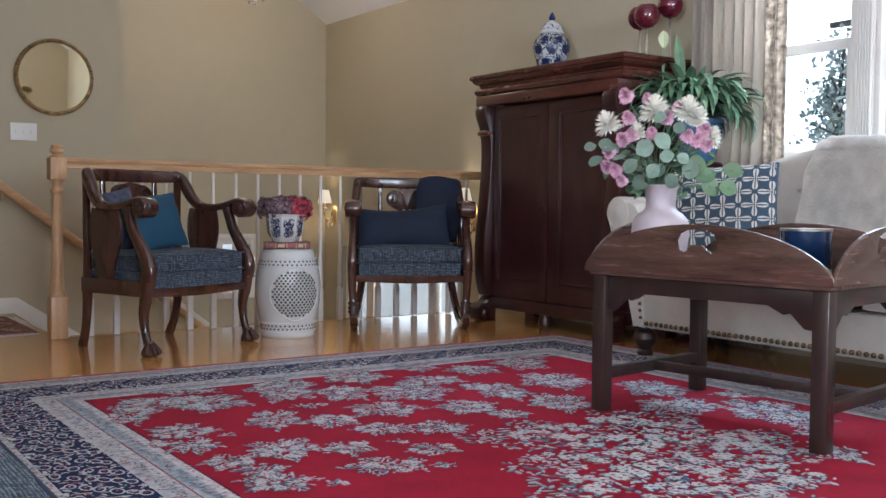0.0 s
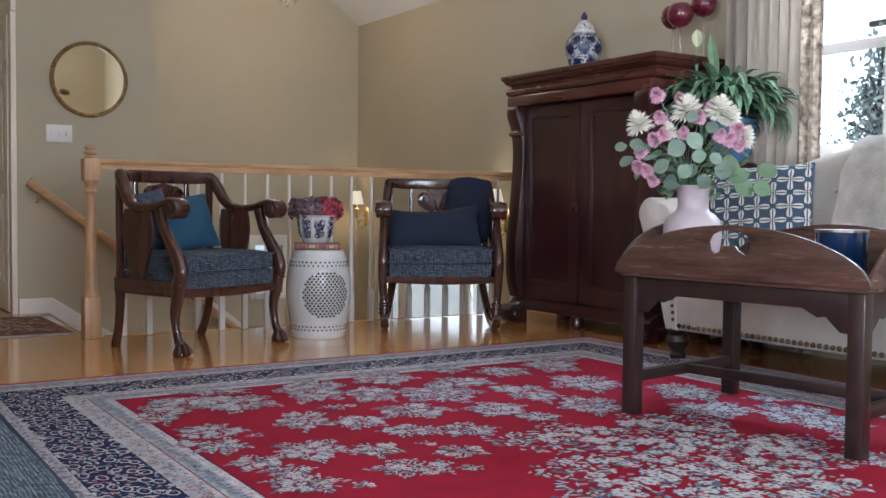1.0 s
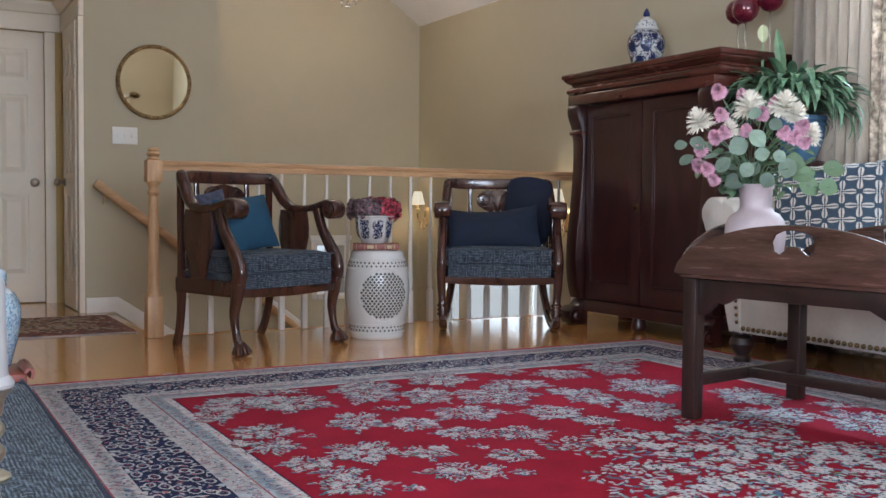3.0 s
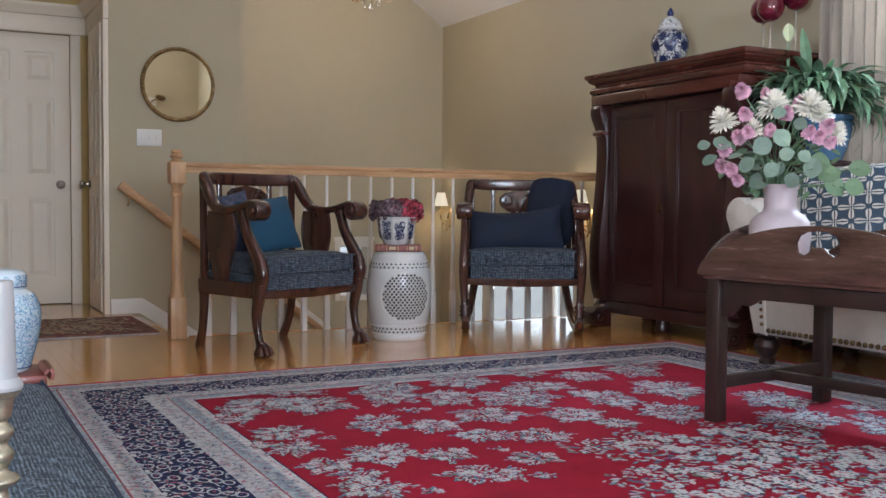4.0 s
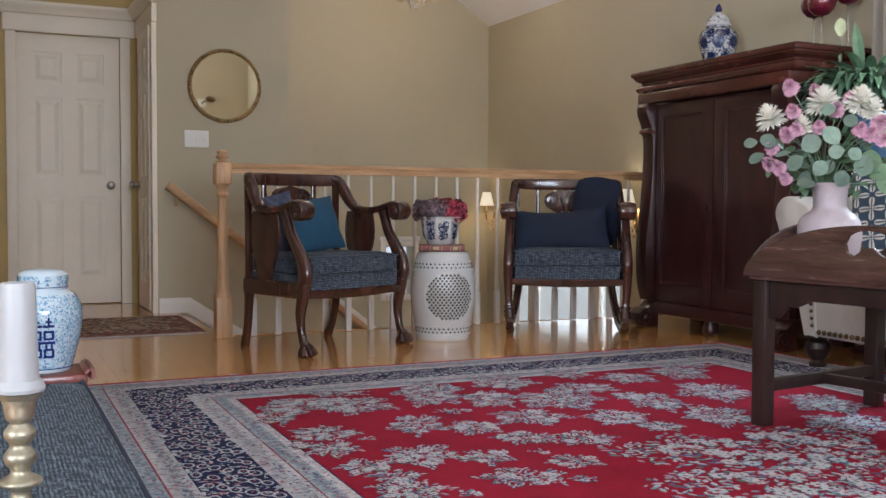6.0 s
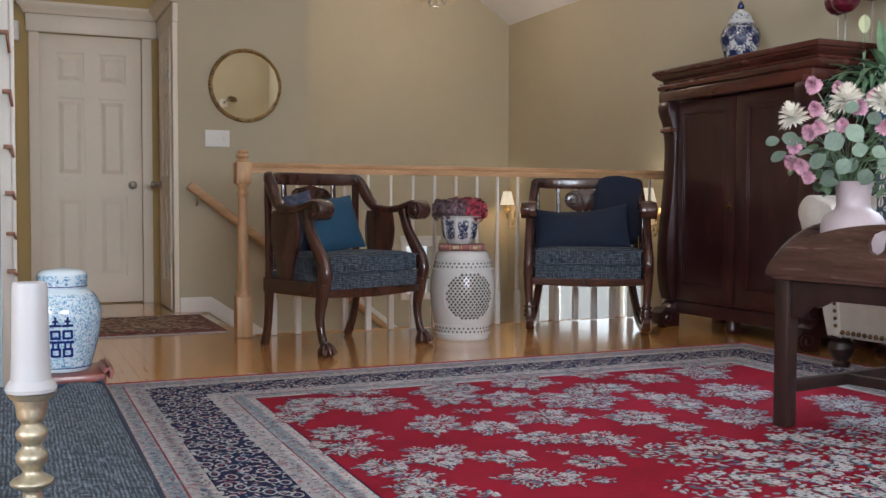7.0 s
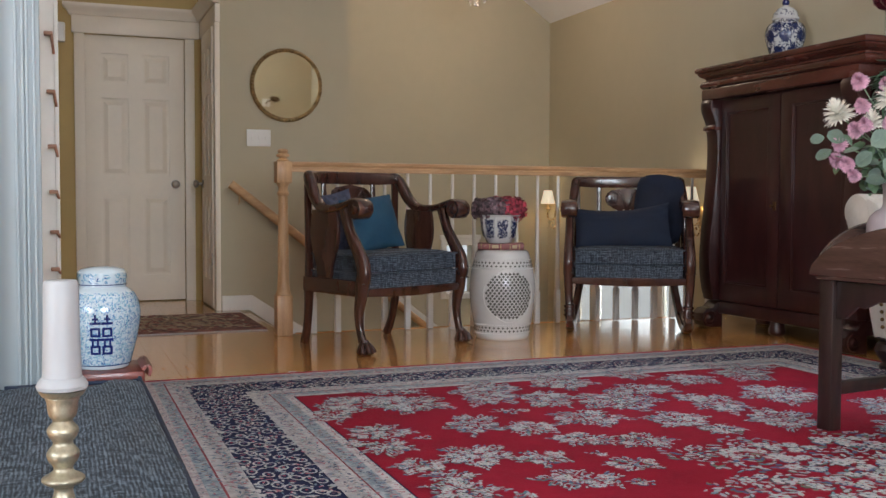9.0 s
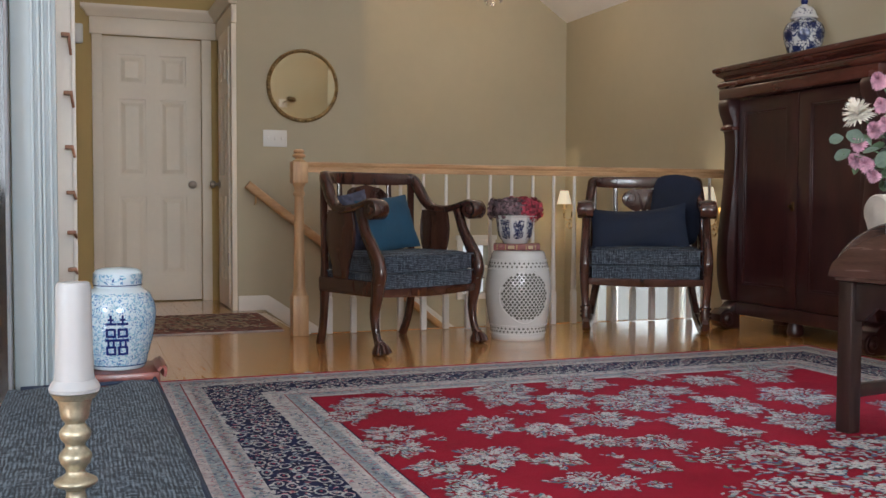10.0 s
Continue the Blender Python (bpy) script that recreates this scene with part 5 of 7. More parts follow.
# ---- ceramic garden stool, its pierced holes painted as dark shade ----
gs = thing("garden_stool", pose(2.512, 5.26, 0), "white glazed ceramic garden stool with a pierced lattice", "stool")
prof = spline([(0.142, 0.0), (0.148, 0.012), (0.151, 0.05), (0.163, 0.11), (0.176, 0.19), (0.18, 0.26), (0.174, 0.33), (0.161, 0.39), (0.152, 0.42), (0.146, 0.445), (0.138, 0.458)], 3)
prof = [np.array((r, z * 1.042)) for r, z in prof]


def radius(z):
    return float(np.interp(z, [p[1] for p in prof], [p[0] for p in prof]))


part("body", lathe([(r, z) for r, z in prof], 64), PORC, gs)
part("top", lathe([(0.001, 0.485), (0.1, 0.484), (0.13, 0.482), (0.139, 0.476), (0.138, 0.469), (0.001, 0.469)], 48), PORC, gs)
HOLESHADE = mat("painted_hole_shade", (0.075, 0.072, 0.06), 0.8, var=0.2, scale=20)


def on_body(a, z, out=0.0):
    r = radius(z) + out
    return Vector((r * math.cos(a), r * math.sin(a), z))


def shade_spots(spots, size, name, out=0.0015):
    """Dark diamonds just off the wall, painting the shade inside its holes."""
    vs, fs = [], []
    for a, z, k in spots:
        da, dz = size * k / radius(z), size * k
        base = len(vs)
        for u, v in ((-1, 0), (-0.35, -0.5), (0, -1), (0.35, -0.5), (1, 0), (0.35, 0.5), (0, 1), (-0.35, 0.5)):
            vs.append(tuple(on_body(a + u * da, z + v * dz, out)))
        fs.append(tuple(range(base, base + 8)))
    return soup(name, vs, fs, HOLESHADE, gs, "dark painted shade of pierced openings")


for facing in (-101, 79):
    c0 = radians(facing)
    spots = []
    for i in range(-8, 9):
        for j in range(-10, 11):
            u, v = i * 0.0235 + (0.01175 if j % 2 else 0), j * 0.0145
            if (u / 0.136) ** 2 + (v / 0.128) ** 2 < 1:
                spots.append((c0 + u / 0.18, 0.242 + v, 1.0))
    shade_spots(spots, 0.0102, "lattice_hole_shade")
    rim = [on_body(c0 + 0.15 * math.cos(t) / 0.18, 0.242 + 0.138 * math.sin(t) * (1 + 0.06 * math.cos(4 * t)), 0.001) for t in [2 * math.pi * k / 48 for k in range(49)]]
    part("panel_rim", tube([tuple(p) for p in rim], 0.0035, None, 1, 6), PORC, gs)
for z in (0.058, 0.408):
    shade_spots([(2 * math.pi * (i + (0.5 if r else 0)) / 40, z + (r - 0.5) * 0.018, 1.0) for i in range(40) for r in (0, 1)], 0.0075, "band_hole_shade")
    for dz in (-0.024, 0.024):
        b = bmesh.new()
        for i in range(72):
            p = on_body(2 * math.pi * i / 72, z + dz, 0.001)
            bmesh.ops.create_icosphere(b, subdivisions=1, radius=0.0036, matrix=Matrix.Translation(p))
        part("bead_row", b, PORC, gs)

# ---- bench by the hearth ----
bn = thing("upholstered_bench", pose(0.263, 1.72, 0), "long bench upholstered in blue-grey tweed", "bench")
part("cushion_top", shifted(cushion(0.325, 1.92, 0.215, 22, 0.86, seed=12), 0, 0.0, 0.125), BENCHT, bn)
part("piping", tube([(0.158, -0.93, 0.322), (0.159, 0, 0.324), (0.158, 0.90, 0.322), (0.14, 0.945, 0.321), (0, 0.952, 0.321), (-0.13, 0.945, 0.321)], 0.005), NAVYC, bn)
part("base", box(-0.15, 0.15, -0.92, 0.92, 0.0, 0.145, 0.01), BENCHT, bn)


# ---- porcelain, flowers and small things ----
def round_pot(name, m, profile, glaze, label, category, seg=48):
    t = thing(name, m, label, category)
    body = part("body", lathe(profile, seg), glaze, t)
    return t, body


def painted(t, profile, name, spots, material, out=0.0009, body=None):
    """Brush marks that lie on a turned surface: spots of (angle, height, length, width, tilt)."""
    zs, rs = [p[1] for p in profile], [p[0] for p in profile]
    vs, fs = [], []
    for a, z, ln, w, tilt in spots:
        c, s = math.cos(tilt), math.sin(tilt)
        base = len(vs)
        for u, v in ((-0.5, 0), (-0.25, 0.45), (0.2, 0.5), (0.5, 0), (0.2, -0.5), (-0.25, -0.45)):
            du, dv = u * ln * c - v * w * s, u * ln * s + v * w * c
            zz = min(max(z + dv, zs[0]), zs[-1])
            r = float(np.interp(zz, zs, rs)) + out
            ang = a + du / max(r, 0.01)
            vs.append((r * math.cos(ang), r * math.sin(ang), zz))
        fs.append(tuple(range(base, base + 6)))
    return tagged(soup(name, vs, fs, material, t), kind="stuff")


def scatter_marks(rnd, n, a0, a1, z0, z1, l0, l1, w0, w1):
    return [(rnd.uniform(a0, a1), rnd.uniform(z0, z1), rnd.uniform(l0, l1), rnd.uniform(w0, w1), rnd.uniform(0, 6.3)) for _ in range(n)]


BLUEWASH = palette("blue_brushwork", [(0.0, (0.14, 0.27, 0.40)), (0.4, (0.24, 0.38, 0.48)), (0.85, (0.05, 0.11, 0.27))], 0.16, 0, 0)
COBALTS = palette("cobalt_brushwork", [(0.0, (0.014, 0.02, 0.075)), (0.5, (0.03, 0.045, 0.13)), (0.85, (0.010, 0.012, 0.04))], 0.16, 0, 0)

# temple jar by the bench, with a large blue emblem and a flat lid
st = thing("jar_stand", pose(0.345, 2.835, 0), "low carved rosewood stand under a porcelain jar", "stand")
ROSE = mat("rosewood", (0.16, 0.035, 0.025), 0.35, var=0.3, scale=8, grain=(0.07, 0.018, 0.014), coat=0.3)
part("top", box(-0.092, 0.092, -0.092, 0.092, 0.300, 0.331, 0.006), ROSE, st)
part("apron", box(-0.075, 0.075, -0.075, 0.075, 0.24, 0.299, 0.008), ROSE, st)
for sx in (-1, 1):
    part("end_scroll", sweep([(sx * 0.085, -0.03, 0.335, 0.16, 0.012), (sx * 0.096, -0.03, 0.345, 0.16, 0.014), (sx * 0.103, -0.03, 0.335, 0.16, 0.014), (sx * 0.1, -0.03, 0.32, 0.16, 0.012)], (sx, 0, 0.2), None, 4, 8, 3), ROSE, st)
    for sy in (-1, 1):
        part("leg", sweep([(sx * 0.07, sy * 0.07, 0.245, 0.03, 0.03), (sx * 0.078, sy * 0.078, 0.13, 0.022, 0.022), (sx * 0.085, sy * 0.085, 0.0, 0.03, 0.03)], (0, 1, 0), None, 4, 10, 3), ROSE, st)
jp = spline([(0.054, 0.0), (0.062, 0.006), (0.072, 0.04), (0.083, 0.085), (0.088, 0.125), (0.086, 0.155), (0.074, 0.182), (0.056, 0.196), (0.048, 0.2)], 4)
jp = [(float(a), float(b)) for a, b in jp]
jar, _ = round_pot("temple_jar", pose(0.345, 2.835, 0.331), jp, PORCB, "blue and white porcelain temple jar with a flat lid", "jar")
lid = part("lid", lathe([(0.001, 0.197), (0.055, 0.197), (0.0565, 0.20), (0.0565, 0.232), (0.05, 0.239), (0.03, 0.244), (0.001, 0.246)], 48), PORCB, jar)
rnd = random.Random(5)
painted(jar, jp, "vine_brushwork", scatter_marks(rnd, 5200, 0, 6.3, 0.012, 0.185, 0.004, 0.008, 0.0013, 0.003), BLUEWASH)
painted(lid, [(0.0572, 0.2), (0.0572, 0.231)], "lid_brushwork", scatter_marks(rnd, 170, 0, 6.3, 0.207, 0.228, 0.006, 0.014, 0.002, 0.004), BLUEWASH)
for z, r in ((0.012, 0.0648), (0.203, 0.0568)):
    part("cobalt_line", lathe([(r, z - 0.001), (r + 0.001, z - 0.001), (r + 0.001, z + 0.001), (r, z + 0.001)], 48), INK, jar)
strokes = []
face = radians(-94)
for col in (-1, 1):
    cx = col * 0.0135
    for y0 in (0.043, 0.086):
        for du, dv, w, h in ((0, 0.0, 0.022, 0.0055), (0, 0.017, 0.022, 0.0055), (-0.009, 0.0085, 0.0055, 0.02), (0.009, 0.0085, 0.0055, 0.02)):
            strokes.append((cx + du, y0 + dv, w, h))
    strokes += [(cx, 0.077, 0.028, 0.006), (cx, 0.116, 0.026, 0.006), (cx, 0.126, 0.014, 0.005), (cx, 0.128, 0.005, 0.018), (cx - 0.006, 0.068, 0.005, 0.014), (cx + 0.006, 0.068, 0.005, 0.014)]
vs, fs = [], []
for u, v, w, h in strokes:
    b0 = len(vs)
    for i in range(5):
        for dv in (-h / 2, h / 2):
            zz = v + dv
            r = float(np.interp(zz, [p[1] for p in jp], [p[0] for p in jp])) + 0.002
            a = face + (u + w * (i / 4 - 0.5)) / r
            vs.append((r * math.cos(a), r * math.sin(a), zz))
    fs += [(b0 + 2 * i, b0 + 2 * i + 2, b0 + 2 * i + 3, b0 + 2 * i + 1) for i in range(4)]
soup("cobalt_emblem", vs, fs, INK, jar, "dark cobalt emblem")

# ginger jar on the armoire
gp = [(float(a), float(b)) for a, b in spline([(0.062, 0.0), (0.07, 0.01), (0.088, 0.06), (0.108, 0.13), (0.112, 0.175), (0.098, 0.215), (0.068, 0.238), (0.06, 0.25)], 4)]
gj, _ = round_pot("ginger_jar", pose(4.17, 4.99, 1.548), gp, PORC, "white porcelain ginger jar with dark blue flowers", "jar")
gl = part("lid", lathe([(0.001, 0.246), (0.074, 0.247), (0.078, 0.254), (0.072, 0.262), (0.064, 0.29), (0.045, 0.312), (0.022, 0.322), (0.016, 0.33), (0.001, 0.331)], 40), PORC, gj)
part("lid_finial", lathe([(0.012, 0.326), (0.02, 0.34), (0.021, 0.35), (0.012, 0.37), (0.001, 0.384)], 20), INK, gl)
sp = []
for k in range(7):
    for z, big in ((0.065, 0.9), (0.145, 1.25), (0.205, 0.7)):
        a0 = 2 * math.pi * (k + (0.5 if z == 0.145 else 0)) / 7
        for i in range(11):
            b = 2 * math.pi * i / 11
            sp.append((a0 + big * 0.017 * math.cos(b) / 0.1, z + big * 0.017 * math.sin(b), 0.022 * big, 0.0105 * big, b))
        sp += [(a0 + rnd.gauss(0, 0.2), z + rnd.gauss(0, 0.02), 0.019, 0.005, rnd.uniform(0, 6.3)) for _ in range(100)]
painted(gj, gp, "flower_brushwork", sp, COBALTS)
lp = [(0.078, 0.255), (0.066, 0.288), (0.046, 0.312)]
painted(gl, lp, "lid_brushwork", scatter_marks(rnd, 70, 0, 6.3, 0.265, 0.305, 0.008, 0.016, 0.003, 0.006), COBALTS)


# stemmed candle globes on the armoire
RUBY = mat("ruby_glass", (0.22, 0.018, 0.045), 0.06, var=0.2, scale=5, trans=0.55, coat=0.6)
CLEAR = mat("clear_glass", (0.92, 0.93, 0.93), 0.04, var=0.02, scale=5, trans=0.92)


def globe(x, y, h, r, name="candle_globe"):
    g = thing(name, pose(x, y, 1.548), "ruby glass candle globe on a tall clear stem", "candle holder", "ruby candle globes")
    part("foot", lathe([(0.001, 0), (0.042, 0), (0.043, 0.004), (0.012, 0.01), (0.006, 0.016), (0.005, h - r * 0.9), (0.009, h - r * 0.8)], 24), CLEAR, g)
    part("bowl", lathe([(0.004, h - r), (r * 0.5, h - r * 0.87), (r * 0.86, h - r * 0.5), (r, h), (r * 0.88, h + r * 0.48), (r * 0.62, h + r * 0.78), (r * 0.58, h + r * 0.78), (r * 0.84, h + r * 0.46), (r * 0.95, h), (r * 0.8, h - r * 0.5), (0.004, h - r * 0.93)], 32), RUBY, g)
    part("votive", lathe([(0.001, h - r * 0.6), (0.018, h - r * 0.6), (0.018, h - r * 0.25), (0.001, h - r * 0.25)], 16), WAX, g)


globe(4.12, 4.14, 0.23, 0.072)
globe(4.2, 4.27, 0.245, 0.07)
globe(4.28, 4.12, 0.30, 0.072)


# leaves, petals
def leaf_mesh(verts, faces, base, direction, up, length, width, bend, n=5, cup=0.25):
    """A bent leaf blade with a folded midrib, added to verts and faces."""
    d, u = direction.normalized(), up
    side = d.cross(u)
    side = side.normalized() if side.length > 1e-3 else Vector((1, 0, 0))
    u = side.cross(d).normalized()
    b0 = len(verts)
    p = Vector(base)
    for i in range(n + 1):
        t = i / n
        w = width * (math.sin(math.pi * min(1.0, 0.08 + t * 0.92)) ** 0.8) * 0.5 + 0.0008
        verts.extend([tuple(p - side * w + u * w * cup), tuple(p), tuple(p + side * w + u * w * cup)])
        ang = -bend / n
        d, u = (d * math.cos(ang) + u * math.sin(ang)), (u * math.cos(ang) - d * math.sin(ang))
        p = p + d * (length / n)
    for i in range(n):
        k = b0 + 3 * i
        faces.extend([(k, k + 1, k + 4, k + 3), (k + 1, k + 2, k + 5, k + 4)])


def sphere_dir(rnd, up=0.0):
    while True:
        v = Vector((rnd.uniform(-1, 1), rnd.uniform(-1, 1), rnd.uniform(-1 + up, 1)))
        if 0.2 < v.length < 1:
            return v.normalized()


LEAFD = mat("peace_lily_leaf", (0.14, 0.24, 0.14), 0.34, var=0.35, scale=9, rand=0.5, island=True)
EUCA = mat("eucalyptus_leaf", (0.14, 0.195, 0.15), 0.6, var=0.25, scale=12, rand=0.4, island=True)
GREENL = mat("fresh_green_leaf", (0.10, 0.165, 0.085), 0.5, var=0.25, scale=10, rand=0.25, island=True)
PINKP = mat("pink_petal", (0.60, 0.35, 0.45), 0.7, var=0.2, scale=20, rand=0.22, island=True)
WHITEP = mat("white_petal", (0.78, 0.75, 0.66), 0.7, var=0.08, scale=20, rand=0.08, island=True)
HYDRED = mat("dried_red_petal", (0.30, 0.035, 0.06), 0.7, var=0.4, scale=25, rand=0.65, island=True)
HYDBROWN = mat("dried_brown_petal", (0.15, 0.095, 0.11), 0.7, var=0.4, scale=25, rand=0.65, island=True)


def vase_of_flowers(x, y, z):
    rnd = random.Random(31)
    v = thing("flower_vase", pose(x, y, z), "frosted pink glass vase on the butler's table", "vase")
    PINKG = mat("frosted_pink_glass", (0.60, 0.51, 0.54), 0.42, var=0.1, scale=6, coat=0.2, trans=0.35)
    vp = [(0.06, 0), (0.072, 0.004), (0.088, 0.035), (0.097, 0.08), (0.102, 0.125), (0.101, 0.155), (0.093, 0.18), (0.077, 0.198), (0.06, 0.208), (0.053, 0.222), (0.053, 0.25), (0.057, 0.28), (0.066, 0.3), (0.062, 0.3), (0.053, 0.278), (0.048, 0.248), (0.048, 0.222), (0.052, 0.205), (0.001, 0.19)]
    part("body", lathe(vp, 48), PINKG, v)
    fl = thing("bouquet", pose(x - 0.012, y + 0.01, z + 0.29), "bouquet of white and pink chrysanthemums with eucalyptus", "flowers")
    stems = bmesh.new()

    def stem(p):
        mid = Vector((p.x * 0.35, p.y * 0.35, p.z * 0.55))
        tube([(p.x * 0.05, p.y * 0.05, -0.08), tuple(mid), tuple(p)], 0.0022, stems, 3, 5)

    def mum(p, out, r, material, rows, name, count):
        vs, fs = [], []
        out = out.normalized()
        t1 = out.orthogonal().normalized()
        t2 = out.cross(t1)
        for row in range(rows):
            f = row / max(1, rows - 1)
            for k in range(int(count * (1 - 0.45 * f))):
                a = 2 * math.pi * (k + 0.5 * (row % 2)) / (count * (1 - 0.45 * f)) + rnd.uniform(-0.1, 0.1)
                rad = t1 * math.cos(a) + t2 * math.sin(a)
                d = rad * (1 - 0.72 * f) + out * (0.12 + 0.85 * f)
                leaf_mesh(vs, fs, p + out * (0.005 * row), d, out, r * (1 - 0.30 * f) * rnd.uniform(0.88, 1.08), r * (0.17 if material is WHITEP else 0.34), 0.5 - 0.9 * f, 3, 0.35)
        soup(name, vs, fs, material, fl)
        stem(p)

    right, away = Vector((0.683, -0.731, 0)), Vector((0.731, 0.683, 0))
    at = lambda u, h, d: right * u + away * d + Vector((0, 0, h))
    for u, h, d, r in ((-0.172, 0.215, -0.02, 0.055), (-0.01, 0.262, 0.0, 0.066), (0.098, 0.262, 0.01, 0.062), (0.135, 0.232, -0.02, 0.046), (-0.07, 0.185, -0.05, 0.036), (0.182, 0.165, 0.0, 0.045)):
        mum(at(u, h, d), right * (1.6 * u) - away * 0.28 + Vector((0, 0, 0.75)), r, WHITEP, 7, "white_chrysanthemum", 36)
    for u, h, d in ((-0.112, 0.325, 0.0), (-0.038, 0.315, 0.02), (-0.1, 0.24, -0.06), (-0.088, 0.178, -0.08), (-0.118, 0.165, -0.05), (-0.165, 0.12, -0.04), (-0.172, 0.07, -0.03), (-0.14, 0.055, -0.06), (-0.12, 0.02, -0.05), (0.07, 0.285, 0.04), (0.155, 0.195, -0.05), (0.13, 0.16, -0.06), (0.165, 0.142, -0.05), (0.1, 0.175, -0.07), (0.03, 0.24, -0.06), (-0.02, 0.185, -0.06)):
        mum(at(u, h, d), right * (2 * u) - away * 0.5 + Vector((0, 0, 0.4)), rnd.uniform(0.022, 0.031), PINKP, 6, "pink_carnation", 26)
    vs, fs = [], []
    euca = [(-0.045, 0.135), (0.02, 0.16), (0.035, 0.108), (-0.175, 0.15), (-0.13, 0.105), (-0.235, 0.145), (-0.215, 0.095), (-0.015, 0.055), (-0.055, 0.005), (0.05, 0.02), (0.09, 0.1), (0.005, 0.245), (0.075, 0.205), (-0.09, 0.075), (0.115, 0.06)]
    for k in range(34):
        u, h = euca[k] if k < len(euca) else (rnd.uniform(-0.17, 0.15), rnd.uniform(-0.01, 0.15))
        d = -0.10 + 0.5 * abs(u) * 0.4 if k < len(euca) else rnd.uniform(-0.06, 0.1)
        p = at(u, h, d)
        size = rnd.uniform(0.042, 0.068) if k < len(euca) else rnd.uniform(0.03, 0.05)
        way = right * rnd.uniform(-1, 1) + Vector((0, 0, rnd.uniform(-0.8, 0.6)))
        leaf_mesh(vs, fs, p - way.normalized() * size * 0.5, way, -away + Vector((rnd.uniform(-0.6, 0.6), rnd.uniform(-0.6, 0.6), rnd.uniform(0.1, 1.1))), size, size * rnd.uniform(0.85, 1.05), rnd.uniform(-0.2, 0.5), 7, 0.12)
        if k % 2 == 0:
            stem(p)
    tagged(soup("eucalyptus_leaves", vs, fs, EUCA, fl), kind="stuff")
    vs, fs = [], []
    for k in range(110):
        u, h = rnd.gauss(0, 0.075), rnd.uniform(-0.03, 0.17)
        way = right * rnd.uniform(-1, 1) + away * rnd.uniform(-0.6, 0.3) + Vector((0, 0, rnd.uniform(-0.6, 0.8)))
        leaf_mesh(vs, fs, at(u, h, rnd.uniform(-0.03, 0.09)), way, Vector((rnd.uniform(-1, 0.2), rnd.uniform(-1, 0.2), 0.6)), rnd.uniform(0.03, 0.055), rnd.uniform(0.012, 0.03), rnd.uniform(-0.2, 0.9), 4, 0.2)
    tagged(soup("filler_leaves", vs, fs, GREENL, fl), kind="stuff")
    vs, fs = [], []
    for u, h in ((0.165, 0.045), (0.25, 0.0), (0.262, 0.062), (0.14, 0.085), (0.185, 0.005)):
        p = at(u, h, -0.05)
        way = right * rnd.uniform(0.2, 1) + Vector((0, 0, rnd.uniform(-0.9, 0.3)))
        leaf_mesh(vs, fs, p - way.normalized() * 0.035, way, -away + Vector((0, 0, 0.4)), rnd.uniform(0.062, 0.08), 0.062, 0.4, 6, 0.12)
        stem(p)
    tagged(soup("green_leaves", vs, fs, GREENL, fl), kind="stuff")
    tagged(part("stem_tangle", stems, GREENL, fl), kind="stuff")


vase_of_flowers(2.77, 2.75, 0.512)


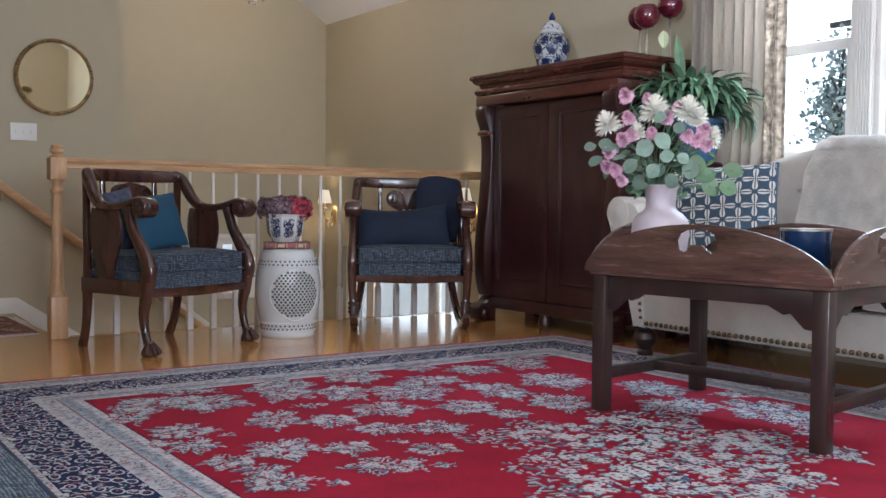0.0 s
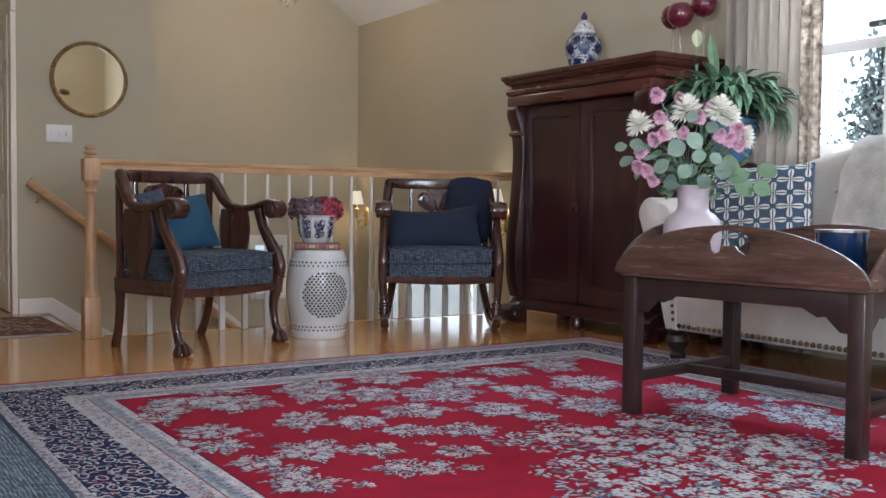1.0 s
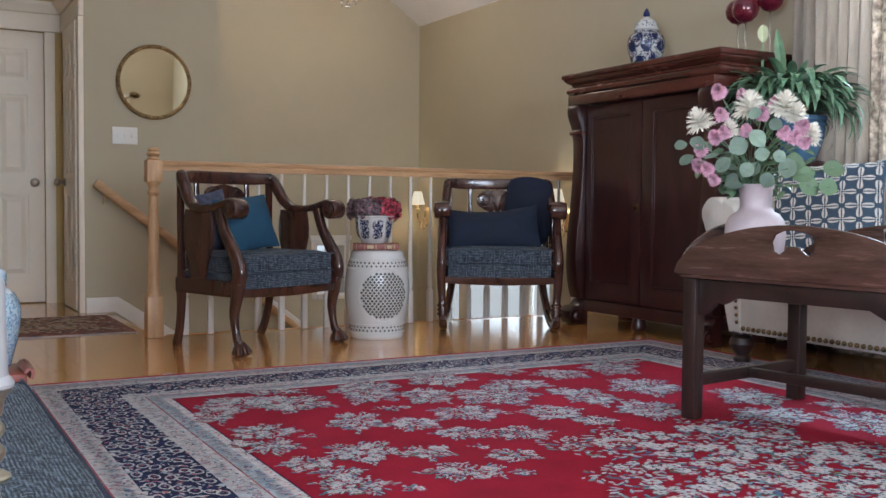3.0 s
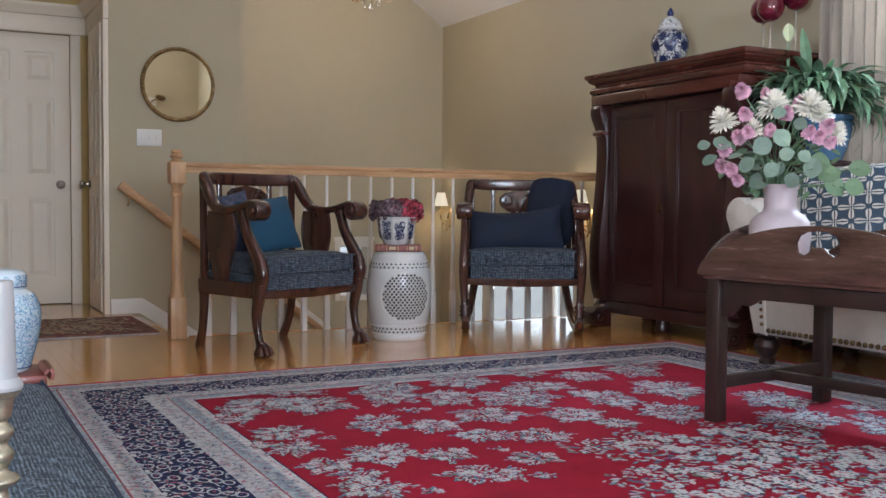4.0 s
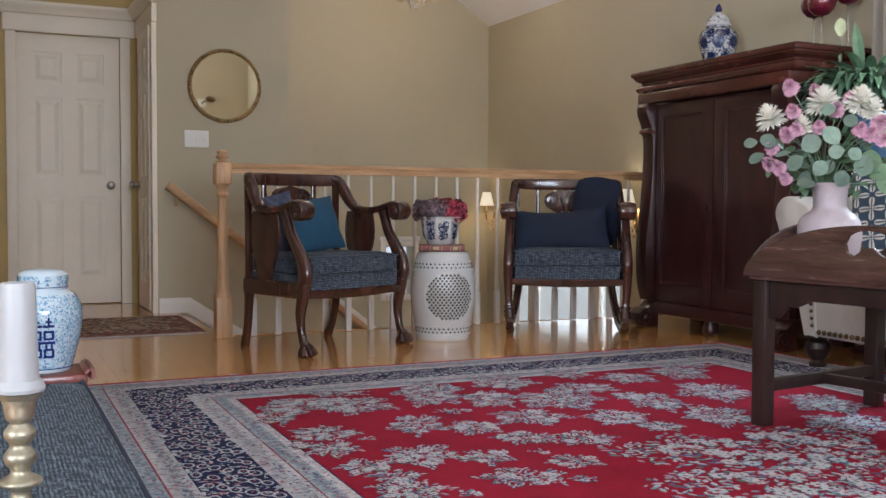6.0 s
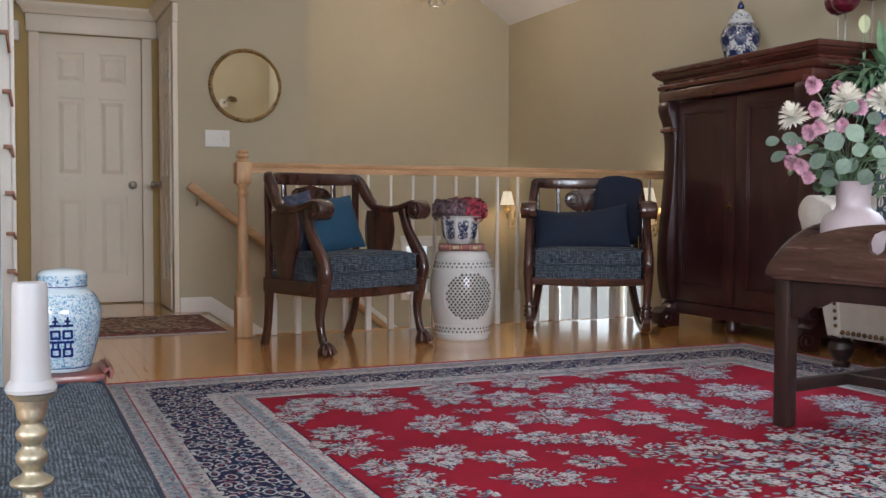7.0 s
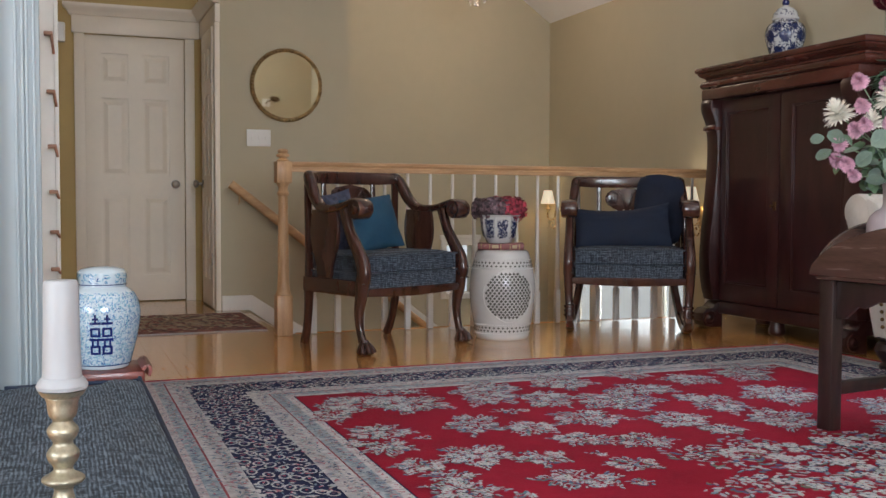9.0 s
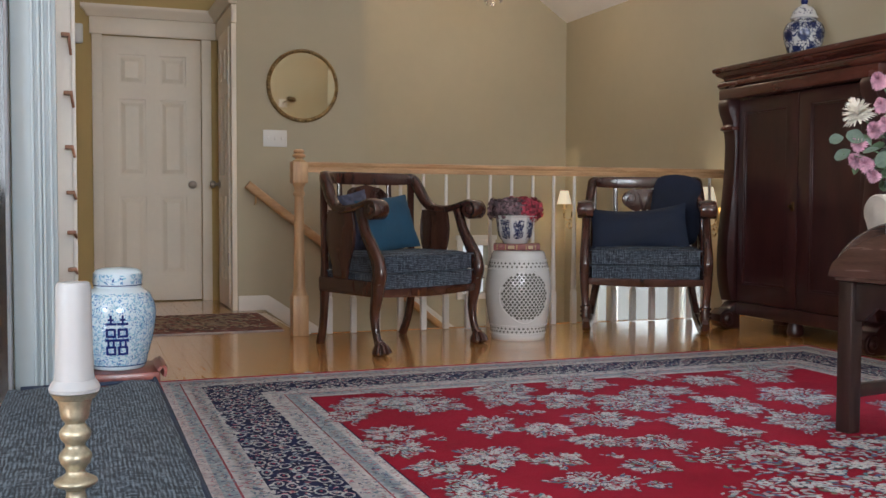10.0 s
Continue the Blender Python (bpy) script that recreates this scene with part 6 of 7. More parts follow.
def peace_lily(x, y, z):
    rnd = random.Random(12)
    stand = thing("plant_stand", pose(x, y, 0), "round dark wood plant stand beside the sofa", "plant stand")
    part("top", lathe([(0.001, z - 0.03), (0.115, z - 0.03), (0.125, z - 0.02), (0.125, z - 0.008), (0.118, z), (0.001, z)], 36), MAHOG, stand)
    part("column", lathe([(0.05, 0.05), (0.03, 0.1), (0.022, 0.3), (0.034, 0.45), (0.022, 0.6), (0.02, 0.85), (0.04, z - 0.03)], 24), MAHOG, stand)
    part("foot", lathe([(0.001, 0), (0.11, 0), (0.115, 0.02), (0.08, 0.04), (0.05, 0.052)], 30), MAHOG, stand)
    pot = thing("plant_pot", pose(x, y, z), "glossy blue ceramic plant pot with a ribbed rim", "pot")
    BLUEP = mat("blue_glaze", (0.09, 0.17, 0.28), 0.18, var=0.25, scale=7, coat=0.5)
    part("body", lathe([(0.001, 0), (0.07, 0.0), (0.078, 0.01), (0.098, 0.06), (0.115, 0.12), (0.122, 0.165), (0.118, 0.17), (0.125, 0.176), (0.125, 0.19), (0.118, 0.196), (0.128, 0.205), (0.128, 0.225), (0.115, 0.23), (0.108, 0.2), (0.001, 0.19)], 40), BLUEP, pot)
    pl = thing("peace_lily", pose(x - 0.045, y + 0.04, z + 0.225), "lush green peace lily with drooping leaves", "plant")
    vs, fs = [], []
    for k in range(380):
        a = rnd.uniform(0, 2 * math.pi)
        tilt = rnd.uniform(0.35, 1.35)
        if math.cos(a - 3.9) > 0.4:
            tilt *= 0.7
        d = Vector((math.cos(a) * math.sin(tilt), math.sin(a) * math.sin(tilt), math.cos(tilt)))
        st = rnd.uniform(0.05, 0.17)
        b = Vector((0.05 * math.cos(a), 0.05 * math.sin(a), 0)) + d * st
        b.x = min(b.x, 0.06)
        b.y *= 1.25
        if d.x > 0.35:
            d.x = 0.35
        leaf_mesh(vs, fs, b, d, Vector((0, 0, 1)), rnd.uniform(0.16, 0.31), rnd.uniform(0.026, 0.05), rnd.uniform(1.0, 2.7), 7, 0.3)
    tagged(soup("leaves", vs, fs, LEAFD, pl), kind="stuff")
    stems = bmesh.new()
    for k in range(40):
        a = rnd.uniform(0, 2 * math.pi)
        tube([(0.02 * math.cos(a), 0.02 * math.sin(a), 0), (0.05 * math.cos(a), 0.05 * math.sin(a), 0.09), (0.09 * math.cos(a) * 0.8, 0.09 * math.sin(a), 0.16)], 0.0025, stems, 2, 5)
    tagged(part("stem_tangle", stems, LEAFD, pl), kind="stuff")
    SPATHE = mat("green_white_spathe", (0.55, 0.6, 0.38), 0.5, var=0.15, scale=10)
    for dx, dy, h in ((-0.02, 0.16, 0.40), (-0.1, 0.34, 0.28)):
        vs, fs = [], []
        leaf_mesh(vs, fs, Vector((dx, dy, h)), Vector((0.05, 0.1, 1)), Vector((-0.7, -0.6, 0)), 0.10, 0.055, 0.3, 6, 0.5)
        soup("white_spathe", vs, fs, SPATHE, pl)
    vs, fs = [], []
    leaf_mesh(vs, fs, Vector((-0.02, 0.02, 0.2)), Vector((-0.1, 0.12, 1)), Vector((-0.7, -0.6, 0)), 0.26, 0.05, 0.2, 6, 0.3)
    leaf_mesh(vs, fs, Vector((-0.02, 0.16, 0.2)), Vector((0.0, 0.02, 1)), Vector((-0.7, -0.6, 0)), 0.21, 0.012, 0.1, 4, 0.3)
    soup("upright_leaf", vs, fs, LEAFD, pl)


peace_lily(4.215, 3.84, 0.97)

# books, cachepot and dried hydrangeas on the stool
bk = thing("book_stack", pose(2.497, 5.25, 0.485, 0, 0, -24), "worn red leather book lying on the stool", "book")
BOOKR = mat("red_leather", (0.17, 0.045, 0.045), 0.5, var=0.3, scale=20, wear=(0.30, 0.17, 0.13))
PAGES = mat("aged_pages", (0.40, 0.31, 0.19), 0.9, var=0.2, scale=40, stretch=(1, 1, 14))
part("cover", box(-0.125, 0.125, -0.09, 0.085, 0.0, 0.006, 0.002), BOOKR, bk)
part("cover", box(-0.125, 0.125, -0.09, 0.085, 0.028, 0.034, 0.002), BOOKR, bk)
part("pages", box(-0.12, 0.12, -0.082, 0.082, 0.006, 0.028), PAGES, bk, smooth=False)
part("spine", box(-0.125, 0.125, -0.096, -0.086, 0.0, 0.034, 0.004), BOOKR, bk)
for k, w in ((-0.105, 0.004), (-0.06, 0.004), (0.0, 0.004), (0.05, 0.004), (0.1, 0.004)):
    part("gilt_band", box(k - w / 2, k + w / 2, -0.0975, -0.0965, 0.002, 0.032), GILT, bk, smooth=False)
for k, w in ((-0.03, 0.035), (0.074, 0.026)):
    part("spine_label", box(k - w / 2, k + w / 2, -0.0972, -0.0966, 0.008, 0.026), PAGES, bk, smooth=False)
cp = [(0.062, 0.0), (0.069, 0.004), (0.074, 0.016), (0.092, 0.04), (0.101, 0.07), (0.104, 0.11), (0.109, 0.142)]
cpt = thing("cachepot", pose(2.487, 5.25, 0.519), "octagonal blue and white porcelain flower pot", "pot")
part("body", lathe(cp + [(0.116, 0.146), (0.118, 0.152), (0.11, 0.154), (0.10, 0.14), (0.001, 0.12)], 8), PORC, cpt).matrix_basis = pose(0, 0, 0, 0, 0, 10)
sp = []
for k in range(8):
    a0 = radians(10 + 22.5) + k * math.pi / 4
    sp += [(a0 + max(-0.26, min(0.26, rnd.gauss(0, 0.16))), rnd.uniform(0.03, 0.128), rnd.uniform(0.007, 0.017), rnd.uniform(0.003, 0.007), rnd.uniform(0, 6.3)) for _ in range(120)]
painted(cpt, [(r * 0.955, z) for r, z in cp], "flower_brushwork", sp, COBALTS, 0.0015)
hy = thing("dried_hydrangea", pose(2.487, 5.25, 0.664), "dried red and brown hydrangea heads in a pot", "flowers")
for cx, cy, r, material, nm in ((-0.085, 0.045, 0.052, HYDBROWN, "brown_flower_head"), (-0.045, 0.0, 0.058, HYDBROWN, "brown_flower_head"), (-0.075, -0.02, 0.045, HYDBROWN, "brown_flower_head"), (0.0, -0.03, 0.05, HYDBROWN, "brown_flower_head"), (0.04, -0.045, 0.058, HYDRED, "red_flower_head"), (0.09, -0.035, 0.05, HYDRED, "red_flower_head"), (0.06, 0.0, 0.062, HYDRED, "red_flower_head"), (0.01, 0.04, 0.055, HYDRED, "red_flower_head")):
    vs, fs = [], []
    for k in range(110):
        d = sphere_dir(rnd, 0.45)
        c = Vector((cx * 0.92, cy, 0.035)) + Vector((d.x * r * 1.02, d.y * r, d.z * r * 1.1)) * rnd.uniform(0.72, 1.18)
        t = d.orthogonal().normalized()
        q = d.cross(t)
        s = rnd.uniform(0.014, 0.026)
        for i in range(4):
            a = i * math.pi / 2 + rnd.random() * 0.4
            leaf_mesh(vs, fs, c, t * math.cos(a) + q * math.sin(a) + d * rnd.uniform(0.2, 0.9), d, s, s * 0.8, 0.5, 2, 0.3)
    head = tagged(soup(nm, vs, fs, material, hy), kind="stuff")
    core = bmesh.new()
    bmesh.ops.create_icosphere(core, subdivisions=2, radius=r * 0.6, matrix=Matrix.Translation((cx * 0.92, cy, 0.035)) @ Matrix.Diagonal((1, 1, 0.8, 1)))
    part("core", core, material, hy)
vs, fs = [], []
for k in range(26):
    a = rnd.uniform(0, 6.3)
    leaf_mesh(vs, fs, Vector((0.07 * math.cos(a), 0.07 * math.sin(a), 0.012)), Vector((math.cos(a), math.sin(a), 0.25)), Vector((0, 0, 1)), 0.05, 0.03, 0.5, 4)
tagged(soup("dry_leaves", vs, fs, mat("grey_dry_leaf", (0.16, 0.17, 0.12), 0.7, rand=0.3, island=True), hy), kind="stuff")

# round mirror with a beaded gilt frame, switch plate
mi = thing("round_mirror", pose(1.72, 7.13, 1.543, 2.4, 0, 0), "round wall mirror in a beaded gilt frame", "mirror")
# Dark greenish tint puts a dimmer reflection into the silver; rear wall is overlit.
MIRR = mat("dimmed_mirror_silver", (0.66, 0.68, 0.62), 0.02, metal=1.0, var=0.0, scale=3)
b = lathe([(0.001, 0.01), (0.228, 0.01), (0.228, 0.016), (0.001, 0.016)], 72)
b.transform(pose(0, 0, 0, 90, 0, 0))
part("mirror_glass", b, MIRR, mi)
b = lathe([(0.222, 0.002), (0.25, 0.002), (0.251, 0.012), (0.246, 0.02), (0.238, 0.024), (0.228, 0.02), (0.222, 0.014)], 72)
b.transform(pose(0, 0, 0, 90, 0, 0))
part("frame", b, GILT, mi)
for k in range(64):
    a = 2 * math.pi * k / 64
    b = bmesh.new()
    bmesh.ops.create_icosphere(b, subdivisions=1, radius=0.0112, matrix=pose(0.239 * math.cos(a), -0.021, 0.239 * math.sin(a)))
    part("bead", b, GILT, mi)
sw = thing("light_switch", pose(1.53, 7.139, 1.178), "white three-gang light switch plate", "switch")
part("plate", box(-0.082, 0.082, -0.006, 0.0, -0.057, 0.057, 0.003), PLASTIC, sw)
for k in (-1, 0, 1):
    part("toggle", box(k * 0.046 - 0.005, k * 0.046 + 0.005, -0.014, -0.006, -0.012, 0.012, 0.002), PLASTIC, sw)


# dark wall lamp on the rear wall, seen in the mirror
wl = thing("rear_wall_lamp", pose(3.70, -3.38, 1.66), "dark bronze wall lamp on a pale plate", "wall lamp")
part("plate", box(-0.16, -0.02, 0.0, 0.02, -0.13, 0.0, 0.006), PLASTIC, wl)
part("shade", lathe([(0.001, -0.05), (0.05, -0.04), (0.09, 0.0), (0.06, 0.04), (0.001, 0.05)], 24), DARKBRASS, wl, m=pose(0.03, 0.14, 0.0, 0, 12, 0))
part("arm", tube([(-0.09, 0.02, -0.08), (-0.09, 0.08, -0.05), (-0.02, 0.13, -0.01)], 0.012), DARKBRASS, wl)

# wall sconces with pleated shades
def sconce(m, on):
    s = thing("wall_sconce", m, "brass wall sconce with a small lit pleated shade", "wall lamp", "stairwell sconces")
    bp = lathe([(0.001, 0), (0.05, 0), (0.05, 0.006), (0.035, 0.016), (0.001, 0.02)], 24, squash=1.7)
    bp.transform(pose(0, 0, -0.11, 0, 90, 0) @ pose(0, 0, 0, 0, 0, 90))
    part("backplate", bp, BRASS, s)
    part("arm", tube([(0.01, 0, -0.11), (0.06, 0, -0.15), (0.1, 0, -0.12), (0.1, 0, -0.05)], 0.006), BRASS, s)
    part("scroll_ornament", tube([(0.01, 0, -0.13), (0.035, 0, -0.22), (0.07, 0, -0.2), (0.055, 0, -0.165), (0.04, 0, -0.185)], 0.005), BRASS, s)
    part("candle_cup", lathe([(0.001, -0.06), (0.02, -0.055), (0.026, -0.045), (0.011, -0.04), (0.011, 0.0), (0.001, 0.0)], 16), BRASS, s, m=pose(0.1, 0, 0))
    b = bmesh.new()
    n = 48
    r1 = [b.verts.new(((0.062 + 0.003 * (i % 2)) * math.cos(2 * math.pi * i / n), (0.062 + 0.003 * (i % 2)) * math.sin(2 * math.pi * i / n), -0.005)) for i in range(n)]
    r2 = [b.verts.new(((0.034 + 0.002 * (i % 2)) * math.cos(2 * math.pi * i / n), (0.034 + 0.002 * (i % 2)) * math.sin(2 * math.pi * i / n), 0.115)) for i in range(n)]
    for i in range(n):
        b.faces.new((r1[i], r1[(i + 1) % n], r2[(i + 1) % n], r2[i]))
    part("shade", b, SHADE, s, m=pose(0.1, 0, 0), smooth=False)


SHADE = mat("glowing_shade", (0.75, 0.62, 0.42), 0.9, var=0.05)
sb = SHADE.node_tree.nodes["Principled BSDF"]
sb.inputs["Emission Color"].default_value, sb.inputs["Emission Strength"].default_value = (1.0, 0.84, 0.60, 1), 0.55
for y in (8.22, 6.08):
    sconce(pose(EAST, y, 0.74, 0, 0, 180), True)
    l = lamp("sconce_bulb", "POINT", pose(EAST - 0.1, y, 0.80), 2.6, (1.0, 0.80, 0.55))
    l.data.shadow_soft_size = 0.03

# chandelier over the stairwell: only its lowest crystals hang into view
cl = lamp("chandelier_bulbs", "POINT", pose(3.17, 7.2, 2.46), 19, (1.0, 0.76, 0.56))
cl.data.shadow_soft_size = 0.22
ch = thing("chandelier", pose(3.17, 7.2, 2.2), "brass and crystal chandelier hanging over the stairwell", "chandelier")
part("stem", tube([(0, 0, 0.1), (0, 0, 0.5), (0, 0, roof(3.17) - 2.2)], 0.008), BRASS, ch)
part("hub", lathe([(0.001, 0.06), (0.03, 0.08), (0.05, 0.12), (0.03, 0.17), (0.012, 0.2), (0.001, 0.2)], 20), BRASS, ch)
for k in range(6):
    a = k * math.pi / 3
    part("arm", tube([(0.04 * math.cos(a), 0.04 * math.sin(a), 0.12), (0.14 * math.cos(a), 0.14 * math.sin(a), 0.07), (0.22 * math.cos(a), 0.22 * math.sin(a), 0.14)], 0.005), BRASS, ch)
    part("candle_sleeve", lathe([(0.001, 0.14), (0.02, 0.145), (0.01, 0.15), (0.01, 0.22), (0.001, 0.22)], 10), WAX, ch, m=pose(0.22 * math.cos(a), 0.22 * math.sin(a), 0))
for k in range(12):
    a = k * math.pi / 6
    r = 0.11 if k % 2 else 0.06
    part("crystal_drop", lathe([(0.001, 0.0), (0.008, 0.012), (0.006, 0.03), (0.001, 0.05)], 6), CLEAR, ch, m=pose(r * math.cos(a), r * math.sin(a), 0.028 + 0.02 * (k % 3)), smooth=False)
part("crystal_ball", lathe([(0.001, 0.0), (0.014, 0.008), (0.02, 0.022), (0.014, 0.036), (0.001, 0.06)], 8), CLEAR, ch, smooth=False)

# brass candlestick with an ivory candle, on the bench
cs = thing("candlestick", pose(0.252, 1.385, 0.335), "turned brass candlestick on the bench", "candlestick")
part("stick", lathe([(max(0.001, float(a) * 0.88), float(b)) for a, b in spline([(0.001, 0), (0.048, 0), (0.049, 0.006), (0.036, 0.016), (0.027, 0.035), (0.02, 0.06), (0.014, 0.085), (0.011, 0.1), (0.022, 0.106), (0.024, 0.111), (0.013, 0.117), (0.011, 0.122), (0.017, 0.13), (0.018, 0.138), (0.011, 0.147), (0.0165, 0.155), (0.0175, 0.162), (0.011, 0.17), (0.0155, 0.176), (0.0175, 0.188), (0.0185, 0.196), (0.001, 0.197)], 4)], 32), PALEBRASS, cs)
part("drip_pan", lathe([(0.001, 0.196), (0.02, 0.196), (0.024, 0.202), (0.001, 0.203)], 32), PALEBRASS, cs)
cd = thing("pillar_candle", pose(0.252, 1.385, 0.538), "ivory candle with a flared dripped base", "candle")
part("wax", lathe([(0.001, 0.006), (0.0205, 0.006), (0.0192, 0.018), (0.0182, 0.05), (0.0172, 0.108), (0.0155, 0.112), (0.001, 0.111)], 32), WAX, cd)
part("wax_collar", lathe([(0.001, 0), (0.0245, 0.0), (0.0255, 0.004), (0.023, 0.009), (0.0205, 0.012), (0.001, 0.012)], 32), WAX, cd)

# white fluted casing, dark glass beyond it, and the peg ladder further on
bm = box(0.118, 0.214, 2.735, 2.759, 0.0, 2.4, 0.003)
# White trim with dimmer, cooler light put into its colour, against the rear fill.
DIMWHITE = mat("dimmed_white_paint", (0.28, 0.325, 0.345), 0.4, var=0.03, scale=4)
oc = structure(part("opening_casing", bm, DIMWHITE), "white fluted door casing at the wall end", "trim")
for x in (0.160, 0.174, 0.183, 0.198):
    part("flute", box(x, x + 0.007, 2.727, 2.7345, 0.0, 2.4, 0.003), DIMWHITE, oc)
fp = thing("glass_door_cabinet", pose(-0.2, 2.70, 0), "dark glass fronted cabinet against the wall", "cabinet")
part("case", box(-0.45, 0.315, 0.0, 0.055, 0.0, 2.1, 0.005), mat("grey_frame_paint", (0.25, 0.26, 0.28), 0.4), fp)
part("glass_front", box(-0.40, 0.307, -0.008, -0.001, 0.06, 2.05), BLACK, fp, smooth=False)
lad = thing("peg_ladder", pose(0.172, 4.35, 0), "tall white painted board with wooden pegs", "peg board")
part("board", box(0.004, 0.082, 0.0, 0.03, 0.0, 1.75, 0.004), TRIM, lad)
part("edge_strip", box(0.066, 0.0815, -0.012, -0.001, 0.0, 1.75, 0.003), TRIM, lad)
PEG = mat("peg_wood", (0.30, 0.15, 0.09), 0.5, var=0.3, scale=20)
for k, (x, z, l) in enumerate(((0.05, 1.359, 0.07), (0.057, 1.143, 0.05), (0.059, 0.94, 0.035), (0.062, 0.769, 0.022), (0.063, 0.618, 0.018), (0.064, 0.478, 0.015))):
    p = box(x - 0.018, x + 0.014, -0.05, -0.013, z - 0.006, z + 0.008, 0.003)
    sweep([(x + 0.008, -0.04, z, 0.012, 0.012), (x + 0.013, -0.03, z - l * 0.6, 0.011, 0.011), (x + 0.016, -0.014, z - l, 0.01, 0.01)], (0, 1, 0), p, 2, 8, 3)
    part("peg", p, PEG, lad)
cb = thing("door_chime", pose(0.27, 7.94, 1.94), "white door chime box on the hall wall", "door chime")
part("cover", box(-0.034, 0.034, -0.045, -0.001, -0.07, 0.07, 0.012), PLASTIC, cb)

# curtain, gathered at the side of the window
def curtain(name, y0, y1, folds, x, material, label, amp=0.035):
    b = bmesh.new()
    n, h = folds * 10, 14
    rows = []
    for k in range(h + 1):
        z = 0.015 + (2.30 - 0.015) * k / h
        row = []
        for i in range(n + 1):
            t = i / n
            ph = 2 * math.pi * folds * t + 0.35 * math.sin(3.1 * t + k * 0.12)
            row.append(b.verts.new((x + amp * math.sin(ph) + 0.006 * math.sin(2.3 * ph + k * 0.3), y0 + (y1 - y0) * t + 0.012 * math.sin(2 * ph), z)))
        rows.append(row)
    for p, q in zip(rows, rows[1:]):
        for i in range(n):
            b.faces.new((p[i], p[i + 1], q[i + 1], q[i]))
    r = bmesh.ops.solidify(b, geom=b.faces[:], thickness=0.003)
    ob = tagged(part(name, b, material), label, "curtain")
    return ob


curtain("curtain", 3.52, 3.98, 7, 4.325, CURTAIN, "taupe pleated curtain hanging beside the window")
curtain("curtain_lining", 3.385, 3.505, 2, 4.31, CURTAINB, "patterned beige edge of the gathered curtain", 0.02)
rod = thing("curtain_rod", pose(0, 0, 0), "dark metal curtain rod above the window", "curtain rod")
part("rod", tube([(4.32, 1.35, 2.33), (4.32, 2.6, 2.33), (4.32, 4.05, 2.33)], 0.012), DARKBRASS, rod)
part("bracket", box(4.32, 4.399, 3.98, 4.0, 2.32, 2.34, 0.003), DARKBRASS, rod)


# patterned sofa pillow with leaf crosses
def cross_pillow(m):
    w, h, t = 0.50, 0.43, 0.15
    p = thing("patterned_pillow", m, "navy pillow with white leaf-cross pattern on the sofa", "pillow")
    part("cover", shifted(cushion(w, h, t, 18, 0.12, puff=1.6, seed=1), 0, 0, -t / 2), mat("navy_blue_canvas", (0.045, 0.075, 0.115), 0.9, var=0.2, scale=9, bump=0.3, bump_scale=300), p)

    def top(x, y):
        u, v = 2 * x / w, 2 * y / h
        f = (max(0, 1 - abs(u) ** 2.4) * max(0, 1 - abs(v) ** 2.4)) ** 0.55
        return t / 2 * (0.12 + 0.88 * f) + 0.006
    vs, fs = [], []

    def blade(cx, cy, a, l, w2):
        b0 = len(vs)
        pts = ((0, 0), (0.25, 0.5), (0.55, 0.6), (0.8, 0.4), (1, 0), (0.8, -0.4), (0.55, -0.6), (0.25, -0.5))
        for u, v in pts:
            x, y = cx + l * u * math.cos(a) - w2 * v * math.sin(a), cy + l * u * math.sin(a) + w2 * v * math.cos(a)
            if abs(x) > w * 0.485 or abs(y) > h * 0.485:
                x, y = max(-w * 0.485, min(w * 0.485, x)), max(-h * 0.485, min(h * 0.485, y))
            vs.append((x, y, top(x, y)))
        fs.append(tuple(range(b0, b0 + 8)))
    for i in range(-4, 5):
        for j in range(-4, 5):
            cx, cy = i * 0.072 + 0.012, j * 0.064
            if (i + j) % 2 == 0 and abs(cx) < w * 0.5 and abs(cy) < h * 0.5:
                for a, reach in ((0.0, 0.062), (1.571, 0.056), (3.142, 0.062), (4.712, 0.056)):
                    for k in range(8):
                        e = 0.004 + k * (reach - 0.012) / 7
                        for sg in (0.8, -0.8):
                            blade(cx + e * math.cos(a) - 0.0022 * math.sin(a) * sg, cy + e * math.sin(a) + 0.0022 * math.cos(a) * sg, a + sg, 0.004 + 0.013 * math.sin(math.pi * (k + 0.5) / 8.0), 0.0047)
    tagged(soup("leaf_print", vs, fs, mat("white_print", (0.62, 0.60, 0.55), 0.9, var=0.08, scale=20), p), kind="stuff")


cross_pillow(pose(3.88, 3.38, 0.72, 0, 0, 24) @ Matrix(((0, 0, -1, 0), (-1, 0, 0, 0), (0, 1, 0, 0), (0, 0, 0, 1))) @ pose(0, 0, 0, -14, 0, 4))

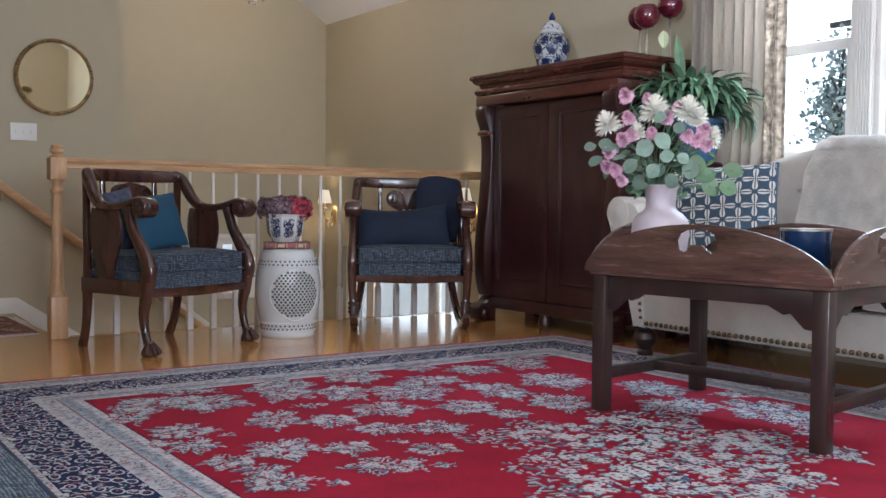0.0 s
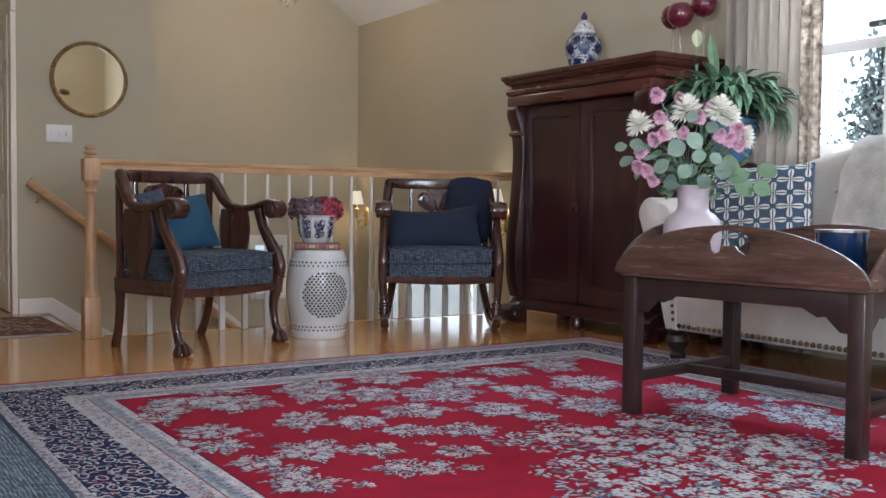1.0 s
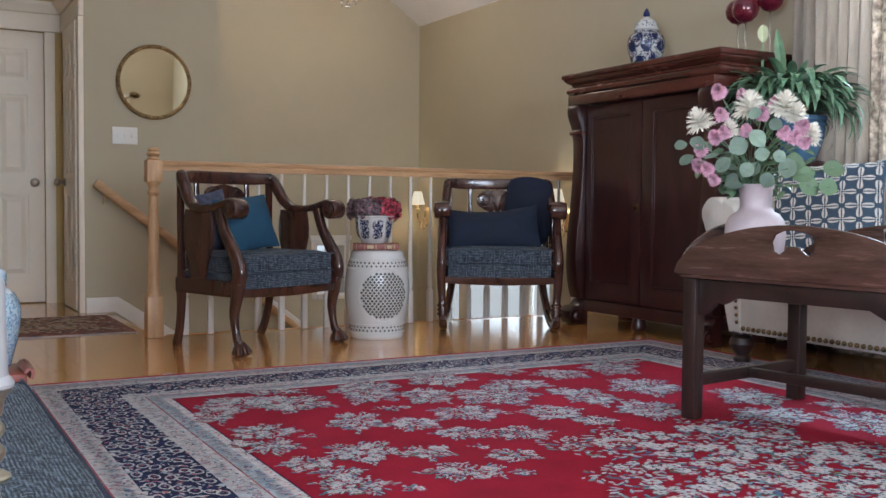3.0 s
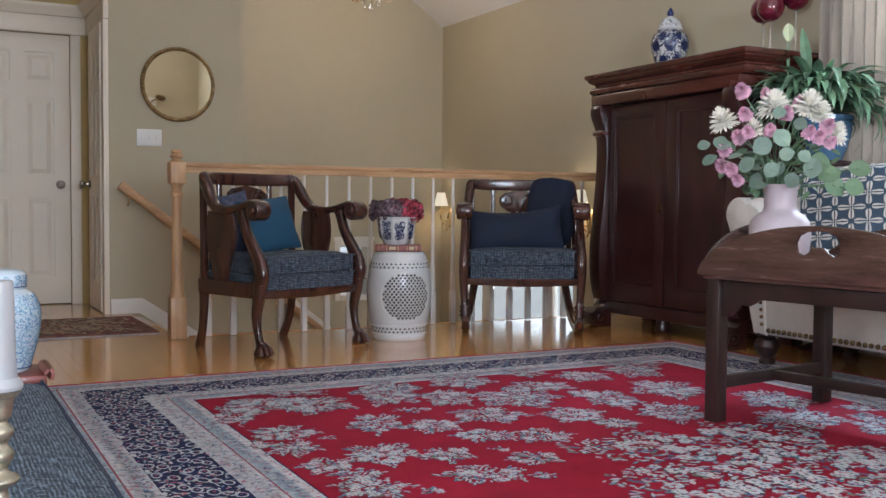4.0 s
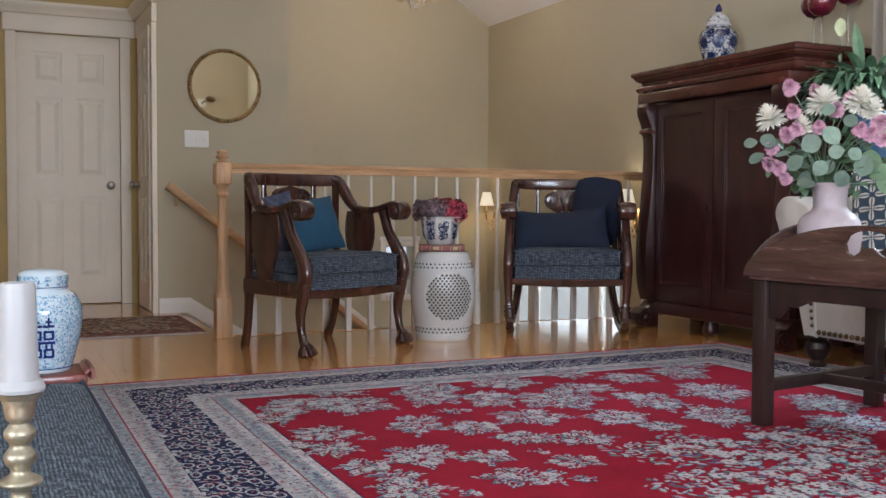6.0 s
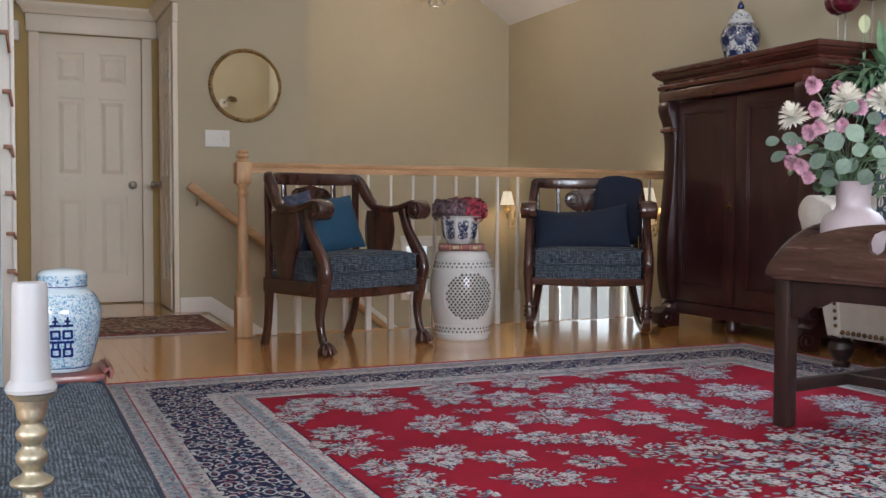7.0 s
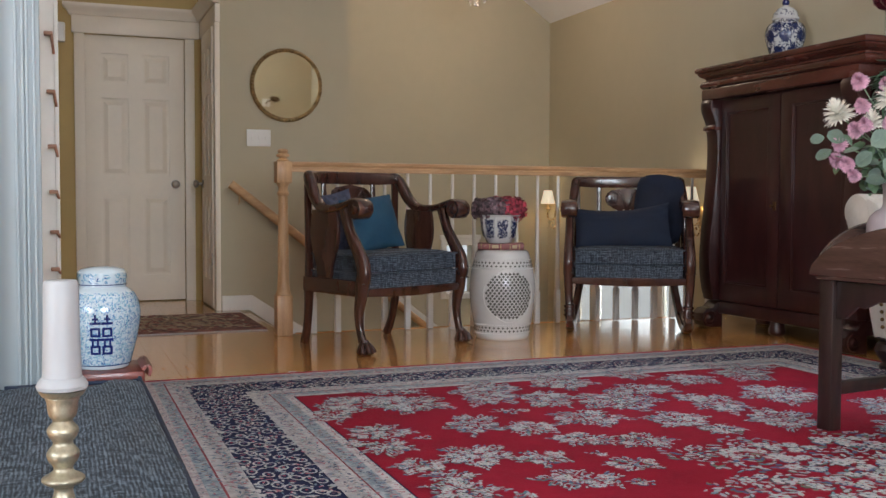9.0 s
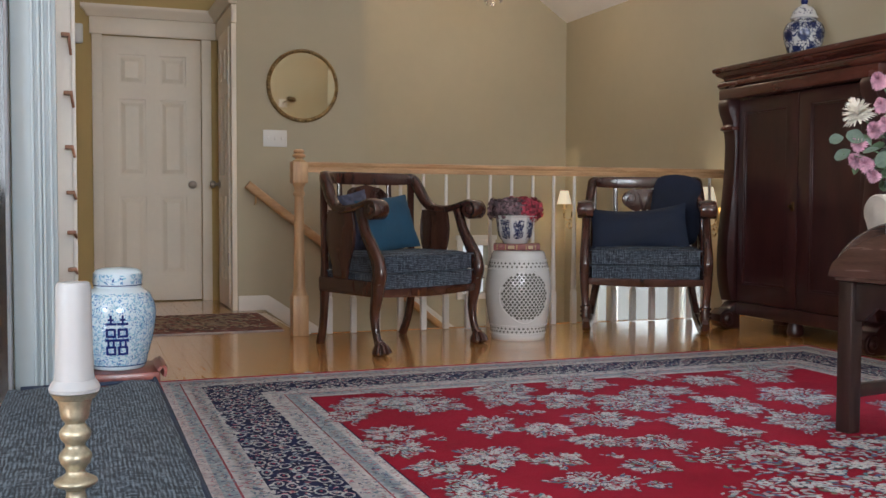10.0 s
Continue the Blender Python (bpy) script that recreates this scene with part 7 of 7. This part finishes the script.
# quilted throw over the sofa back
def throw():
    b = bmesh.new()
    line = spline([(4.262, 0.62), (4.285, 0.9), (4.275, 1.01), (4.22, 1.05), (4.15, 1.037), (4.10, 0.97), (4.055, 0.85), (4.02, 0.70), (3.985, 0.56), (3.93, 0.512), (3.75, 0.505), (3.60, 0.495), (3.565, 0.46), (3.555, 0.38)], 5)
    n = 46
    rows = []
    for k, q in enumerate(line):
        row = []
        for i in range(n + 1):
            y = 2.02 + (3.02 + 0.10 * (k / len(line)) - 2.02) * i / n
            w = 0.009 * noise.noise((y * 7, k * 0.3, 0)) + 0.006 * math.cos(k * 1.25 + 2.2 * noise.noise((y * 3, 0, 5))) + 0.003 * math.sin(y * 80 + k)
            row.append(b.verts.new((q[0] - 0.012 + w, y + 0.012 * noise.noise((k * 0.3, i * 0.1, 4)), q[1] + 0.012 + w)))
        rows.append(row)
    for p, q in zip(rows, rows[1:]):
        for i in range(n):
            b.faces.new((p[i], p[i + 1], q[i + 1], q[i]))
    bmesh.ops.solidify(b, geom=b.faces[:], thickness=0.006)
    tagged(part("throw_blanket", b, QUILT), "cream quilted throw draped over the sofa back", "blanket")


throw()

# on the butler's table
cu = thing("candle_jar", pose(2.905, 2.24, 0.512), "navy glass candle jar with a pale metal rim", "candle")
NAVYG = mat("navy_glass", (0.008, 0.022, 0.06), 0.08, var=0.1, scale=5, coat=0.6)
part("body", lathe([(0.001, 0), (0.078, 0), (0.081, 0.006), (0.081, 0.148), (0.076, 0.15), (0.075, 0.1), (0.001, 0.098)], 48), NAVYG, cu)
part("rim", lathe([(0.0765, 0.148), (0.082, 0.148), (0.0825, 0.156), (0.0765, 0.156)], 48), NICKEL, cu)
part("wax", lathe([(0.001, 0.098), (0.075, 0.0985), (0.075, 0.11), (0.001, 0.11)], 32), WAX, cu)
SHELL = mat("grey_shell", (0.50, 0.47, 0.44), 0.4, var=0.3, scale=30, bump=0.4, bump_scale=120)
bowl = thing("shell_bowl", pose(2.95, 2.5, 0.512), "shallow dish holding a heap of grey shells", "bowl")
part("dish", lathe([(0.001, 0), (0.05, 0), (0.09, 0.03), (0.1, 0.05), (0.096, 0.05), (0.085, 0.032), (0.001, 0.012)], 32), PORC, bowl)
rnd = random.Random(77)
for k in range(17):
    a, r = rnd.uniform(0, 6.3), 0.075 * math.sqrt(rnd.random())
    b = lathe([(0.001, -0.02), (0.012, -0.014), (0.018, 0.0), (0.014, 0.012), (0.008, 0.022), (0.001, 0.032)], 10, squash=0.7)
    tagged(part("shell", b, SHELL, bowl, m=pose(r * math.cos(a), r * math.sin(a) * 1.2, 0.055 + 0.085 * (1 - r / 0.075) * rnd.random() + 0.02, rnd.uniform(0, 180), rnd.uniform(0, 180), 0)))


# ---- outside the windows: shrubs and a far pole ----
def tree(name, x, y, h, r, seed, label, conifer=False):
    rnd = random.Random(seed)
    t = thing(name, pose(x, y, -1.62), label, "tree")
    part("trunk", sweep([(0, 0, 0, 0.16, 0.16), (0.05, 0.02, h * 0.4, 0.11, 0.11), (0.0, 0.06, h * 0.75, 0.06, 0.06), (0.02, 0.0, h * 0.97, 0.02, 0.02)], (0, 1, 0), None, 4, 8, 2), BARK, t)
    limbs = bmesh.new()
    vs, fs = [], []
    for k in range(70):
        f = rnd.uniform(0.12, 1.0)
        a = rnd.uniform(0, 6.3)
        reach = r * ((1 - f) * 1.05 + 0.06 if conifer else (0.45 + 0.75 * math.sin(math.pi * f))) * rnd.uniform(0.6, 1.1)
        tip = Vector((reach * math.cos(a), reach * math.sin(a), h * f + (0.0 if conifer else 0.3)))
        base = Vector((0, 0, h * f * 0.9))
        tube([tuple(base), tuple(base.lerp(tip, 0.5) + Vector((0, 0, 0.06))), tuple(tip)], 0.012, limbs, 2, 4)
        for _ in range(34):
            c = base.lerp(tip, rnd.uniform(0.35, 1.08)) + Vector((rnd.gauss(0, 0.13), rnd.gauss(0, 0.13), rnd.gauss(0, 0.13)))
            leaf_mesh(vs, fs, c, sphere_dir(rnd), sphere_dir(rnd), rnd.uniform(0.07, 0.14), rnd.uniform(0.04, 0.08), 0.4, 2)
    part("limbs", limbs, BARK, t)
    tagged(soup("crown", vs, fs, FOLI, t), kind="stuff")


BARK = mat("grey_bark", (0.16, 0.13, 0.10), 0.9, var=0.3, scale=14, bump=0.6, bump_scale=40)
# Pale base: the glare and haze outside are put into the leaf colour.
FOLI = mat("glare_pale_foliage", (0.40, 0.44, 0.39), 0.7, var=0.3, scale=3, rand=0.4, island=True)
tree("shrub_tree", 12.0, 8.2, 4.7, 1.2, 3, "tall dark green conifer outside the window", True)
tree("shrub_tree", 12.4, 9.3, 3.0, 1.1, 4, "leafy green shrub outside the window")
tree("shrub_tree", 11.5, 7.1, 3.5, 1.2, 6, "leafy green shrub outside the window")
pole = thing("utility_pole", pose(24, 15.6, -1.62), "distant wooden utility pole with a crossarm", "pole")
part("shaft", lathe([(0.16, 0), (0.13, 8.2)], 12), BARK, pole)
part("crossarm", box(-0.06, 0.06, -1.0, 1.0, 7.2, 7.35, 0.01), BARK, pole)


# ---- floor strips: separate planks where the floor lies open, the covered rest joined ----
fl = bpy.data.objects["floor"]
PW = 0.083


def plank_mesh(length):
    me = bpy.data.meshes.new("plank")
    b = box(0.0002, PW - 0.0002, 0.0002, length - 0.0002, -0.0115, 0.0, 0.0004, seg=1)
    b.to_mesh(me)
    b.free()
    me.materials.append(PLANK)
    return me


SHAPES = [plank_mesh(l) for l in (0.72, 0.9, 1.08, 1.3)]
LENGTHS = (0.72, 0.9, 1.08, 1.3)
rnd = random.Random(2)
rest = bmesh.new()
placed = 0
col = 0
x = -3.6 + 0.004
while x + PW < EAST:
    far = 7.94 if 0.17 < x < 1.36 else EDGE - 0.022
    if x < 0.17:
        far = 2.7
    y = -3.48 + rnd.uniform(0, 0.4)
    box(x + 0.0006, x + PW - 0.0006, -3.48, y, -0.0115, 0.0, bm=rest)
    while y < far - 0.02:
        k = rnd.randrange(4)
        if y + LENGTHS[k] <= far and y + LENGTHS[k] > 4.2 and x > 0.15 and placed < 300:
            p = new("plank", SHAPES[k])
            p.location = (x, y, 0)
            p.parent = fl
            placed += 1
            y += LENGTHS[k]
        else:
            e = min(y + LENGTHS[k], far)
            box(x + 0.0006, x + PW - 0.0006, y + 0.0006, e - 0.0006, -0.0115, 0.0, bm=rest)
            y = e
    x += PW
tagged(part("plank_rest", rest, PLANK, fl, smooth=False), kind="stuff")
